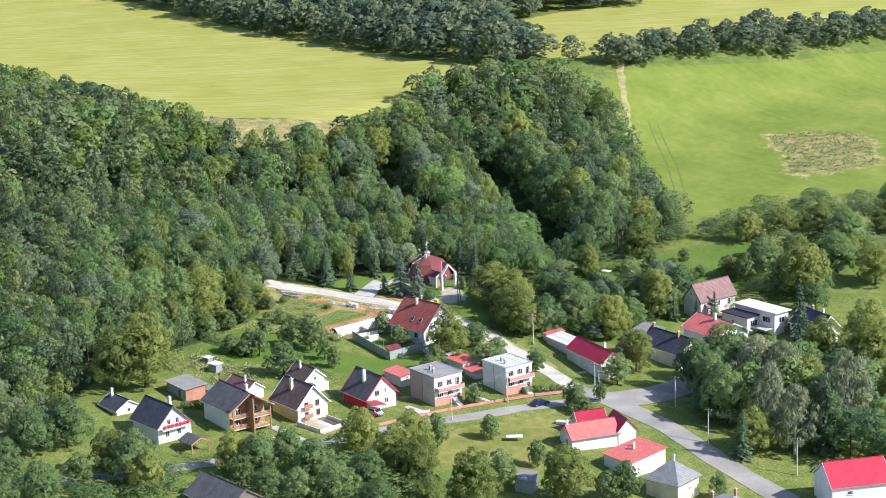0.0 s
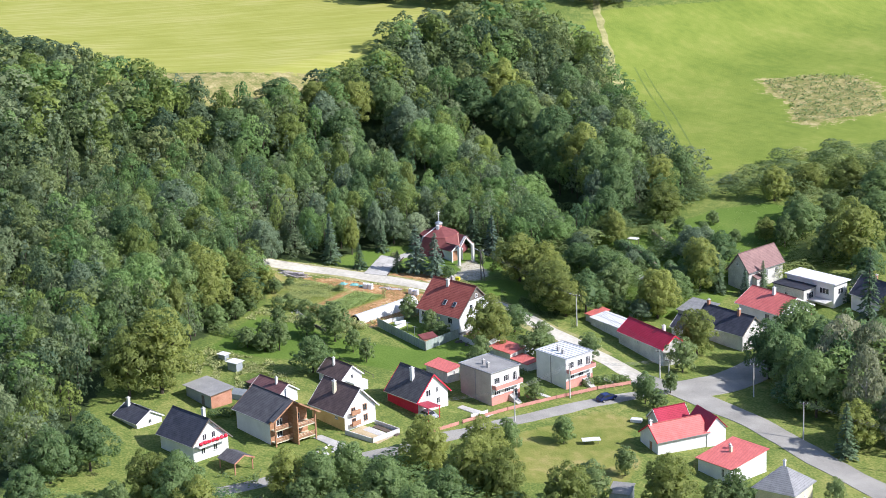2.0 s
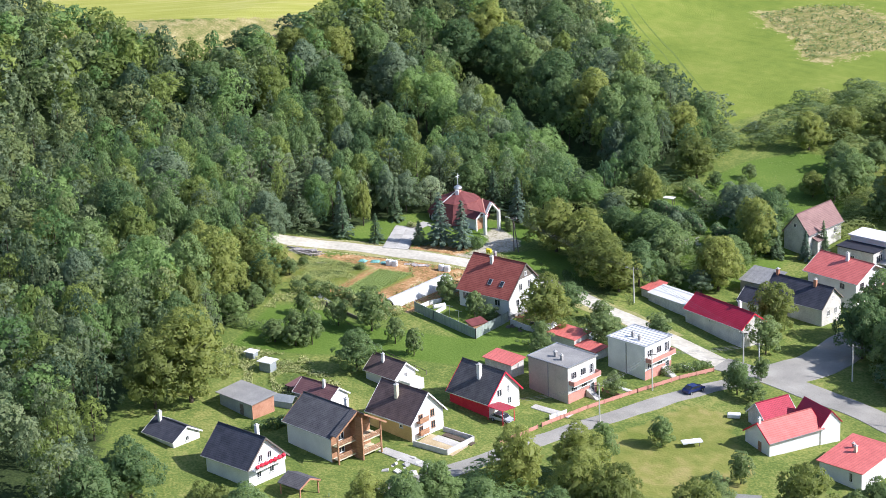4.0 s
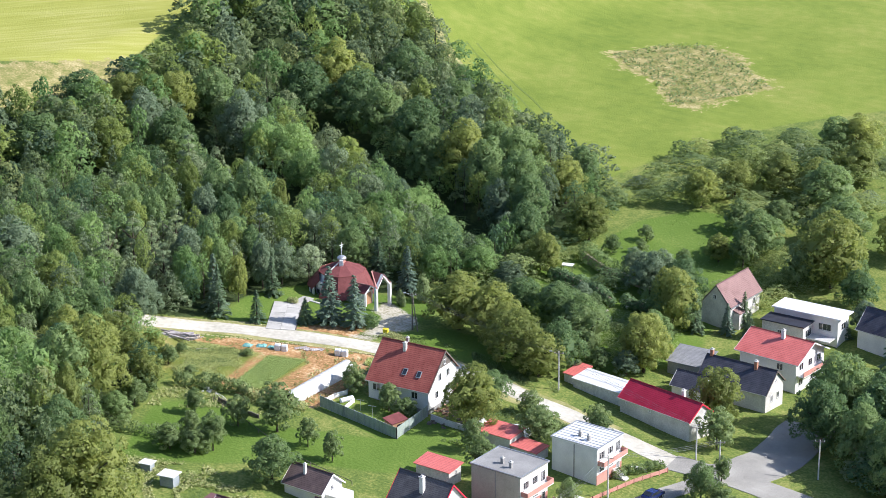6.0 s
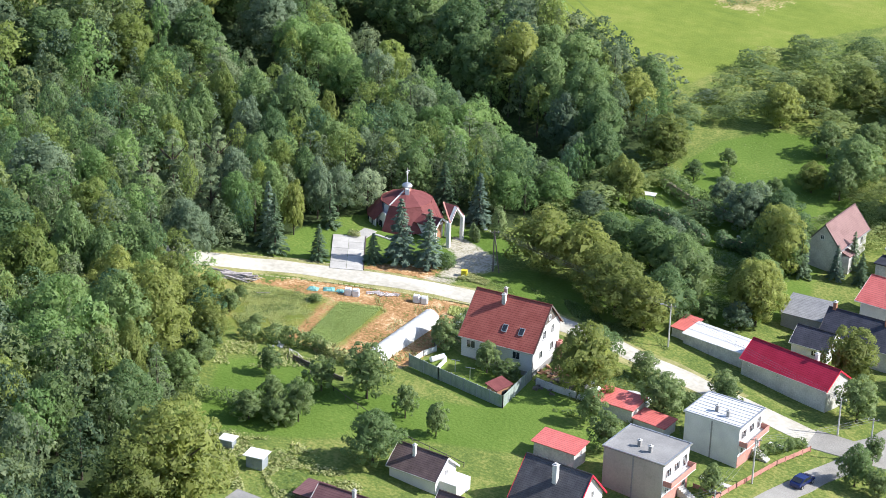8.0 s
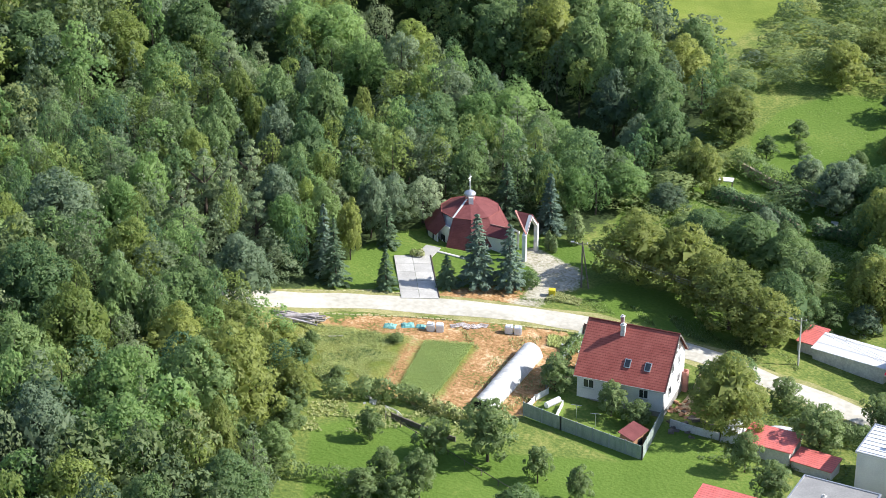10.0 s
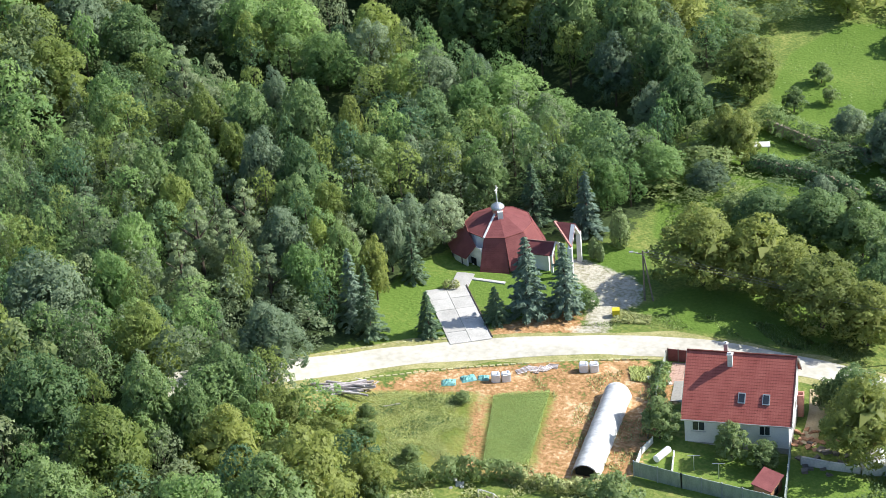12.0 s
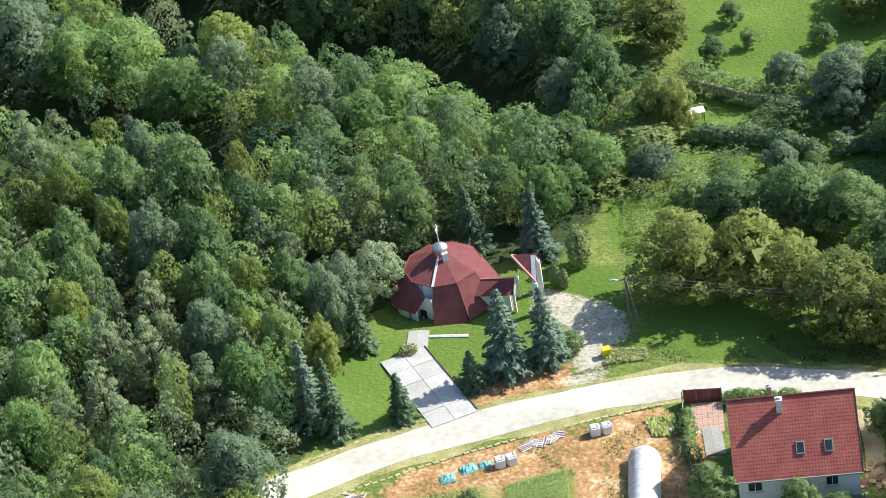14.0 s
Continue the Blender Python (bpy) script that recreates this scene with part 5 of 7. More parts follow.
def hipped(name, label, x, y, z, turn, length, width, eave, ridge, wall, roof, over=0.45, ridge_len=0.0, category="house"):
    t = thing(name, label, category, x, y, z, turn)
    h, w = length / 2, width / 2
    bm = bmesh.new()
    box(bm, -h, h, -w, w, -1.8, eave)
    part("wall", bm, M[wall], t)
    k, a, b, e = ridge_len / 2, h + over, w + over, eave - 0.05
    for pts in (((-k, 0, ridge), (k, 0, ridge), (a, -b, e), (-a, -b, e)), ((k, 0, ridge), (-k, 0, ridge), (-a, b, e), (a, b, e)), ((k, 0, ridge), (k, 0, ridge), (a, b, e), (a, -b, e)), ((-k, 0, ridge), (-k, 0, ridge), (-a, -b, e), (-a, b, e))):
        bm = bmesh.new()
        slab(bm, *pts)
        part("roof", bm, M[roof], t)
    bm = bmesh.new()
    for s in (-1, 1):
        beam(bm, (-a, s * (b + 0.05), e - 0.08), (a, s * (b + 0.05), e - 0.08), 0.12)
        beam(bm, (s * (a + 0.05), -b, e - 0.08), (s * (a + 0.05), b, e - 0.08), 0.12)
    part("gutter", bm, M["metal"], t)
    return t


def lean_to(name, label, x, y, z, turn, length, width, low, high, wall, roof, over=0.3, category="shed", front=None):
    """A shed with one slope that falls towards its own -y."""
    t = thing(name, label, category, x, y, z, turn)
    h, w = length / 2, width / 2
    bm = bmesh.new()
    extrude_profile(bm, [(-w, -1.4), (w, -1.4), (w, high - 0.1), (-w, low - 0.1)], -h, h)
    part("wall", bm, M[wall], t)
    if front:
        bm = bmesh.new()
        extrude_profile(bm, [(-w, -1.2), (w, -1.2), (w, high - 0.14), (-w, low - 0.14)], h, h + 0.03)
        part("end_wall", bm, M[front], t)
    s = (high - low) / width
    bm = bmesh.new()
    slab(bm, (-h - over, w + over, high + s * over), (h + over, w + over, high + s * over), (h + over, -w - over, low - s * over), (-h - over, -w - over, low - s * over), 0.12)
    part("roof", bm, M[roof], t)
    return t


def door(parent, side, at, u, w, h, mat="wood", z=0.0):
    ax, ay = SIDES[side]
    m = Matrix.Translation((ax * at if ax else u, ay * at if ay else u, z)) @ Matrix.Rotation(math.atan2(ay, ax) - math.pi / 2, 4, "Z")
    bm = bmesh.new()
    box(bm, -w / 2, w / 2, 0, 0.05, 0, h, m)
    d = part("door", bm, M[mat], parent)
    bm = bmesh.new()
    box(bm, w / 2 - 0.2, w / 2 - 0.1, 0.05, 0.1, h * 0.48, h * 0.52, m)
    part("handle", bm, M["metal"], d)


# the large house by the gravel road
house = gabled("house", "white house with a steep terracotta tiled roof", 6.25, 0, 0.4, 6, 11.8, 5.3, 3.9, 4.3, 9.5, "white", "tile_red", (0.35, 0.5), plinth="grey", trim="oldwood")
for u, w in ((-4.3, 1.5), (3.2, 1.3)):
    window(house, "front", 5.3, u, 2.7, w, 1.3)
for u, z, w, h in ((-2.6, 2.4, 1.1, 1.3), (1.2, 2.4, 1.1, 1.3), (-1.6, 5.2, 1.0, 1.4), (1.2, 5.2, 1.0, 1.4)):
    window(house, "right", 5.9, u, z, w, h)
bm = bmesh.new()
extrude_profile(bm, [(-2.6, 6.7), (2.6, 6.7), (0, 9.25)], 5.9, 5.97)
part("gable_boarding", bm, M["oldwood"], house, "dark weathered boarding in the gable")
window(house, "right", 5.97, 0.0, 7.5, 0.7, 0.8)
for u in (0.45, 3.2):
    bm = bmesh.new()
    m = Matrix.Translation((u, -3.75, 9.5 - 3.75 * 0.981 + 0.02)) @ Matrix.Rotation(math.atan(0.981), 4, "X")
    box(bm, -0.42, 0.42, -0.62, 0.62, 0, 0.10, m)
    sk = part("skylight", bm, M["greyblue"], house)
    bm = bmesh.new()
    box(bm, -0.32, 0.32, -0.5, 0.5, 0.09, 0.115, m)
    part("pane", bm, M["glass"], sk)
chimney(house, -1.2, -0.95, 7.6, 9.8, 0.55, "oldwhite")
chimney(house, -2.0, 1.2, 7.6, 9.85, 0.42, "grey")
bm = bmesh.new()
for x0, x1, y0, y1 in ((6.5, 6.62, 2.9, 3.85), (5.9, 6.5, 2.9, 3.02), (5.9, 6.5, 3.73, 3.85)):
    box(bm, x0, x1, y0, y1, -1.0, 2.4)
part("porch", bm, M["pink"], house, "salmon porch parapet")
bm = bmesh.new()
box(bm, 5.9, 6.5, 3.02, 3.73, 1.5, 1.7)
part("porch_floor", bm, M["concrete"], house)

# the red and white house in the street
h2 = gabled("house", "white gabled house with a red side wall and dark roof", 35.5, -35.3, -0.4, 0, 9.2, 3.9, 3.6, 2.9, 7.0, "red_paint", "tile_dark", (0.4, 0.55), gable="white", trim="red_paint")
for u, z, w, h in ((-1.3, 3.4, 1.2, 1.3), (1.1, 1.4, 0.9, 1.2), (-1.8, 1.3, 0.7, 0.9), (0.9, 3.6, 0.6, 1.1)):
    window(h2, "right", 4.63, u, z, w, h)
chimney(h2, 0.4, -1.6, 4.5, 7.6, 0.65)
bm = bmesh.new()
slab(bm, (4.8, -4.8, 2.3), (8.6, -4.8, 2.3), (8.6, -1.6, 2.0), (4.8, -1.6, 2.0), 0.1)
part("carport_roof", bm, M["tile_crimson"], h2, "red sheet canopy over the drive")
for px, py in ((5.0, -4.6), (8.4, -4.6), (8.4, -1.8)):
    bm = bmesh.new()
    beam(bm, (px, py, -0.6), (px, py, 2.1), 0.1)
    part("carport_post", bm, M["red_paint"], h2)

# the ochre-sided house
h4 = gabled("house", "white gabled house with an ochre side and brown roof", 33.0, -51.6, 0.2, 2, 9.6, 3.8, 3.8, 3.4, 7.3, "ochre", "tile_brown", (0.5, 0.6), gable="white", trim="white")
for u, z, w, h in ((-1.6, 3.2, 1.0, 1.2), (1.2, 3.2, 1.0, 1.3), (-1.6, 1.1, 1.0, 1.2), (1.3, 1.1, 1.0, 1.3)):
    window(h4, "right", 4.83, u, z, w, h, "wood")
for z in (0.6, 2.7):
    bm = bmesh.new()
    box(bm, 4.85, 5.7, -2.6, -0.5, z - 0.12, z)
    box(bm, 5.62, 5.7, -2.6, -0.5, z, z + 0.8)
    part("balcony", bm, M["wood"], h4)
window(h4, "front", 3.8, 2.5, 1.9, 0.8, 0.6)
chimney(h4, -0.4, -1.6, 4.5, 7.8, 0.6, "cream")

# the house with timber loggias
h2b = gabled("house", "white house with brown timber loggias and grey roof", 29.2, -65.3, 0.6, 0, 10.6, 4.5, 4.0, 4.6, 7.7, "white", "tile_dark", (0.5, 0.6), gable="wood", trim="wood")
for z, y0, y1, out in ((0.4, -4.3, -0.3, 6.7), (2.7, -4.3, -0.3, 6.7), (0.4, -0.3, 3.9, 8.1), (2.7, -0.3, 3.9, 8.1)):
    bm = bmesh.new()
    box(bm, 5.34, out, y0, y1, z - 0.16, z)
    part("balcony_floor", bm, M["cream"], h2b)
    bm = bmesh.new()
    for k in range(4):
        beam(bm, (out, y0, z + 0.22 * (k + 1)), (out, y1, z + 0.22 * (k + 1)), 0.05, 0.13)
    part("balcony_rail", bm, M["wood"], h2b)
for px, py, top in ((6.7, -4.3, 4.9), (6.7, -0.35, 7.0), (8.1, -0.25, 7.0), (8.1, 3.8, 5.2)):
    bm = bmesh.new()
    beam(bm, (px, py, -1.2), (px, py, top), 0.24)
    part("post", bm, M["wood"], h2b)
bm = bmesh.new()
box(bm, 5.34, 8.0, -0.36, -0.24, -0.8, 6.8)
part("partition", bm, M["wood"], h2b)
for y0, y1, out in ((-0.2, 4.6, 8.7), (-0.2, -5.0, 7.2)):
    bm = bmesh.new()
    zr = 7.75
    slab(bm, (5.75, y0, zr), (out, y0, zr), (out, y1, zr - abs(y1 - y0) * 0.62), (5.75, y1, zr - abs(y1 - y0) * 0.62), 0.12)
    part("loggia_roof", bm, M["tile_dark"], h2b)
    bm = bmesh.new()
    beam(bm, (out + 0.03, y0, zr - 0.1), (out + 0.03, y1, zr - 0.1 - abs(y1 - y0) * 0.62), 0.06, 0.28)
    part("bargeboard", bm, M["wood"], h2b)
for u, z in ((-2.4, 1.5), (1.6, 1.5), (-2.4, 3.7), (1.6, 3.7)):
    window(h2b, "right", 5.33, u, z, 1.3, 1.3, "white")
chimney(h2b, 3.2, 1.2, 5.0, 8.4, 0.55)

# the house with a flower balcony
h1 = gabled("house", "white gabled house with slate roof and flower balcony", 27.4, -82.0, 1.0, 4, 9.6, 3.7, 4.3, 3.7, 7.3, "white", "tile_navy", (0.5, 0.6), trim="oldwood")
for u, z, w, h in ((-1.5, 1.5, 1.0, 1.2), (1.3, 1.5, 1.0, 1.2), (-1.0, 4.0, 0.9, 1.2), (1.0, 4.0, 0.9, 1.2)):
    window(h1, "right", 4.8, u, z, w, h)
bm = bmesh.new()
box(bm, 4.8, 6.0, -3.2, 3.4, 2.6, 2.78)
part("balcony_floor", bm, M["white"], h1)
bm = bmesh.new()
box(bm, 5.92, 6.0, -3.2, 3.4, 2.78, 3.5)
part("balcony_rail", bm, M["oldwhite"], h1)
for k in range(7):
    bm = bmesh.new()
    bmesh.ops.create_icosphere(bm, subdivisions=2, radius=0.42, matrix=Matrix.Translation((6.05, -2.8 + 0.95 * k, 3.45)) @ Matrix.Diagonal((0.7, 1.1, 0.75, 1)))
    for v in bm.verts:
        v.co += Vector(rng.normal(0, 0.06, 3).tolist())
    part("flowers", bm, M["red_paint"], h1, "red geraniums on the balcony")
chimney(h1, 2.4, 1.0, 4.5, 8.3, 0.55)

small = gabled("house", "small white outbuilding with a blue-black roof", 9.0, -81.8, 1.4, 2, 7.2, 2.9, 2.7, 1.7, 3.4, "white", "tile_navy", (0.3, 0.4), category="outbuilding")
chimney(small, -2.2, -0.6, 2.0, 4.6, 0.5)
window(small, "right", 3.6, 0, 1.2, 0.8, 0.8)
barn5 = lean_to("shed", "grey shed with an orange brick end wall", 8.9, -65.7, 1.6, 0, 8.4, 4.8, 2.7, 3.0, "greyblue", "feltroof", 0.5, front="brick")
door(barn5, "front", 2.4, 1.5, 0.9, 1.9, "oldwood")
sb = gabled("house", "small brown-roofed outbuilding with white gable", 16.0, -55.2, 0.9, 4, 8.0, 2.3, 2.3, 2.3, 3.9, "grey", "tile_plum", (0.3, 0.35), gable="white", category="outbuilding")
chimney(sb, 1.4, -0.6, 2.6, 4.7, 0.4)
lean_to("shed", "low brown shed beside vegetable beds", 10.2, -54.5, 1.0, 4, 3.8, 3.4, 1.7, 2.0, "oldwood", "tile_plum", 0.25)
h5 = gabled("house", "small white house with a dark brown roof", 17.5, -40.2, 0.3, 0, 7.4, 2.5, 2.4, 2.6, 4.7, "white", "tile_brown", (0.3, 0.4), category="outbuilding")
chimney(h5, -0.8, -0.9, 3.0, 5.4, 0.4)
window(h5, "right", 3.7, 0.0, 2.4, 0.7, 0.9)
bm = bmesh.new()
box(bm, 3.7, 6.4, -1.6, 1.8, -0.8, 1.9)
part("annex", bm, M["white"], h5)
redshed = lean_to("shed", "small white shed with a bright red roof", 28.4, -22.9, -0.3, 0, 6.4, 3.2, 2.5, 2.9, "oldwhite", "tile_brightred", 0.35)
window(redshed, "right", 3.2, 0.2, 1.8, 0.5, 0.9)
lean_to("garage", "low garage with a bright red sheet roof", 27.6, -4.9, -0.6, 0, 6.4, 4.0, 1.9, 2.3, "oldwhite", "tile_brightred", 0.25, category="garage")
lean_to("garage", "lower garage with a red sheet roof", 33.9, -5.8, -0.9, -4, 5.2, 3.0, 1.3, 1.6, "oldwhite", "tile_brightred", 0.2, category="garage")


def cube_house(label, x, y, z, length, width, height, wall, roof, right_wall="white"):
    """A flat-roofed two-storey house with balconies towards the street (+x)."""
    t = thing("house", label, "house", x, y, z, 0)
    h, w = length / 2, width / 2
    bm = bmesh.new()
    box(bm, -h, h, -w, w, -1.8, height)
    part("wall", bm, M[wall], t)
    bm = bmesh.new()
    box(bm, h, h + 0.04, -w + 0.02, w - 0.02, 1.5, height - 0.05)
    part("street_wall", bm, M[right_wall], t)
    bm = bmesh.new()
    box(bm, h, h + 0.05, -w, w, -1.8, 1.5)
    part("plinth", bm, M["pink"], t, "salmon painted ground floor")
    bm = bmesh.new()
    box(bm, -h - 0.2, h + 0.3, -w - 0.2, w + 0.2, height, height + 0.14)
    rf = part("roof", bm, M[roof], t)
    for x0, x1, y0, y1 in ((-h - 0.2, h + 0.3, -w - 0.2, -w - 0.02), (-h - 0.2, h + 0.3, w + 0.02, w + 0.2), (-h - 0.2, -h - 0.02, -w - 0.02, w + 0.02), (h + 0.12, h + 0.3, -w - 0.02, w + 0.02)):
        bm = bmesh.new()
        box(bm, x0, x1, y0, y1, height + 0.14, height + 0.26)
        part("roof_edge", bm, M["metal"], rf)
    if roof == "whiteroof":
        for k in range(8):
            bm = bmesh.new()
            beam(bm, (-h, -w + 0.45 + k * (width - 0.9) / 7, height + 0.17), (h + 0.1, -w + 0.45 + k * (width - 0.9) / 7, height + 0.17), 0.06, 0.08)
            part("seam", bm, M["metal"], rf)
    for cx, cy in ((-0.6, -1.0), (1.4, -1.6)):
        chimney(t, cx, cy, height + 0.1, height + 1.0, 0.45, "grey")
    bm = bmesh.new()
    box(bm, h, h + 1.3, -w + 0.2, w - 0.2, 3.05, 3.2)
    part("balcony_floor", bm, M["white"], t)
    bm = bmesh.new()
    box(bm, h + 1.22, h + 1.3, -w + 0.2, w - 0.2, 3.2, 4.0)
    box(bm, h, h + 1.22, -w + 0.2, -w + 0.28, 3.2, 4.0)
    box(bm, h, h + 1.22, w - 0.28, w - 0.2, 3.2, 4.0)
    part("balcony_rail", bm, M["pink"], t)
    for u, zz, ww, hh in ((-2.2, 4.6, 1.5, 1.3), (0.2, 4.6, 1.5, 1.3), (2.4, 4.5, 1.2, 1.8), (-2.2, 2.3, 1.5, 1.2), (0.4, 2.3, 1.5, 1.2), (2.5, 0.9, 1.0, 1.9)):
        window(t, "right", h + 0.05, u, zz, ww, hh, bars=2)
    bm = bmesh.new()
    box(bm, -0.1, 0.1, -w - 0.06, -w, -0.5, height)
    part("downpipe", bm, M["grey"], t)
    bm = bmesh.new()
    for k in range(8):
        box(bm, h + 0.3 * k + 0.1, h + 0.3 * k + 0.4, 0.8, 2.0, -1.2, 1.0 - 0.18 * k)
    part("steps", bm, M["concrete"], t)
    return t


cube_house("grey flat-roofed cube house with salmon balconies", 41.0, -21.6, -1.1, 9.0, 7.4, 6.3, "beige", "feltroof")
cube_house("white flat-roofed cube house with salmon balconies", 43.8, -4.2, -1.8, 8.4, 7.3, 6.0, "white", "whiteroof")

# the long barn by the gravel road and the white-roofed shed joined to it
barn = gabled("barn", "long white barn with a crimson sheet roof", 42.7, 22.0, -2.6, -9.3, 15.2, 3.0, 2.8, 3.1, 5.3, "oldwhite", "tile_crimson", (0.25, 0.35), category="barn", trim="red_paint")
chimney(barn, 3.2, 0.7, 3.6, 6.1, 0.55)
window(barn, "right", 7.6, -0.6, 1.6, 0.9, 1.0)
window(barn, "front", 3.0, -1.0, 2.2, 0.5, 0.5)
window(barn, "front", 3.0, -6.2, 2.2, 0.4, 0.4)
lean_to("shed", "long low shed with a white sheet roof", 28.6, 25.0, -1.9, -6, 10.6, 4.2, 1.9, 2.3, "oldwhite", "tile_white", 0.25)
lean_to("shed", "low shed end with faded orange roof sheets", 22.0, 26.6, -1.7, -6, 2.6, 4.4, 1.7, 2.2, "oldwhite", "tile_brightred", 0.2)

mh = gabled("house", "old white house with a mauve tiled roof", 27.0, 72.3, -2.5, 90, 11.6, 2.9, 3.2, 4.4, 7.9, "oldwhite", "tile_mauve", (0.35, 0.4), trim="oldwood")
for u in (-3.4, 0.2, 3.6):
    window(mh, "front", 2.9, u, 2.6, 1.0, 1.4)
window(mh, "left", 5.8, 0.4, 5.4, 0.7, 0.9)
bm = bmesh.new()
box(bm, -4.4, -2.4, -4.2, -2.9, -1.4, 2.4)
part("porch", bm, M["oldwhite"], mh)
bm = bmesh.new()
slab(bm, (-4.6, -2.9, 3.1), (-2.2, -2.9, 3.1), (-2.2, -4.5, 2.5), (-4.6, -4.5, 2.5))
part("porch_roof", bm, M["tile_mauve"], mh)

rp = gabled("house", "white two-storey house with an orange-red roof and balcony", 46.5, 56.0, -5.0, -3, 11.6, 4.8, 4.9, 5.7, 8.1, "white", "tile_brightred", (0.8, 0.7), trim="white")
for z in (3.0,):
    bm = bmesh.new()
    box(bm, 5.8, 7.3, -4.6, 4.6, z - 0.15, z)
    part("balcony_floor", bm, M["white"], rp)
    bm = bmesh.new()
    box(bm, 7.2, 7.3, -4.6, 4.6, z, z + 0.9)
    part("balcony_rail", bm, M["pink"], rp)
for u, z in ((-3, 4.3), (0, 4.3), (3, 4.3), (-3, 1.4), (1, 1.4)):
    window(rp, "right", 5.8, u, z, 1.4, 1.4)
window(rp, "front", 4.8, 2.5, 4.0, 1.3, 1.3)
chimney(rp, 0.6, -0.7, 6.6, 9.2, 0.6)

wm = thing("house", "white flat-roofed modern house with a dark lower roof", "house", 43.0, 74.0, -4.2, 2)
for nm, bx, mt in (("wall", (-6.8, 6.2, -1.6, 3.2, -1.5, 5.5), "white"), ("roof", (-7.2, 6.9, -2.0, 3.6, 5.5, 5.75), "whiteroof"), ("wing_wall", (-7.2, 1.2, -5.8, -1.6, -1.5, 4.2), "oldwhite"), ("wing_roof", (-7.5, 1.5, -6.1, -1.6, 4.2, 4.4), "tile_navy"), ("terrace", (1.2, 5.8, -4.4, -1.6, 1.6, 1.85), "concrete")):
    bm = bmesh.new()
    box(bm, *bx)
    part(nm, bm, M[mt], wm)
window(wm, "front", 1.6, 3.6, 3.6, 2.6, 1.4, bars=2)
window(wm, "right", 6.2, 0.8, 3.6, 1.8, 1.4)
window(wm, "right", 1.2, -3.6, 2.6, 2.4, 1.5, bars=2)
window(wm, "front", 5.8, -3.6, 2.4, 0.9, 1.0)

dl = gabled("house", "long white cottage with a blue-black roof", 45.8, 42.5, -4.7, 0, 13.4, 3.5, 2.8, 3.6, 6.7, "oldwhite", "tile_navy", (0.3, 0.4), trim="oldwood")
chimney(dl, -6.0, 0.0, 5.5, 7.7, 0.55, "brick")
chimney(dl, 3.0, -0.4, 5.5, 7.6, 0.55, "brick")
for u in (-1.4, 0.9):
    window(dl, "right", 6.7, u, 1.9, 0.9, 1.2)
window(dl, "right", 6.7, 0, 4.8, 0.5, 0.6)
dl2 = gabled("house", "low white wing with a blue-black roof", 39.5, 36.8, -4.2, 0, 6.0, 2.4, 2.4, 2.7, 4.6, "white", "tile_navy", (0.3, 0.35), category="outbuilding")
window(dl2, "front", 2.4, 0.8, 1.5, 0.9, 1.0)
lean_to("shed", "grey-roofed old shed beside the cottage", 34.2, 45.2, -3.2, 4, 7.0, 5.2, 2.2, 3.4, "grey", "tile_grey", 0.3)

wh = gabled("house", "white cottage with a bright red roof", 79.6, -10.4, -4.2, 73, 10.6, 3.2, 3.4, 2.8, 5.0, "white", "tile_brightred", (0.25, 0.35), trim="red_paint")
chimney(wh, -5.0, 0.0, 4.0, 5.7, 0.45)
bm = bmesh.new()
v = [(5.0, -1.5), (9.0, -1.5), (9.0, 3.1), (7.0, 5.3), (5.0, 3.1)]
ends = [[bm.verts.new((px, py, pz)) for px, pz in v] for py in (-3.35, 3.4)]
bm.faces.new(ends[0])
bm.faces.new(ends[1][::-1])
for i in range(5):
    j = (i + 1) % 5
    bm.faces.new((ends[0][i], ends[1][i], ends[1][j], ends[0][j]))
part("cross_gable", bm, M["white"], wh)
for px in (4.7, 9.3):
    bm = bmesh.new()
    slab(bm, (7.0, -3.6, 5.5), (7.0, 3.7, 5.5), (px, 3.7, 2.97), (px, -3.6, 2.97))
    part("cross_roof", bm, M["tile_crimson"], wh)
door(wh, "left", 5.3, -0.6, 0.9, 1.9, "wood")
gabled("barn", "small barn with a maroon roof behind the cottage", 73.6, -5.6, -4.0, 73, 6.4, 2.2, 2.2, 2.6, 4.6, "oldwhite", "tile_crimson", (0.25, 0.3), category="barn")
r2 = lean_to("house", "white cottage with a low red roof", 94.4, -11.0, -5.3, 0, 8.0, 9.4, 3.2, 4.3, "white", "tile_brightred", 0.4, category="house")
chimney(r2, -0.5, 0.2, 3.5, 4.8, 0.45, "cream")
chimney(r2, -1.6, 1.2, 3.5, 4.6, 0.35, "pink")
window(r2, "front", 4.7, 2.0, 1.8, 0.7, 1.6)
gh = hipped("house", "cream bungalow with a grey hipped roof", 109.0, -13.9, -6.1, 14, 7.4, 7.4, 3.7, 7.0, "cream", "tile_grey", 0.45, 1.0)
chimney(gh, -0.4, 1.0, 5.5, 7.6, 0.4)
window(gh, "right", 3.7, 0.4, 1.9, 0.6, 0.6)
bh2 = hipped("house", "white bungalow with a grey hipped roof and brick chimneys", 126.4, -15.6, -6.6, 18, 8.8, 9.0, 3.2, 5.8, "white", "tile_grey", 0.5, 2.2)
chimney(bh2, -2.6, -1.4, 3.6, 6.2, 0.5, "brick")
chimney(bh2, 0.6, 1.8, 4.4, 6.4, 0.5, "brick")
gabled("house", "old low house with a rusty patched roof", 113.6, -31.6, -5.4, 38, 9.5, 3.0, 3.0, 2.4, 3.8, "oldwhite", "tile_mauve", (0.3, 0.4), category="house")
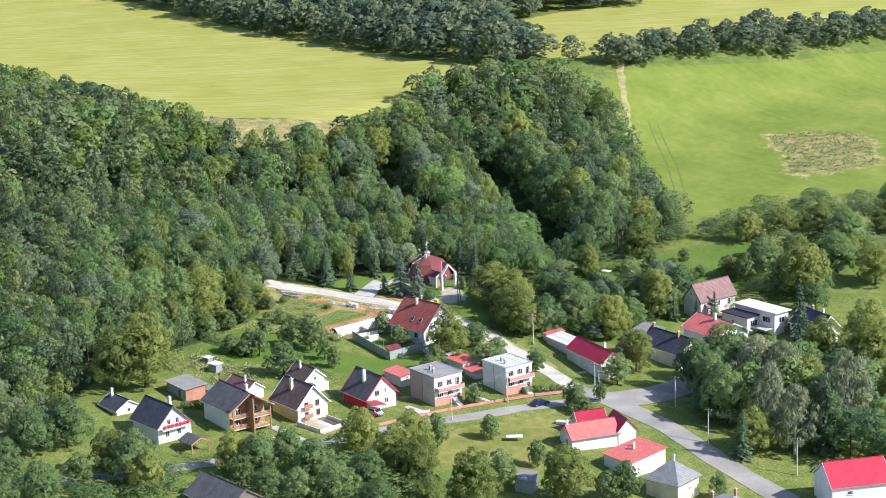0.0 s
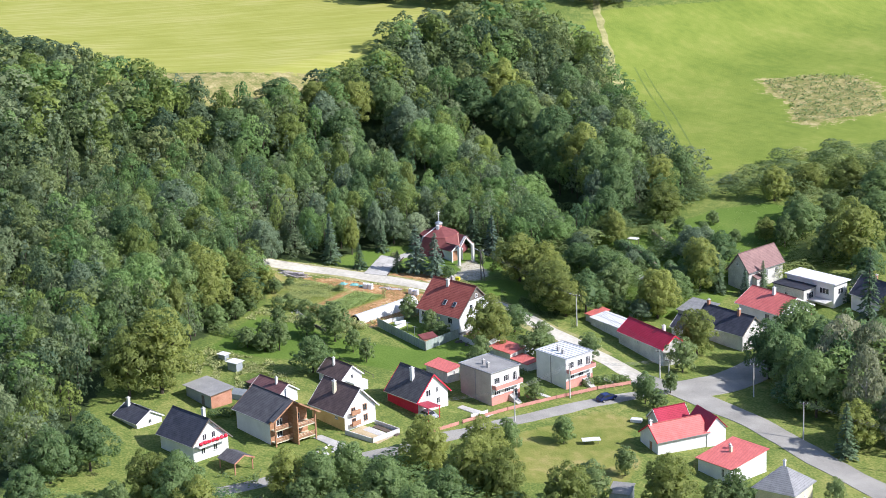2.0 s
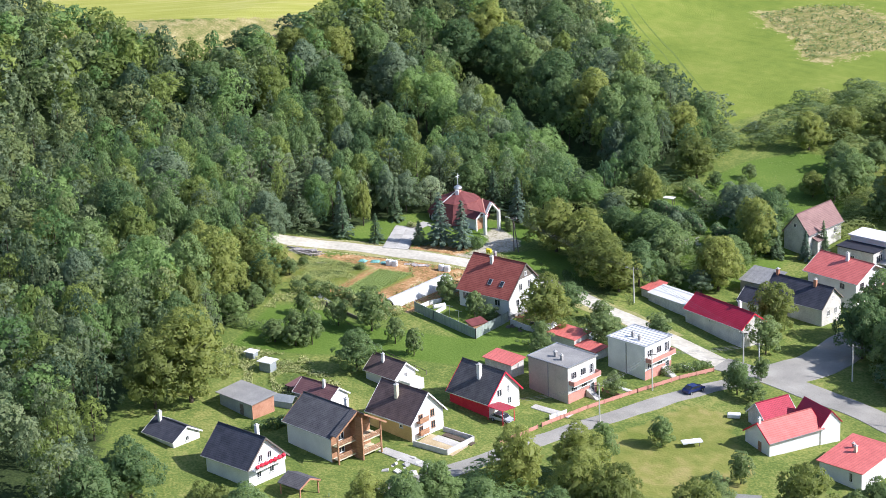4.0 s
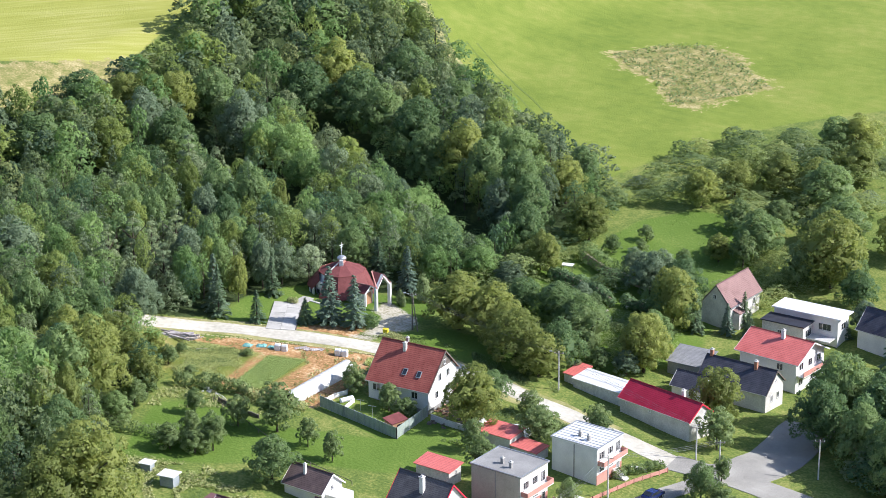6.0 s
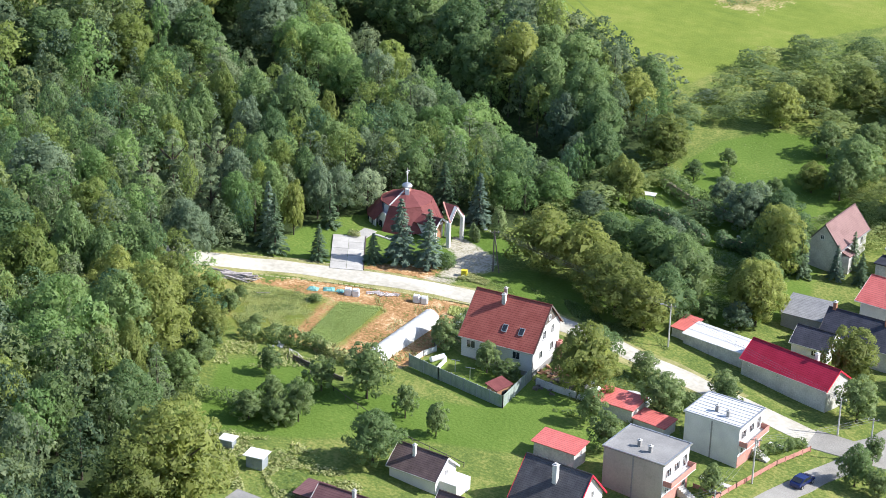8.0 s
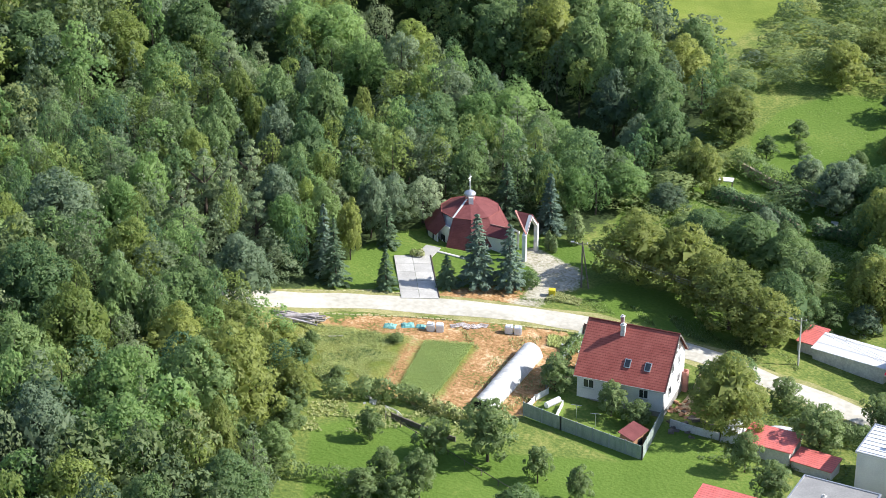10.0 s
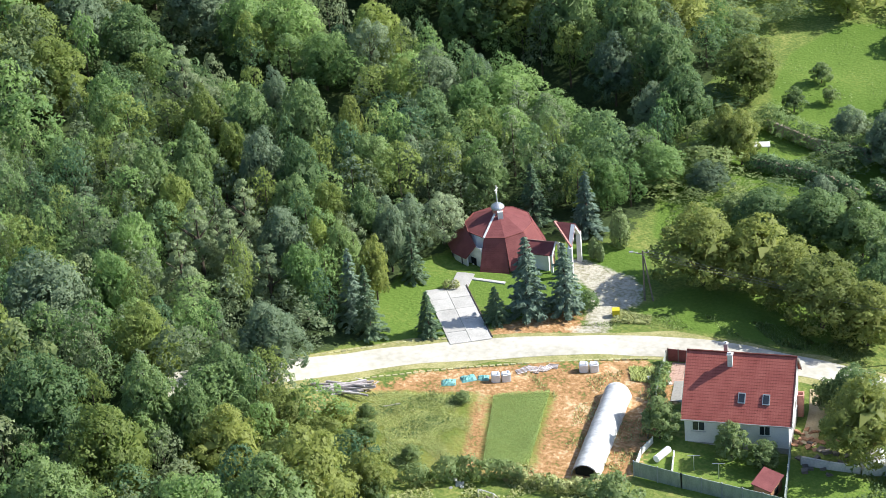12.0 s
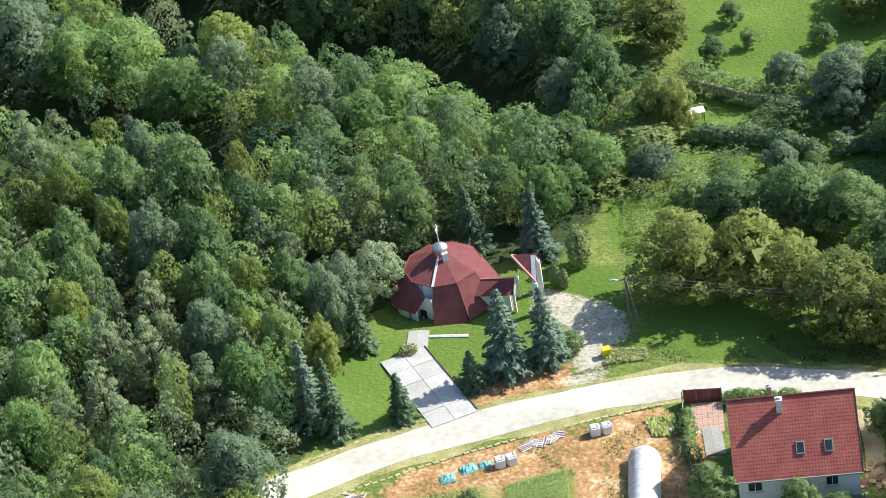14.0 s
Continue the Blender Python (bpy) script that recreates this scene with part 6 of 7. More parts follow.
gabled("house", "old low house with a terracotta roof", 106.5, -42.5, -5.0, 30, 7.0, 2.8, 2.8, 2.0, 3.6, "oldwhite", "tile_red", (0.3, 0.4), category="house")
gabled("barn", "dark timber barn with a dark grey roof", 66.5, -89.6, -1.2, 4, 13.8, 4.6, 4.4, 1.8, 4.8, "oldwood", "tile_dark", (0.3, 0.35), category="barn", trim="oldwood")
lean_to("shed", "small grey shed under a large tree", 91.8, -36.6, -4.3, 30, 3.6, 3.4, 2.6, 3.2, "greyblue", "feltroof", 0.2)
fr = gabled("house", "white barn with a bright red roof", 131.0, 13.0, -6.2, 66, 12.0, 4.6, 4.6, 3.4, 6.8, "white", "tile_scarlet", (0.3, 0.4), category="barn", trim="white")
window(fr, "front", 4.6, -2.4, 1.8, 1.2, 0.8, bars=2)
nv = gabled("house", "white cottage with a blue-black roof among trees", 58.0, 77.5, -3.2, -8, 11.0, 3.2, 3.0, 3.0, 6.2, "white", "tile_navy", (0.3, 0.4), category="house")
chimney(nv, -1.5, 0.4, 5.0, 7.0, 0.5, "brick")
chimney(nv, 2.5, 0.4, 5.0, 7.0, 0.5)


# ---- the chapel ----
chapel = thing("chapel", "round chapel with a faceted maroon roof and metal cupola", "chapel", -34.0, 30.0, 2.15, 0)


def ring(k, radius, z, n=10):
    a = 2 * math.pi * k / n - radians(96)
    return Vector((radius * math.cos(a), radius * math.sin(a), z))


def brow(k):
    return ring(k, 4.55, 4.25)


# ten upper panels round the cupola; the lower ones run on down to the ground, but for the one that is left open over the wall
for k in range(10):
    bm = bmesh.new()
    slab(bm, ring(k, 0.6, 6.0), ring(k + 1, 0.6, 6.0), brow(k + 1), brow(k), 0.12)
    part("roof_panel", bm, M["tile_maroon"], chapel)
    if k not in (8, 9):
        foot, low = (6.95, -0.6) if k == 0 else (6.6, 0.3)
        bm = bmesh.new()
        slab(bm, brow(k) * 0.995, brow(k + 1) * 0.995, ring(k + 0.98, foot, low), ring(k + 0.02, foot, low), 0.12)
        part("roof_panel", bm, M["tile_maroon"], chapel)
    for name, p, q, w in (("roof_rib", ring(k, 0.6, 6.05), brow(k), 0.26), ("eave_trim", brow(k), brow(k + 1), 0.05)):
        if k and name == "roof_rib":
            continue
        bm = bmesh.new()
        beam(bm, p + Vector((0, 0, 0.04)), q + Vector((0, 0, 0.04)), w, 0.08)
        part(name, bm, M["white" if name == "roof_rib" else "trim_red"], chapel)
bm = bmesh.new()
bmesh.ops.create_cone(bm, cap_ends=True, segments=10, radius1=5.5, radius2=4.2, depth=4.7, matrix=Matrix.Translation((0, 0, 1.85)) @ Matrix.Rotation(radians(-96), 4, "Z"))
part("wall", bm, M["white"], chapel)
bm = bmesh.new()
rod(bm, (0.1, -0.2, 5.4), (0.1, -0.2, 6.5), 0.72, 0.72, 16)
turret = part("turret", bm, M["pink"], chapel, "dark red collar under the cupola")
bm = bmesh.new()
bmesh.ops.create_uvsphere(bm, u_segments=20, v_segments=12, radius=0.92, matrix=Matrix.Translation((0.1, -0.2, 6.7)) @ Matrix.Diagonal((1, 1, 0.55, 1)))
for v in bm.verts:
    if v.co.z > 7.1:
        v.co.z += (v.co.z - 7.1) * 0.8
part("cupola", bm, M["metal"], turret, "silver metal onion cupola")
bm = bmesh.new()
rod(bm, (0.1, -0.2, 7.3), (0.1, -0.2, 9.9), 0.07, 0.05, 6)
beam(bm, (0.1, -0.75, 9.3), (0.1, 0.35, 9.3), 0.11)
beam(bm, (0.1, -0.5, 8.85), (0.1, 0.1, 8.95), 0.09)
part("cross", bm, M["white"], turret)
bm = bmesh.new()
box(bm, -0.22, 0.22, -0.35, 0.35, -0.6, 1.05, Matrix.Translation((0.78, -1.15, 5.5)) @ Matrix.Rotation(radians(-60), 4, "Z"))
part("vent_shaft", bm, M["white"], chapel, "white rendered vent on the roof")
# apse on the west side, lower, with its own roof and windows
EAVE = [Vector(v) for v in ((-6.8, 0.7, 1.5), (-6.7, -2.2, 1.5), (-5.1, -4.5, 1.5), (-2.8, -5.8, 1.5), (-1.5, -5.1, 3.2))]
for k in range(4):
    p, q = EAVE[k], EAVE[k + 1]
    top = brow(8) if k < 1 else brow(9)
    bm = bmesh.new()
    slab(bm, top, top, q, p, 0.12)
    part("apse_roof", bm, M["tile_maroon"], chapel)
    if k == 1:
        bm = bmesh.new()
        slab(bm, brow(8), brow(8), brow(9), p, 0.12)
        part("apse_roof", bm, M["tile_maroon"], chapel)
    if k == 3:
        continue
    p, q = (Vector((v.x * 0.93, v.y * 0.93, 0)) for v in (p, q))
    bm = bmesh.new()
    box(bm, 0, (q - p).length, -0.1, 0.1, -1.4, 1.75, Matrix.Translation(p) @ (q - p).to_track_quat("X", "Z").to_matrix().to_4x4())
    w = part("apse_wall", bm, M["white"], chapel)
    d = (q - p).normalized()
    o = Vector((d.y, -d.x, 0)) * 0.12
    bm = bmesh.new()
    beam(bm, p + (q - p) * 0.6 + o + Vector((0, 0, -0.2)), p + (q - p) * 0.6 + o + Vector((0, 0, 1.35)), 0.55, 0.06)
    part("window", bm, M["glass"], w)
bm = bmesh.new()
box(bm, -1.2, 1.2, -0.1, 0.1, -1.4, 3.0, Matrix.Translation((-1.75, -4.75, 0)) @ Matrix.Rotation(radians(-24), 4, "Z"))
side_wall = part("side_wall", bm, M["white"], chapel)
# doorway as a near-black box on the wall, its inner shade put into colour
bm = bmesh.new()
box(bm, -0.45, 0.45, -0.16, -0.1, -0.8, 1.3, Matrix.Translation((-1.95, -4.68, 0)) @ Matrix.Rotation(radians(-24), 4, "Z"))
part("side_doorway_shade", bm, M["dark"], side_wall)
# entrance porch on the east side
bm = bmesh.new()
box(bm, 4.2, 7.9, -3.3, -0.7, -1.0, 2.2)
part("porch", bm, M["white"], chapel)
for s in (-1, 1):
    bm = bmesh.new()
    slab(bm, (4.0, -2.0, 3.3), (8.5, -2.0, 3.3), (8.5, -2.0 + s * 1.7, 2.15), (4.0, -2.0 + s * 1.7, 2.15), 0.12)
    part("porch_roof", bm, M["tile_maroon"], chapel)
    bm = bmesh.new()
    beam(bm, (8.55, -2.0 + s * 1.75, 2.1), (8.55, -2.0, 3.3), 0.12, 0.32)
    part("porch_rafter", bm, M["white"], chapel)
    bm = bmesh.new()
    beam(bm, (8.4, -2.0 + s * 1.5, -1), (8.4, -2.0 + s * 1.5, 2.2), 0.3)
    part("porch_post", bm, M["white"], chapel)
bm = bmesh.new()
rod(bm, (4.0, -2.0, 3.33), (8.6, -2.0, 3.33), 0.08, None, 6)
part("porch_ridge", bm, M["pink"], chapel)
bm = bmesh.new()
box(bm, 7.9, 7.96, -2.9, -1.1, -0.6, 1.9)
part("door", bm, M["wood"], chapel)

arch = thing("gate_arch", "tall white gabled arch with a maroon canopy", "arch", -23.1, 28.7, 1.4, 3)
for y in (-2.3, 2.1):
    bm = bmesh.new()
    box(bm, -0.3, 0.3, y - 0.25, y + 0.25, -1.0, 4.4)
    part("pillar", bm, M["white"], arch)
    bm = bmesh.new()
    beam(bm, (0, y, 4.2), (0, -0.1, 6.6), 0.5, 0.45)
    part("rafter", bm, M["white"], arch)
    bm = bmesh.new()
    slab(bm, (0.3, -0.1, 6.85), (-2.6, -0.1, 6.9), (-2.5, -0.1 + (y + 0.1) * 0.06, 6.8), (0.3, y, 4.5), 0.12)
    part("canopy", bm, M["tile_maroon"], arch)
    bm = bmesh.new()
    beam(bm, (0.2, y, 4.5), (-2.5, -0.1, 6.85), 0.2, 0.3)
    part("canopy_edge", bm, M["pink"], arch)

drive = thing("drive", "pale concrete slab drive up to the chapel", "drive", -36.9, 17.4, None, 0, kind="structure")
base = drive.matrix_world.translation
d, e = Vector((7.6, -11.2, 0)).normalized(), Vector((11.2, 7.6, 0)).normalized()


def paving(along0, along1, across0, across1, joint=0.025, lift=0.12):
    bm = bmesh.new()
    top, low = [], []
    for u, v in ((along0 + joint, across0 + joint), (along1 - joint, across0 + joint), (along1 - joint, across1 - joint), (along0 + joint, across1 - joint)):
        p = d * u + e * v
        z = ground_z(base.x + p.x, base.y + p.y) - base.z
        top.append(bm.verts.new((p.x, p.y, z + lift)))
        low.append(bm.verts.new((p.x, p.y, z - 0.35)))
    bm.faces.new(top)
    for i in range(4):
        bm.faces.new((top[i], low[i], low[(i + 1) % 4], top[(i + 1) % 4]))
    part("concrete_slab", bm, M["slab"], drive)


for i in range(5):
    for j in range(2):
        paving(2.75 * i - 0.8, 2.75 * (i + 1) - 0.8, -2.7 + 2.7 * j, 2.7 * j, lift=0.12 + 0.012 * ((i + j) % 2))
for name, u0, u1, v in (("kerb", -0.8, 12.6, 2.78),):
    bm = bmesh.new()
    for i in range(12):
        ua, ub = u0 + (u1 - u0) * i / 12, u0 + (u1 - u0) * (i + 1) / 12 - 0.04
        p, q = d * ua + e * v, d * ub + e * v
        beam(bm, p + Vector((0, 0, ground_z(base.x + p.x, base.y + p.y) - base.z + 0.08)), q + Vector((0, 0, ground_z(base.x + q.x, base.y + q.y) - base.z + 0.08)), 0.14, 0.3)
    part(name, bm, M["earth"], drive, "dark low kerb of the drive")

# pale lattice blocks set along both edges of the gravel road
block = bmesh.new()
box(block, -0.3, 0.3, -0.14, 0.14, -0.1, 0.1)
bmesh.ops.bevel(block, geom=block.edges[:], offset=0.03, segments=1, affect="EDGES")
block = to_mesh("kerb_block", block, M["verge_block"])
for pts in ([(-47.5, -13.2), (-39, -5.6), (-29, 0.6), (-18, 5.9), (-8, 10.0)], [(-46.0, -3.2), (-41, 1.4), (-36.5, 4.6), (-33, 6.3)]):
    row = thing("road_edging", "row of pale concrete edging blocks in the verge", "edging", *pts[0], kind="structure")
    line = smooth_line(pts, 0.85)
    head = np.gradient(line, axis=0)
    for (px, py), (hx, hy) in zip(line, head):
        ob = new("kerb_block", block)
        ob.parent = row
        o = row.matrix_world.translation
        ob.matrix_local = pose(px - o.x, py - o.y, ground_z(px, py) - o.z + 0.0 + float(rng.uniform(-0.03, 0.04)), 0, 0, math.degrees(math.atan2(hy, hx)) + float(rng.normal(0, 6)))

# ---- allotment beside the road ----
tunnel = thing("polytunnel", "long white plastic polytunnel with an open end", "polytunnel", -8.4, -7.8, 1.3, 4.5)
bm = bmesh.new()
n, seg = 16, 40
grid = []
for j in range(seg + 1):
    y = -8.65 + 17.3 * j / seg
    sag = 1.0 - 0.012 * (j % 4 in (1, 2, 3)) + 0.006 * math.sin(j * 2.1)
    grid.append([bm.verts.new((1.7 * sag * math.cos(math.pi * i / n), y, 2.1 * sag * math.sin(math.pi * i / n) - 0.2)) for i in range(n + 1)])
for j in range(seg):
    for i in range(n):
        bm.faces.new((grid[j][i], grid[j][i + 1], grid[j + 1][i + 1], grid[j + 1][i]))
bm.faces.new(grid[-1])
for v in bm.verts:
    v.co.x, v.co.z = v.co.x * (1 + float(rng.normal(0, 0.012))), v.co.z * (1 + float(rng.normal(0, 0.012)))
film = part("cover", bm, M["film"], tunnel)
film.data.polygons.foreach_set("use_smooth", np.ones(len(film.data.polygons), bool))
for j in (0, 8, 16, 24, 32, 40):
    y = -8.65 + 17.3 * j / seg
    bm = bmesh.new()
    for i in range(n):
        a0, a1 = math.pi * i / n, math.pi * (i + 1) / n
        rod(bm, (1.62 * math.cos(a0), y, 2.02 * math.sin(a0) - 0.2), (1.62 * math.cos(a1), y, 2.02 * math.sin(a1) - 0.2), 0.03, None, 5)
    part("hoop", bm, M["metal"], tunnel)
# near-black sheet inside the open end, in place of the tunnel's inner shade
bm = bmesh.new()
box(bm, -1.1, 1.1, -8.4, -8.36, -0.3, 1.4)
part("mouth_shade", bm, M["dark"], tunnel)

for i, (x, y, turn) in enumerate(((-23.2, -0.5, 24), (-13.9, 5.0, 20))):
    for dx in (-0.62, 0.62):
        c, s = math.cos(radians(turn)), math.sin(radians(turn))
        bag = thing("bulk_bag", "white woven bulk bag on bare soil", "bag", x + dx * c, y + dx * s, None, turn + 7 * dx, "pairs of bulk bags")
        bm = bmesh.new()
        box(bm, -0.55, 0.55, -0.5, 0.5, -0.1, 1.15)
        bmesh.ops.bevel(bm, geom=bm.edges[:], offset=0.14, segments=2, affect="EDGES")
        part("body", bm, M["plastic_white"], bag)
        for sx in (-0.4, 0.4):
            bm = bmesh.new()
            beam(bm, (sx, -0.35, 1.15), (sx, 0, 1.32), 0.07)
            beam(bm, (sx, 0, 1.32), (sx, 0.35, 1.15), 0.07)
            part("loop", bm, M["plastic_white"], bag)

pile = thing("log_pile", "heap of long pale felled logs in weeds", "log pile", -40.2, -9.2, None, 18)
for k in range(26):
    bm = bmesh.new()
    ln, lvl = rng.uniform(3.4, 6.6), (0, 0, 1, 0, 1, 2, 0, 1, 1, 2, 1, 1, 2)[k % 13]
    c = Vector((rng.uniform(-0.8, 0.9), rng.uniform(-1.3, 1.3) * (1 - 0.3 * lvl), 0.16 + 0.3 * lvl))
    d = Vector((1, rng.uniform(-0.4, 0.4), rng.uniform(-0.06, 0.08))).normalized()
    rod(bm, c - d * ln / 2, c + d * ln / 2, 0.19, 0.13, 8)
    part("log", bm, M["log"], pile)
for k, (x, y, a, ln) in enumerate(((-38.5, -6.3, -15, 3.2), (-37.2, -7.2, 75, 2.6), (-40.8, -14.6, 6, 4.2), (-33.5, -10.0, 30, 2.0))):
    bm = bmesh.new()
    rod(bm, (-ln / 2, 0, 0.12), (ln / 2, 0, 0.2), 0.09, 0.07, 6)
    solid("pole_timber", bm, M["log"], "loose pale pole lying in the weeds", "timber", x, y, None, a, "loose poles")
for k, (x, y, a, w) in enumerate(((-29.0, -3.0, 20, 1.8), (-27.1, -1.4, 35, 1.9), (-25.4, -0.7, 15, 1.4))):
    bm = bmesh.new()
    bmesh.ops.create_grid(bm, x_segments=9, y_segments=7, size=1.0)
    for v in bm.verts:
        e = max(abs(v.co.x), abs(v.co.y))
        v.co = Vector((v.co.x * w / 2, v.co.y * w * 0.4, max(0.03, 0.32 * (1 - e**3) + rng.uniform(-0.22, 0.22) * (1 - e))))
    solid("tarpaulin", bm, M["teal"], "crumpled teal tarpaulin over a low heap", "tarpaulin", x, y, None, a, "teal tarpaulins")
for k in range(7):
    crate = thing("pallet", "pale wooden pallet lying on soil", "pallet", -21.6 + 0.55 * k, 2.4 + 0.32 * k + rng.uniform(-0.5, 0.5), None, float(rng.uniform(0, 90)), "pallets on the soil")
    for j in range(4):
        bm = bmesh.new()
        box(bm, -0.6, 0.6, -0.5 + 0.28 * j, -0.36 + 0.28 * j, 0.1, 0.13)
        part("slat", bm, M["log"], crate)
    bm = bmesh.new()
    for sx in (-0.55, 0, 0.55):
        box(bm, sx - 0.05, sx + 0.05, -0.5, 0.5, 0.0, 0.1)
    part("bearer", bm, M["oldwood"], crate)


# ---- garden of the large house ----
def panel_fence(name, label, pts, height, step, mat, post, category="fence", thick=0.07, gap=0.0, low=-0.4, postw=0.14):
    """Posts with boards between them along a line."""
    f = thing(name, label, category, *pts[0])
    o = f.matrix_world.translation
    for a, b in zip(pts[:-1], pts[1:]):
        n = max(1, round(math.dist(a, b) / step))
        for k in range(n + 1):
            x, y = a[0] + (b[0] - a[0]) * k / n, a[1] + (b[1] - a[1]) * k / n
            p = Vector((x, y, ground_z(x, y))) - o
            bm = bmesh.new()
            beam(bm, p + Vector((0, 0, low)), p + Vector((0, 0, height + 0.08)), postw)
            part("post", bm, M[post], f)
            if k < n:
                x2, y2 = a[0] + (b[0] - a[0]) * (k + 1) / n, a[1] + (b[1] - a[1]) * (k + 1) / n
                q = Vector((x2, y2, ground_z(x2, y2))) - o
                bm = bmesh.new()
                z0 = gap
                m = (p + q) / 2
                beam(bm, p + Vector((0, 0, (z0 + height) / 2)), q + Vector((0, 0, (z0 + height) / 2)), thick, height - z0)
                part("panel", bm, M[mat], f)
    return f


panel_fence("fence", "tall weathered grey-green board fence round a garden", [(-2.6, -14.4), (3, -15.0), (14.7, -15.9), (13.0, -5.4)], 1.95, 2.3, "fence_green", "greyblue")
panel_fence("fence", "low white painted fence round a small lawn", [(-2.7, -14.0), (-3.0, -10.2), (-2.4, -7.6)], 0.9, 1.3, "white", "white")
panel_fence("fence", "low white painted fence beside a garden", [(1.4, -13.2), (0.6, -9.4)], 0.8, 1.3, "white", "white")
panel_fence("gate", "dark red metal gate by the road", [(-5.6, 10.4), (-1.7, 10.9)], 1.7, 1.3, "tile_maroon", "oldwood", "gate")
panel_fence("fence", "green hedge-lined wire fence by the yard", [(-5.8, 10.4), (-5.2, 5.0), (-4.4, 0.5), (-3.2, -6.8)], 1.3, 2.2, "fence_green", "oldwood", thick=0.03)
terrace = thing("terrace", "pink paved yard beside the house", "terrace", -2.4, 7.4, None, 6)
flag = bmesh.new()
box(flag, 0, 0.52, 0, 0.59, 0.0, 0.13)
flag = to_mesh("paving_slab", flag, M["paving"])
for i in range(6):
    for j in range(8):
        ob = new("paving_slab", flag)
        ob.parent = terrace
        ob.matrix_local = pose(-2.2 + 0.55 * i, -2.0 + 0.62 * j, 0.01 * ((i * 3 + j) % 3))
ribbon("path", [(-2.6, 6.2), (-2.0, 3.0), (-1.6, 0.4)], 2.2, M["asphalt"], "grey drive down beside the house", "path", lift=0.08, ragged=0.1)
ribbon("path", [(12.9, 9.8), (13.9, 5.0), (14.2, 0.6), (14.0, -3.0)], 2.0, M["sand"], "sandy strip along the gable of the house", "path", lift=0.06, ragged=0.35)
panel_fence("fence", "low grey block wall behind the garages", [(14.4, -6.2), (17.6, -6.2), (21.0, -5.9)], 1.1, 1.7, "concrete", "grey", thick=0.24)
goal = thing("goal_frame", "small white-framed goal at the lawn's edge", "goal", -16.7, -23.9, None, -12)
for p, q in (((-1.0, 0, -0.1), (-1.0, 0, 1.0)), ((1.0, 0, -0.1), (1.0, 0, 1.0)), ((-1.0, 0, 1.0), (1.0, 0, 1.0)), ((-1.0, 0, 1.0), (-1.0, 0.8, 0.0)), ((1.0, 0, 1.0), (1.0, 0.8, 0.0))):
    bm = bmesh.new()
    rod(bm, p, q, 0.06, None, 6)
    part("bar", bm, M["white"], goal)
panel_fence("retaining_wall", "dark low wall between lawn and allotment", [(-16.4, -24.4), (-11.5, -25.0), (-6.8, -25.2)], 0.7, 1.7, "oldwood", "oldwood", "wall", thick=0.18)
kennel = thing("shed", "small wooden garden shed with a red roof", "shed", 12.2, -13.0, None, 80)
bm = bmesh.new()
box(bm, -1.5, 1.5, -1.0, 1.0, -0.2, 1.7)
part("wall", bm, M["wood"], kennel)
bm = bmesh.new()
slab(bm, (-1.8, 1.2, 2.2), (1.8, 1.2, 2.2), (1.8, -1.2, 1.7), (-1.8, -1.2, 1.7), 0.08)
part("roof", bm, M["tile_maroon"], kennel, "red sheet roof")
# the hatch is a near-black box; its darkness inside is only colour
bm = bmesh.new()
box(bm, -0.5, 0.5, -1.03, -1.0, 0.2, 1.2)
part("hatch", bm, M["dark"], kennel)
bm = bmesh.new()
rod(bm, (-1.2, 0, 0.45), (1.2, 0, 0.45), 0.42, 0.42, 12)
solid("water_tank", bm, M["plastic_white"], "white plastic barrel lying on grass", "barrel", -0.6, -9.9, None, 70)
for x, y in ((3.4, -11.2), (6.4, -11.8)):
    t = thing("clothes_post", "T-shaped metal clothes post on a lawn", "clothes post", x, y, None, 15, "clothes posts")
    bm = bmesh.new()
    rod(bm, (0, 0, -0.3), (0, 0, 2.0), 0.05, None, 6)
    part("upright", bm, M["metal"], t)
    bm = bmesh.new()
    rod(bm, (-0.7, 0, 1.95), (0.7, 0, 1.95), 0.04, None, 6)
    part("bar", bm, M["metal"], t)


def rubble(name, label, x, y, spread, count, mat, size=0.35, category="debris"):
    t = thing(name, label, category, x, y)
    o = t.matrix_world.translation
    r = np.random.default_rng(int(abs(x * 7 + y * 13)) + 1)
    for k in range(count):
        bm = bmesh.new()
        a, b = r.uniform(0.5, 1.4, 2) * size
        px, py = r.normal(0, spread, 2)
        box(bm, -a, a, -b, b, -0.05, r.uniform(0.1, 0.5) * size * 2, Matrix.Translation((px, py, ground_z(x + px, y + py) - o.z)) @ Matrix.Rotation(r.uniform(0, 3), 4, "Z") @ Matrix.Rotation(r.normal(0, 0.25), 4, "X"))
        part("piece", bm, M[mat], t)
    return t


rubble("woodpile", "scattered orange boards and firewood by a wall", 13.7, -1.6, 1.4, 34, "wood", 0.26, "woodpile")
rubble("rubble", "pale building scrap in a cluttered yard", 43.5, -62.2, 1.5, 18, "concrete", 0.4)
rubble("rubble", "dark boards and scrap along a yard edge", 16.5, -5.0, 1.6, 18, "oldwood", 0.4)
rubble("rubble", "heap of white scrap in tall weeds", -20.8, -22.2, 0.5, 10, "concrete", 0.26)
rubble("rubble", "pale stones and pots beside the polytunnel", -5.2, 6.2, 0.8, 14, "plastic_white", 0.28)
rubble("rubble", "white scrap and slabs in a back yard", 8.0, 55.2, 1.4, 14, "concrete", 0.4)
rubble("rubble", "white stacked crates on a terrace wall", 14.0, 65.4, 1.7, 18, "plastic_white", 0.45)

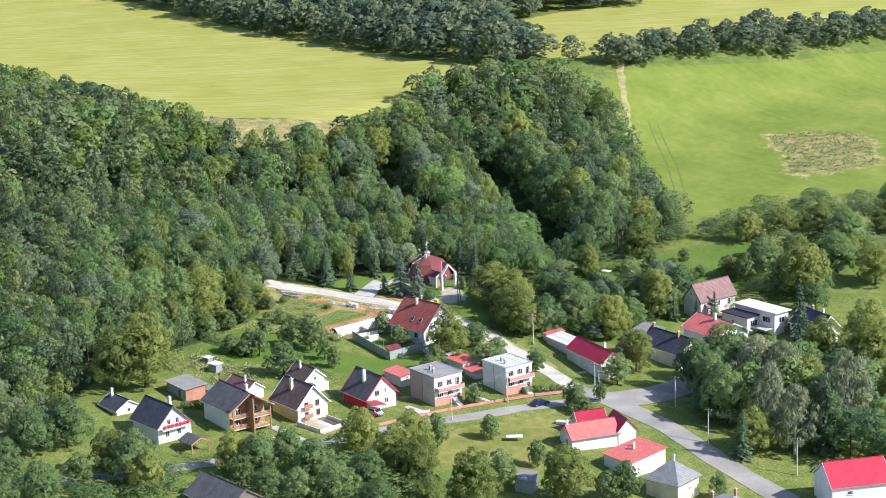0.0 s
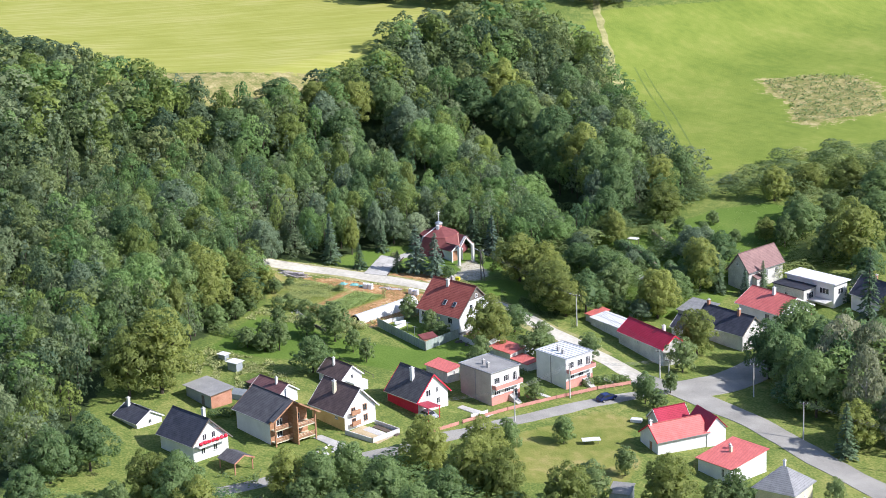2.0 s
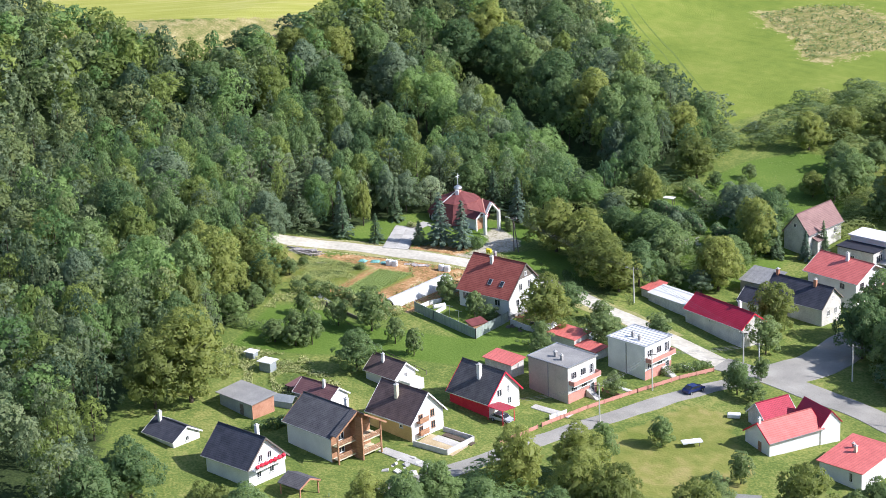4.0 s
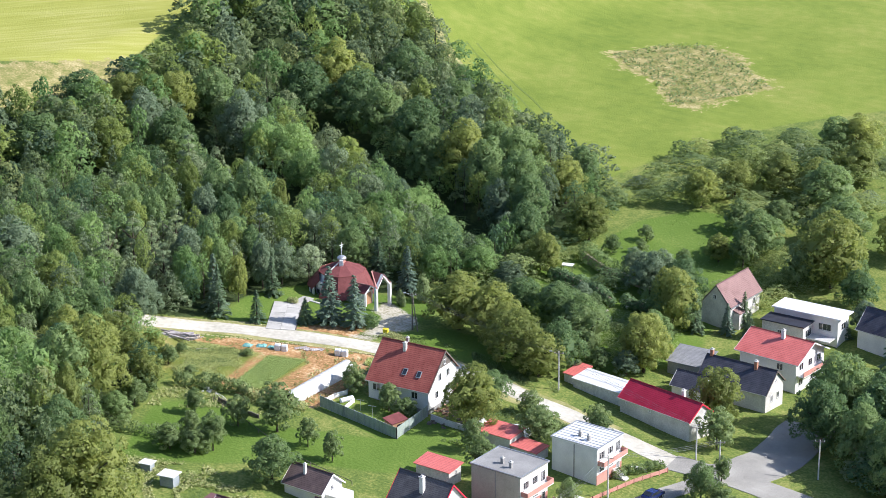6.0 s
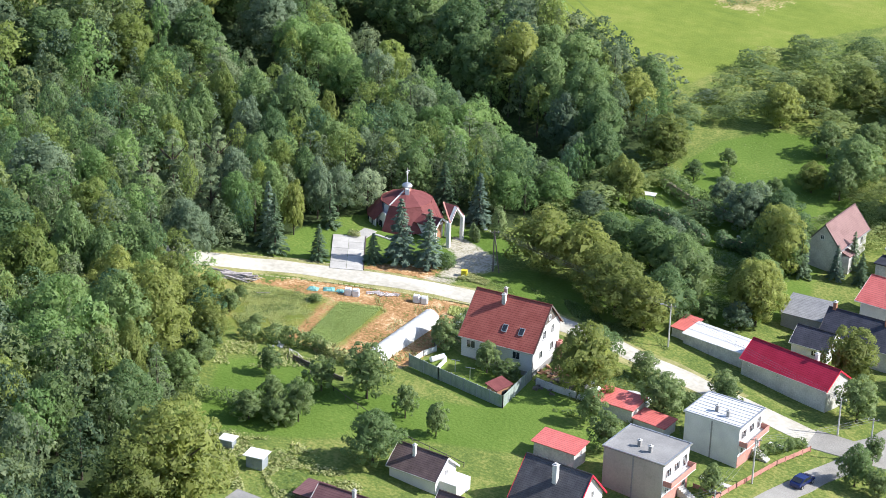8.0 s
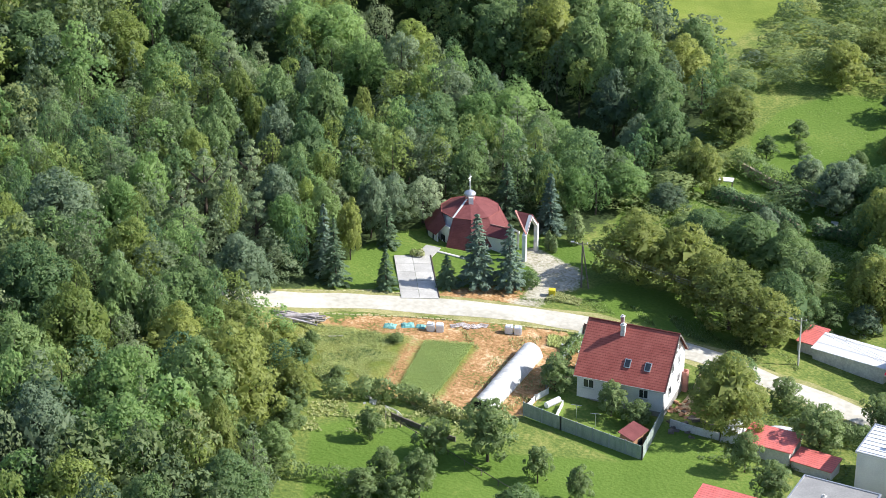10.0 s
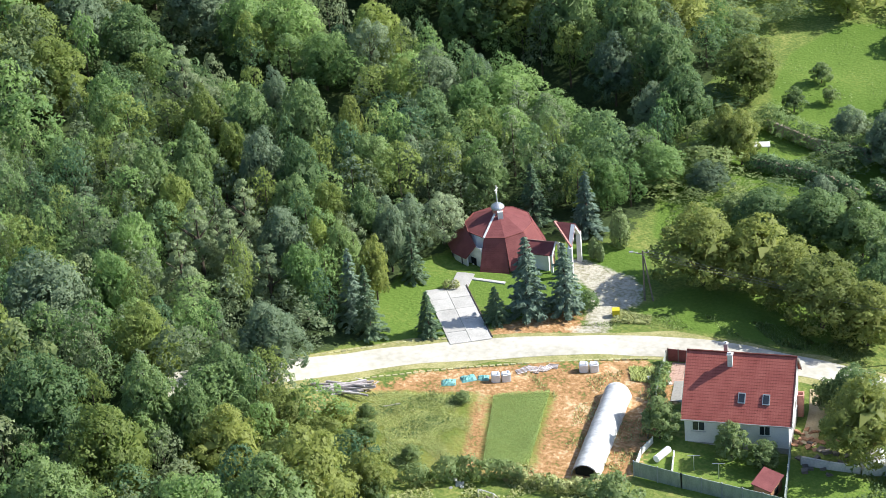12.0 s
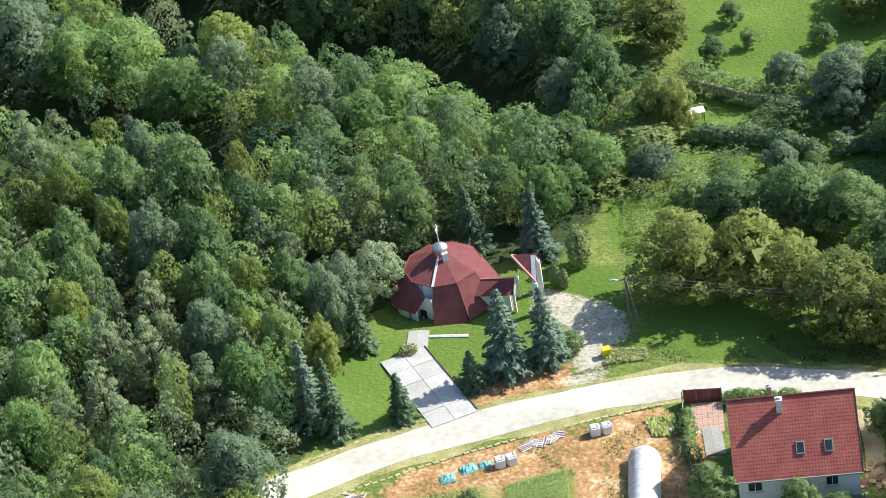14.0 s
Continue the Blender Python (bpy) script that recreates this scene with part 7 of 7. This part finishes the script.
bin_ = thing("waste_bin", "yellow plastic waste bin on a path edge", "bin", -14.6, 18.6, None, 20)
bm = bmesh.new()
box(bm, -0.45, 0.45, -0.4, 0.4, 0.05, 0.9)
part("body", bm, M["yellow"], bin_)
bm = bmesh.new()
extrude_profile(bm, [(-0.44, 0.9), (0.44, 0.9), (0.44, 0.98), (0.0, 1.08), (-0.44, 0.98)], -0.48, 0.48)
part("lid", bm, M["yellow"], bin_)
for sx in (-0.5, 0.5):
    bm = bmesh.new()
    rod(bm, (sx - 0.05, 0.4, 0.1), (sx + 0.05, 0.4, 0.1), 0.1, None, 8)
    part("wheel", bm, M["rubber"], bin_)


# ---- poles and wires ----
POLES = {"chapel": (-12.3, 23.6, 7.2), "lamp": (22.2, 20.2, 7.2), "corner": (61.2, 7.6, 7.0), "street": (51.6, -10.2, 7.0), "south": (54.0, -27.0, 7.0), "grove": (92.8, 10.6, 7.5), "far": (115.5, 13.6, 8.0), "green": (72.6, 19.6, 7.0), "west": (32.0, -121.5, 7.0), "barn": (54.4, 12.1, 6.0)}
for key, (x, y, h) in POLES.items():
    p = thing("utility_pole", "grey concrete utility pole with a crossarm" if key != "lamp" else "grey street lamp pole beside the gravel road", "pole", x, y, None, 25, "utility poles")
    bm = bmesh.new()
    rod(bm, (0, 0, -0.5), (0, 0, h), 0.15, 0.09, 8)
    part("shaft", bm, M["concrete" if key != "chapel" else "oldwood"], p)
    bm = bmesh.new()
    beam(bm, (-0.8, 0, h - 0.35), (0.8, 0, h - 0.35), 0.1)
    part("crossarm", bm, M["oldwood"], p)
    for sx in (-0.7, 0, 0.7):
        bm = bmesh.new()
        rod(bm, (sx, 0, h - 0.3), (sx, 0, h - 0.08), 0.06, 0.04, 6)
        part("insulator", bm, M["white"], p)
    if key in ("lamp", "chapel"):
        bm = bmesh.new()
        rod(bm, (0, 0, h - 0.6), (-1.3, 0.2, h - 0.1), 0.04, None, 6)
        part("lamp_arm", bm, M["metal"], p)
        bm = bmesh.new()
        box(bm, -1.7, -1.2, 0.05, 0.35, h - 0.2, h - 0.06)
        part("lamp_head", bm, M["metal"], p)
    if key == "chapel":
        bm = bmesh.new()
        rod(bm, (1.1, -0.3, -0.5), (0.1, 0, h - 0.8), 0.12, 0.1, 7)
        part("strut", bm, M["oldwood"], p)


def wire(a, b, sag=0.5, end=None):
    (x0, y0, h0), (x1, y1, h1) = POLES[a], POLES[b] if b else end
    p, q = Vector((x0, y0, ground_z(x0, y0) + h0 - 0.1)), Vector((x1, y1, ground_z(x1, y1) + h1 - 0.1))
    t = thing("overhead_wire", "grey overhead wires between two poles", "wire", 0, 0, 0)
    side = Vector((-(q - p).y, (q - p).x, 0)).normalized()
    for off in (-0.6, 0.0, 0.6):
        bm = bmesh.new()
        pts = [p.lerp(q, k / 10) + side * off - Vector((0, 0, sag * 4 * (k / 10) * (1 - k / 10))) for k in range(11)]
        rings = [[bm.verts.new(u + side * (0.016 * math.cos(a)) + Vector((0, 0, 0.016 * math.sin(a)))) for a in (0, math.pi / 2, math.pi, -math.pi / 2)] for u in pts]
        for u, v in zip(rings[:-1], rings[1:]):
            for k in range(4):
                bm.faces.new((u[k], u[(k + 1) % 4], v[(k + 1) % 4], v[k]))
        bm.faces.new(rings[0])
        bm.faces.new(rings[-1][::-1])
        part("strand", bm, M["cable"], t)


wire("lamp", "chapel")
wire("lamp", "barn")
wire("street", "corner")
wire("street", "south")
wire("grove", "far")
wire("south", "", 0.6, (40.5, -39, 3.0))


# ---- street fences, cars, yard things ----
panel_fence("fence", "low salmon-red garden fence along the street", [(48.6, -35.4), (49.2, -24.5), (50.6, -13.0), (51.9, -3.0), (53.6, 4.5)], 0.75, 2.0, "pink", "pink", thick=0.06, gap=0.12)
panel_fence("fence", "low salmon-red fence between front gardens", [(46.2, -17.2), (50.0, -16.8)], 0.7, 2.0, "pink", "pink", thick=0.06, gap=0.12)
panel_fence("fence", "short white garden wall by the street", [(47.6, -32.4), (48.0, -28.6)], 0.8, 2.0, "white", "white", thick=0.2)
panel_fence("fence", "low salmon-red fence beside a driveway", [(48.4, -45.5), (48.6, -36.5)], 0.7, 1.9, "pink", "pink", thick=0.08, gap=0.05)
panel_fence("fence", "pale wall round a sunken yard", [(38.6, -48.6), (44.6, -47.6), (45.2, -54.5), (39.0, -56.0)], 0.9, 2.0, "concrete", "concrete", thick=0.2)
panel_fence("fence", "old board fence behind a back yard", [(14.0, -74.0), (20.0, -77.6)], 0.9, 1.8, "oldwhite", "oldwood")
panel_fence("fence", "dark wire fence between lawns", [(-17.0, -25.0), (-6.0, -28.5), (8.0, -33.0), (20.0, -34.0)], 0.7, 3.0, "oldwood", "oldwood", thick=0.03, gap=0.6, postw=0.08)


def car(label, x, y, turn, paint, group=""):
    t = thing("car", label, "car", x, y, ground_z(x, y) + 0.1, turn, group)
    bm = bmesh.new()
    extrude_profile(bm, [(-2.05, 0.35), (-2.05, 0.7), (-1.2, 0.86), (-0.55, 1.36), (0.95, 1.42), (1.75, 0.95), (2.0, 0.85), (2.05, 0.35)], -0.82, 0.82)
    bmesh.ops.bevel(bm, geom=bm.edges[:], offset=0.07, segments=2, affect="EDGES")
    body = part("body", bm, M[paint], t)
    bm = bmesh.new()
    extrude_profile(bm, [(-1.1, 0.9), (-0.56, 1.31), (0.9, 1.36), (1.5, 0.97)], -0.835, 0.835)
    part("side_window", bm, M["glass"], body)
    for s, y0, z0, y1, z1 in ((1, -1.16, 0.9, -0.6, 1.33), (1, 1.65, 1.02, 1.02, 1.39)):
        bm = bmesh.new()
        beam(bm, (0, y0, z0 + 0.03), (0, y1, z1 + 0.03), 1.3, 0.05)
        part("windscreen", bm, M["glass"], body)
    for sx in (-0.78, 0.78):
        for wy in (-1.3, 1.25):
            bm = bmesh.new()
            rod(bm, (sx - 0.1, wy, 0.3), (sx + 0.1, wy, 0.3), 0.31, None, 14)
            wh_ = part("wheel", bm, M["rubber"], t)
            bm = bmesh.new()
            rod(bm, (sx - 0.11, wy, 0.3), (sx + 0.11, wy, 0.3), 0.18, None, 10)
            part("rim", bm, M["metal"], wh_)
    for sx in (-0.55, 0.55):
        bm = bmesh.new()
        box(bm, sx - 0.18, sx + 0.18, -2.08, -2.02, 0.58, 0.7)
        part("headlight", bm, M["glass"], body)
    return t


car("dark blue parked car on the asphalt street", 57.0, -5.6, 172, "car_blue")
car("silver-blue car under a red canopy", 42.6, -38.8, 95, "car_silver")

bench = thing("trailer", "white flat-topped trailer on the grass", "trailer", 70.2, -22.8, None, 55)
bm = bmesh.new()
box(bm, -1.7, 1.7, -0.75, 0.75, 0.85, 1.05)
part("top", bm, M["plastic_white"], bench)
for sx in (-1.3, 1.3):
    bm = bmesh.new()
    beam(bm, (sx, 0, -0.1), (sx, 0, 0.86), 0.12)
    part("leg", bm, M["oldwood"], bench)
bm = bmesh.new()
box(bm, -1.1, 1.1, -0.6, 0.6, 0.0, 0.75)
bmesh.ops.bevel(bm, geom=bm.edges[:], offset=0.12, segments=1, affect="EDGES")
solid("water_tank", bm, M["plastic_white"], "white boxy water tank on grass", "tank", 68.0, -8.6, None, 30)
table = thing("garden_table", "white-topped garden table beside the hedge", "table", -7.6, 68.0, None, 15)
bm = bmesh.new()
box(bm, -1.2, 1.2, -0.8, 0.8, 1.5, 1.62)
part("top", bm, M["white"], table)
for sx in (-1, 1):
    for sy in (-0.6, 0.6):
        bm = bmesh.new()
        beam(bm, (sx, sy, -0.2), (sx, sy, 1.5), 0.1)
        part("leg", bm, M["oldwood"], table)
for x, y, w, h in ((-0.6, -52.8, 1.5, 1.9), (-6.8, -51.2, 1.1, 1.3)):
    t = thing("hut", "small garden hut with a white flat roof", "hut", x, y, None, 12, "garden huts")
    bm = bmesh.new()
    box(bm, -w * 0.8, w * 0.8, -w * 0.6, w * 0.6, -0.3, h)
    part("wall", bm, M["greyblue"], t)
    bm = bmesh.new()
    box(bm, -w, w, -w * 0.85, w * 0.85, h, h + 0.1)
    part("roof", bm, M["plastic_white"], t)
gh_ = thing("greenhouse", "small grey-framed greenhouse beside vegetable beds", "greenhouse", 12.6, -60.4, None, 20)
for s in (-1, 1):
    bm = bmesh.new()
    slab(bm, (-2, 0, 2.0), (2, 0, 2.0), (2, s * 1.2, 1.1), (-2, s * 1.2, 1.1), 0.05)
    part("roof", bm, M["greyblue"], gh_)
    bm = bmesh.new()
    box(bm, -1.95, 1.95, s * 1.15 - 0.03, s * 1.15 + 0.03, -0.2, 1.1)
    part("side", bm, M["greyblue"], gh_)
bm = bmesh.new()
rod(bm, (0, 0, -0.2), (0, 0, 0.6), 1.3, None, 24)
solid("pool", bm, M["teal"], "round teal garden pool behind a hedge", "pool", 18.0, -64.6)
shelter = thing("car_shelter", "open timber shelter with a dark gabled roof", "shelter", 38.8, -80.6, None, 4)
for s in (-1, 1):
    bm = bmesh.new()
    slab(bm, (-2.4, 0, 3.2), (2.4, 0, 3.2), (2.4, s * 2.4, 2.1), (-2.4, s * 2.4, 2.1))
    part("roof", bm, M["tile_dark"], shelter)
    for sx in (-2.1, 2.1):
        bm = bmesh.new()
        beam(bm, (sx, s * 2.0, -0.5), (sx, s * 2.0, 2.2), 0.18)
        part("post", bm, M["brick"], shelter)
    bm = bmesh.new()
    beam(bm, (2.45, s * 2.3, 2.0), (2.45, 0, 3.05), 0.1, 0.25)
    part("bargeboard", bm, M["brick"], shelter)
# poly roofs and scrap by the red garages
for x, y, w, d, z in ((22.3, -4.2, 1.6, 2.0, 1.6), (27.6, -1.2, 2.6, 1.2, 1.9)):
    bm = bmesh.new()
    bmesh.ops.create_cone(bm, cap_ends=True, segments=16, radius1=1, radius2=1, depth=2, matrix=Matrix.Diagonal((w, z, d, 1)) @ Matrix.Rotation(math.pi / 2, 4, "X"))
    solid("cover_tunnel", bm, M["film"], "low rounded plastic-covered frame", "cover", x, y, ground_z(x, y) - 0.1, 15, "plastic-covered frames")
# retaining wall with ivy behind the houses
panel_fence("retaining_wall", "old rubble retaining wall hung with ivy", [(-7.6, 63.4), (-2.5, 63.0), (3.1, 62.2), (7.9, 59.6)], 1.7, 3.0, "rubble", "rubble", "wall", thick=0.5)
panel_fence("retaining_wall", "old rubble retaining wall above a terrace", [(10.0, 61.8), (18.0, 62.6), (24.0, 62.4)], 1.7, 3.0, "rubble", "rubble", "wall", thick=0.5)
panel_fence("retaining_wall", "grey rubble retaining wall below an orchard", [(-8.4, 75.2), (-0.7, 71.6), (8.0, 71.0)], 1.8, 3.0, "rubble", "rubble", "wall", thick=0.5)


def leafy(name, label, category, pts, width, height, count, size, leaf, kind="", group=""):
    """A hedge: leaf clumps heaped along a line on the land."""
    r = np.random.default_rng(int(abs(pts[0][0] * 11 + pts[0][1] * 3)) + 5)
    q = smooth_line(pts, 0.8)
    c = np.c_[q + r.normal(0, width * 0.15, q.shape), terrain(q[:, 0], q[:, 1]) + height * r.uniform(0.35, 0.62, len(q))]
    cloud = leaf_cloud(r, c, np.full(len(q), 1.0) * r.uniform(0.38, 0.6, len(q)) * max(width, height), count, size)
    return tagged(new(name, cloud_mesh(name, cloud, LEAF[leaf])), label, category, group, kind)


leafy("hedge", "shaggy dark ivy over a rubble wall", "hedge", [(-8.2, 63.3), (-2.5, 62.9), (3.1, 62.1), (8.4, 59.3)], 1.6, 2.6, 5000, 0.24, "vine")
leafy("hedge", "shaggy dark ivy over a terrace wall", "hedge", [(10.0, 61.6), (18.0, 62.2), (25.0, 62.0)], 1.7, 2.7, 5000, 0.24, "vine")
leafy("hedge", "dark shrubs over the upper retaining wall", "hedge", [(-8.4, 75.9), (-1.0, 72.2), (8.0, 71.5), (15.0, 70.6)], 2.0, 3.4, 5200, 0.22, "d")
leafy("hedge", "row of rank garden shrubs across the lawn", "hedge", [(-21.4, -44.0), (-13.0, -41.3), (-3.5, -40.4)], 2.0, 2.0, 2400, 0.19, "b")
leafy("hedge", "dense dark green hedge by the yard", "hedge", [(-5.0, 7.0), (-4.6, 3.0), (-4.2, 0.0)], 1.2, 1.8, 1260, 0.18, "d")
leafy("hedge", "clipped dark green hedge beside a house", "hedge", [(16.8, -70.5), (18.6, -66.0)], 1.3, 1.9, 1080, 0.19, "d")
leafy("hedge", "row of low currant bushes by the lawn", "hedge", [(-15.5, -19.5), (-9.0, -20.5), (-3.5, -17.5)], 1.8, 1.7, 1980, 0.21, "weed")
leafy("hedge", "overgrown bushes below the allotment", "hedge", [(-26.0, -24.0), (-20.0, -20.5), (-14.0, -19.0)], 2.4, 2.3, 2340, 0.24, "b")
leafy("hedge", "clipped green hedge along the road behind the house", "hedge", [(-0.6, 10.4), (3.0, 10.6), (6.4, 10.4)], 1.2, 1.9, 4200, 0.15, "d")
leafy("shrub", "round dark green shrub beside a path", "shrub", [(-19.4, 18.8), (-18.2, 20.0)], 2.2, 2.3, 936, 0.19, "d")
leafy("shrub", "bright yellow-green shrub by the chapel", "shrub", [(-37.2, 18.4), (-36.2, 18.9)], 1.1, 1.2, 540, 0.14, "weed")
leafy("hedge", "green bushes along the front gardens", "hedge", [(49.0, -3.0), (50.5, 1.5), (52.0, 4.5)], 1.6, 1.6, 1260, 0.20, "b")
leafy("hedge", "tangled shrubs on the roadside bank", "hedge", [(26.0, 6.5), (32.0, 4.0), (38.0, 3.6)], 2.6, 2.2, 2700, 0.22, "b")


# ---- rough growth: grass clumps, weeds and scrub that nobody could count ----
def growth(name, label, poly, count, low, high, size, leaf, seed, keep=0.0, lump=0.5, blade=False):
    r = np.random.default_rng(seed)
    p = np.array(poly, float)
    x, y = r.uniform(p[:, 0].min(), p[:, 0].max(), count * 3), r.uniform(p[:, 1].min(), p[:, 1].max(), count * 3)
    patchy = np.sin(x * 0.55 + 2 * np.sin(y * 0.33)) * np.sin(y * 0.48 + 1.7 * np.sin(x * 0.29))
    k = (inside_distance(poly, x, y) > 0.3) & (patchy > keep)
    x, y = x[k][:count], y[k][:count]
    h = r.uniform(low, high, len(x)) * (1 + lump * np.clip(np.sin(x * 0.9 + y * 0.4) * np.sin(y * 0.8), -0.6, 1))
    c = np.c_[x, y, terrain(x, y) + h * 0.45]
    n = len(x)
    c[:, 2] += h * r.uniform(-0.35, 0.45, n)
    if blade:
        foot = np.c_[x, y, terrain(x, y) - 0.03]
        a = r.uniform(0, 6.283, n)
        side = np.c_[np.cos(a), np.sin(a), 0 * a] * size * 0.5
        tip = foot + np.c_[r.normal(0, 0.3, (n, 2)) * h[:, None], h]
        cloud = np.stack([foot + side, foot - side, tip], 1), unit(r.normal(0, 0.25, (n, 3)) + (0, 0, 1))
    else:
        nrm = unit(r.normal(0, 0.5, (n, 3)) + (0, 0, 0.8))
        u = np.cross(nrm, r.normal(size=(n, 3)))
        u *= (size * r.uniform(0.6, 1.3, n) / np.linalg.norm(u, axis=1))[:, None]
        w = np.cross(nrm, u)
        cloud = np.stack([c + u - nrm * size * 0.3, c + w * 0.8 - u * 0.4, c - u * 0.5 - w * 0.8], 1), unit(nrm * 0.6 + (0, 0, 0.7))
    return tagged(new(name, cloud_mesh(name, cloud, LEAF[leaf])), label, "plants", kind="stuff")


growth("weeds", "rank light green weeds over the fallow allotment", [(-45, -13), (-34, -6.8), (-25, -4.6), (-22, -18.6), (-24, -24), (-32, -20)], 16000, 0.10, 0.40, 0.075, "fresh", 21, -0.12, 0.9)
growth("weeds", "leafy weeds over the fallow allotment", [(-45, -13), (-34, -6.5), (-25, -4.4), (-20, -18.6), (-24, -24), (-32, -20)], 9000, 0.1, 0.5, 0.08, "weed", 31, -0.4, 0.9)
growth("weeds", "dark docks and thistles among the weeds", [(-45, -13), (-34, -6.5), (-25, -4.4), (-20, -18.6), (-24, -24), (-32, -20)], 2600, 0.2, 0.8, 0.15, "b", 35, 0.34, 0.9)
growth("tall_grass", "thick fresh green fodder grass on a garden plot", [(-23.2, -3.9), (-16.6, -0.6), (-14.0, -16.4), (-19.3, -18.9)], 26000, 0.35, 0.75, 0.075, "fodder", 22, -2.0, 0.3)
growth("weeds", "weeds and thistles on bare soil", [(-22, 2), (-8, 8), (-2, 3), (-3, -14), (-11, -15), (-13, -5)], 2600, 0.1, 0.5, 0.14, "weed", 23, 0.25, 0.5, True)
growth("weeds", "fresh green weeds beside the yard fence", [(-10, 7.4), (-4.6, 9.0), (-4.4, 4.6), (-8.6, 4.2)], 2600, 0.2, 0.7, 0.18, "fresh", 33, -1.0, 0.4, True)
growth("scrub", "dry scrub and bushes on a fallow patch", [(-78, 195), (-58, 183), (-44, 170), (-35, 188), (-33, 199), (-52, 214), (-64, 219), (-72, 212)], 2600, 0.2, 0.9, 0.34, "b", 24, -0.6)
growth("weeds", "tall weeds round the back gardens", [(-14, -50), (0, -44), (14, -48), (14, -58), (0, -60), (-12, -62)], 5200, 0.2, 0.8, 0.2, "weed", 25, -0.1)
growth("weeds", "rough herbs below the allotment", [(-30, -24), (-14, -16), (-6, -18), (-2, -22), (-14, -28), (-24, -34)], 3600, 0.15, 0.6, 0.18, "weed", 30, -0.05)
growth("weeds", "pale dry tufts beside the gravel path", [(-15.2, 16.2), (-9.6, 17.6), (-10, 20), (-14.8, 20.2)], 2400, 0.1, 0.5, 0.12, "weed", 36, -2.0, 0.4)
# darker blades here add to the roadside trees' shadow by colour
growth("weeds", "rough grass on the roadside verge, in a darker shade-toned green", [(-20, 14), (-2, 18.5), (14, 17.5), (22, 15.5), (24, 22), (8, 24), (-8, 22)], 9000, 0.06, 0.35, 0.13, "bright", 26, -0.2, 0.5, True)
growth("weeds", "rough herbs in the yards", [(20, -12), (38, -10), (38, 6), (26, 10), (18, 6)], 4200, 0.2, 1.0, 0.20, "b", 27, -0.2)
growth("weeds", "rough herbs among the back yard trees", [(50, -58), (60, -46), (96, -46), (100, -74), (70, -84), (52, -100), (38, -122), (30, -110)], 8200, 0.2, 1.2, 0.30, "b", 28, 0.0)
growth("weeds", "tall herbs on the slope below the meadow", [(-18, 48), (12, 46), (30, 84), (34, 120), (10, 168), (-20, 150), (-26, 116), (-16, 90)], 7000, 0.1, 0.5, 0.13, "bright", 29, 0.12)
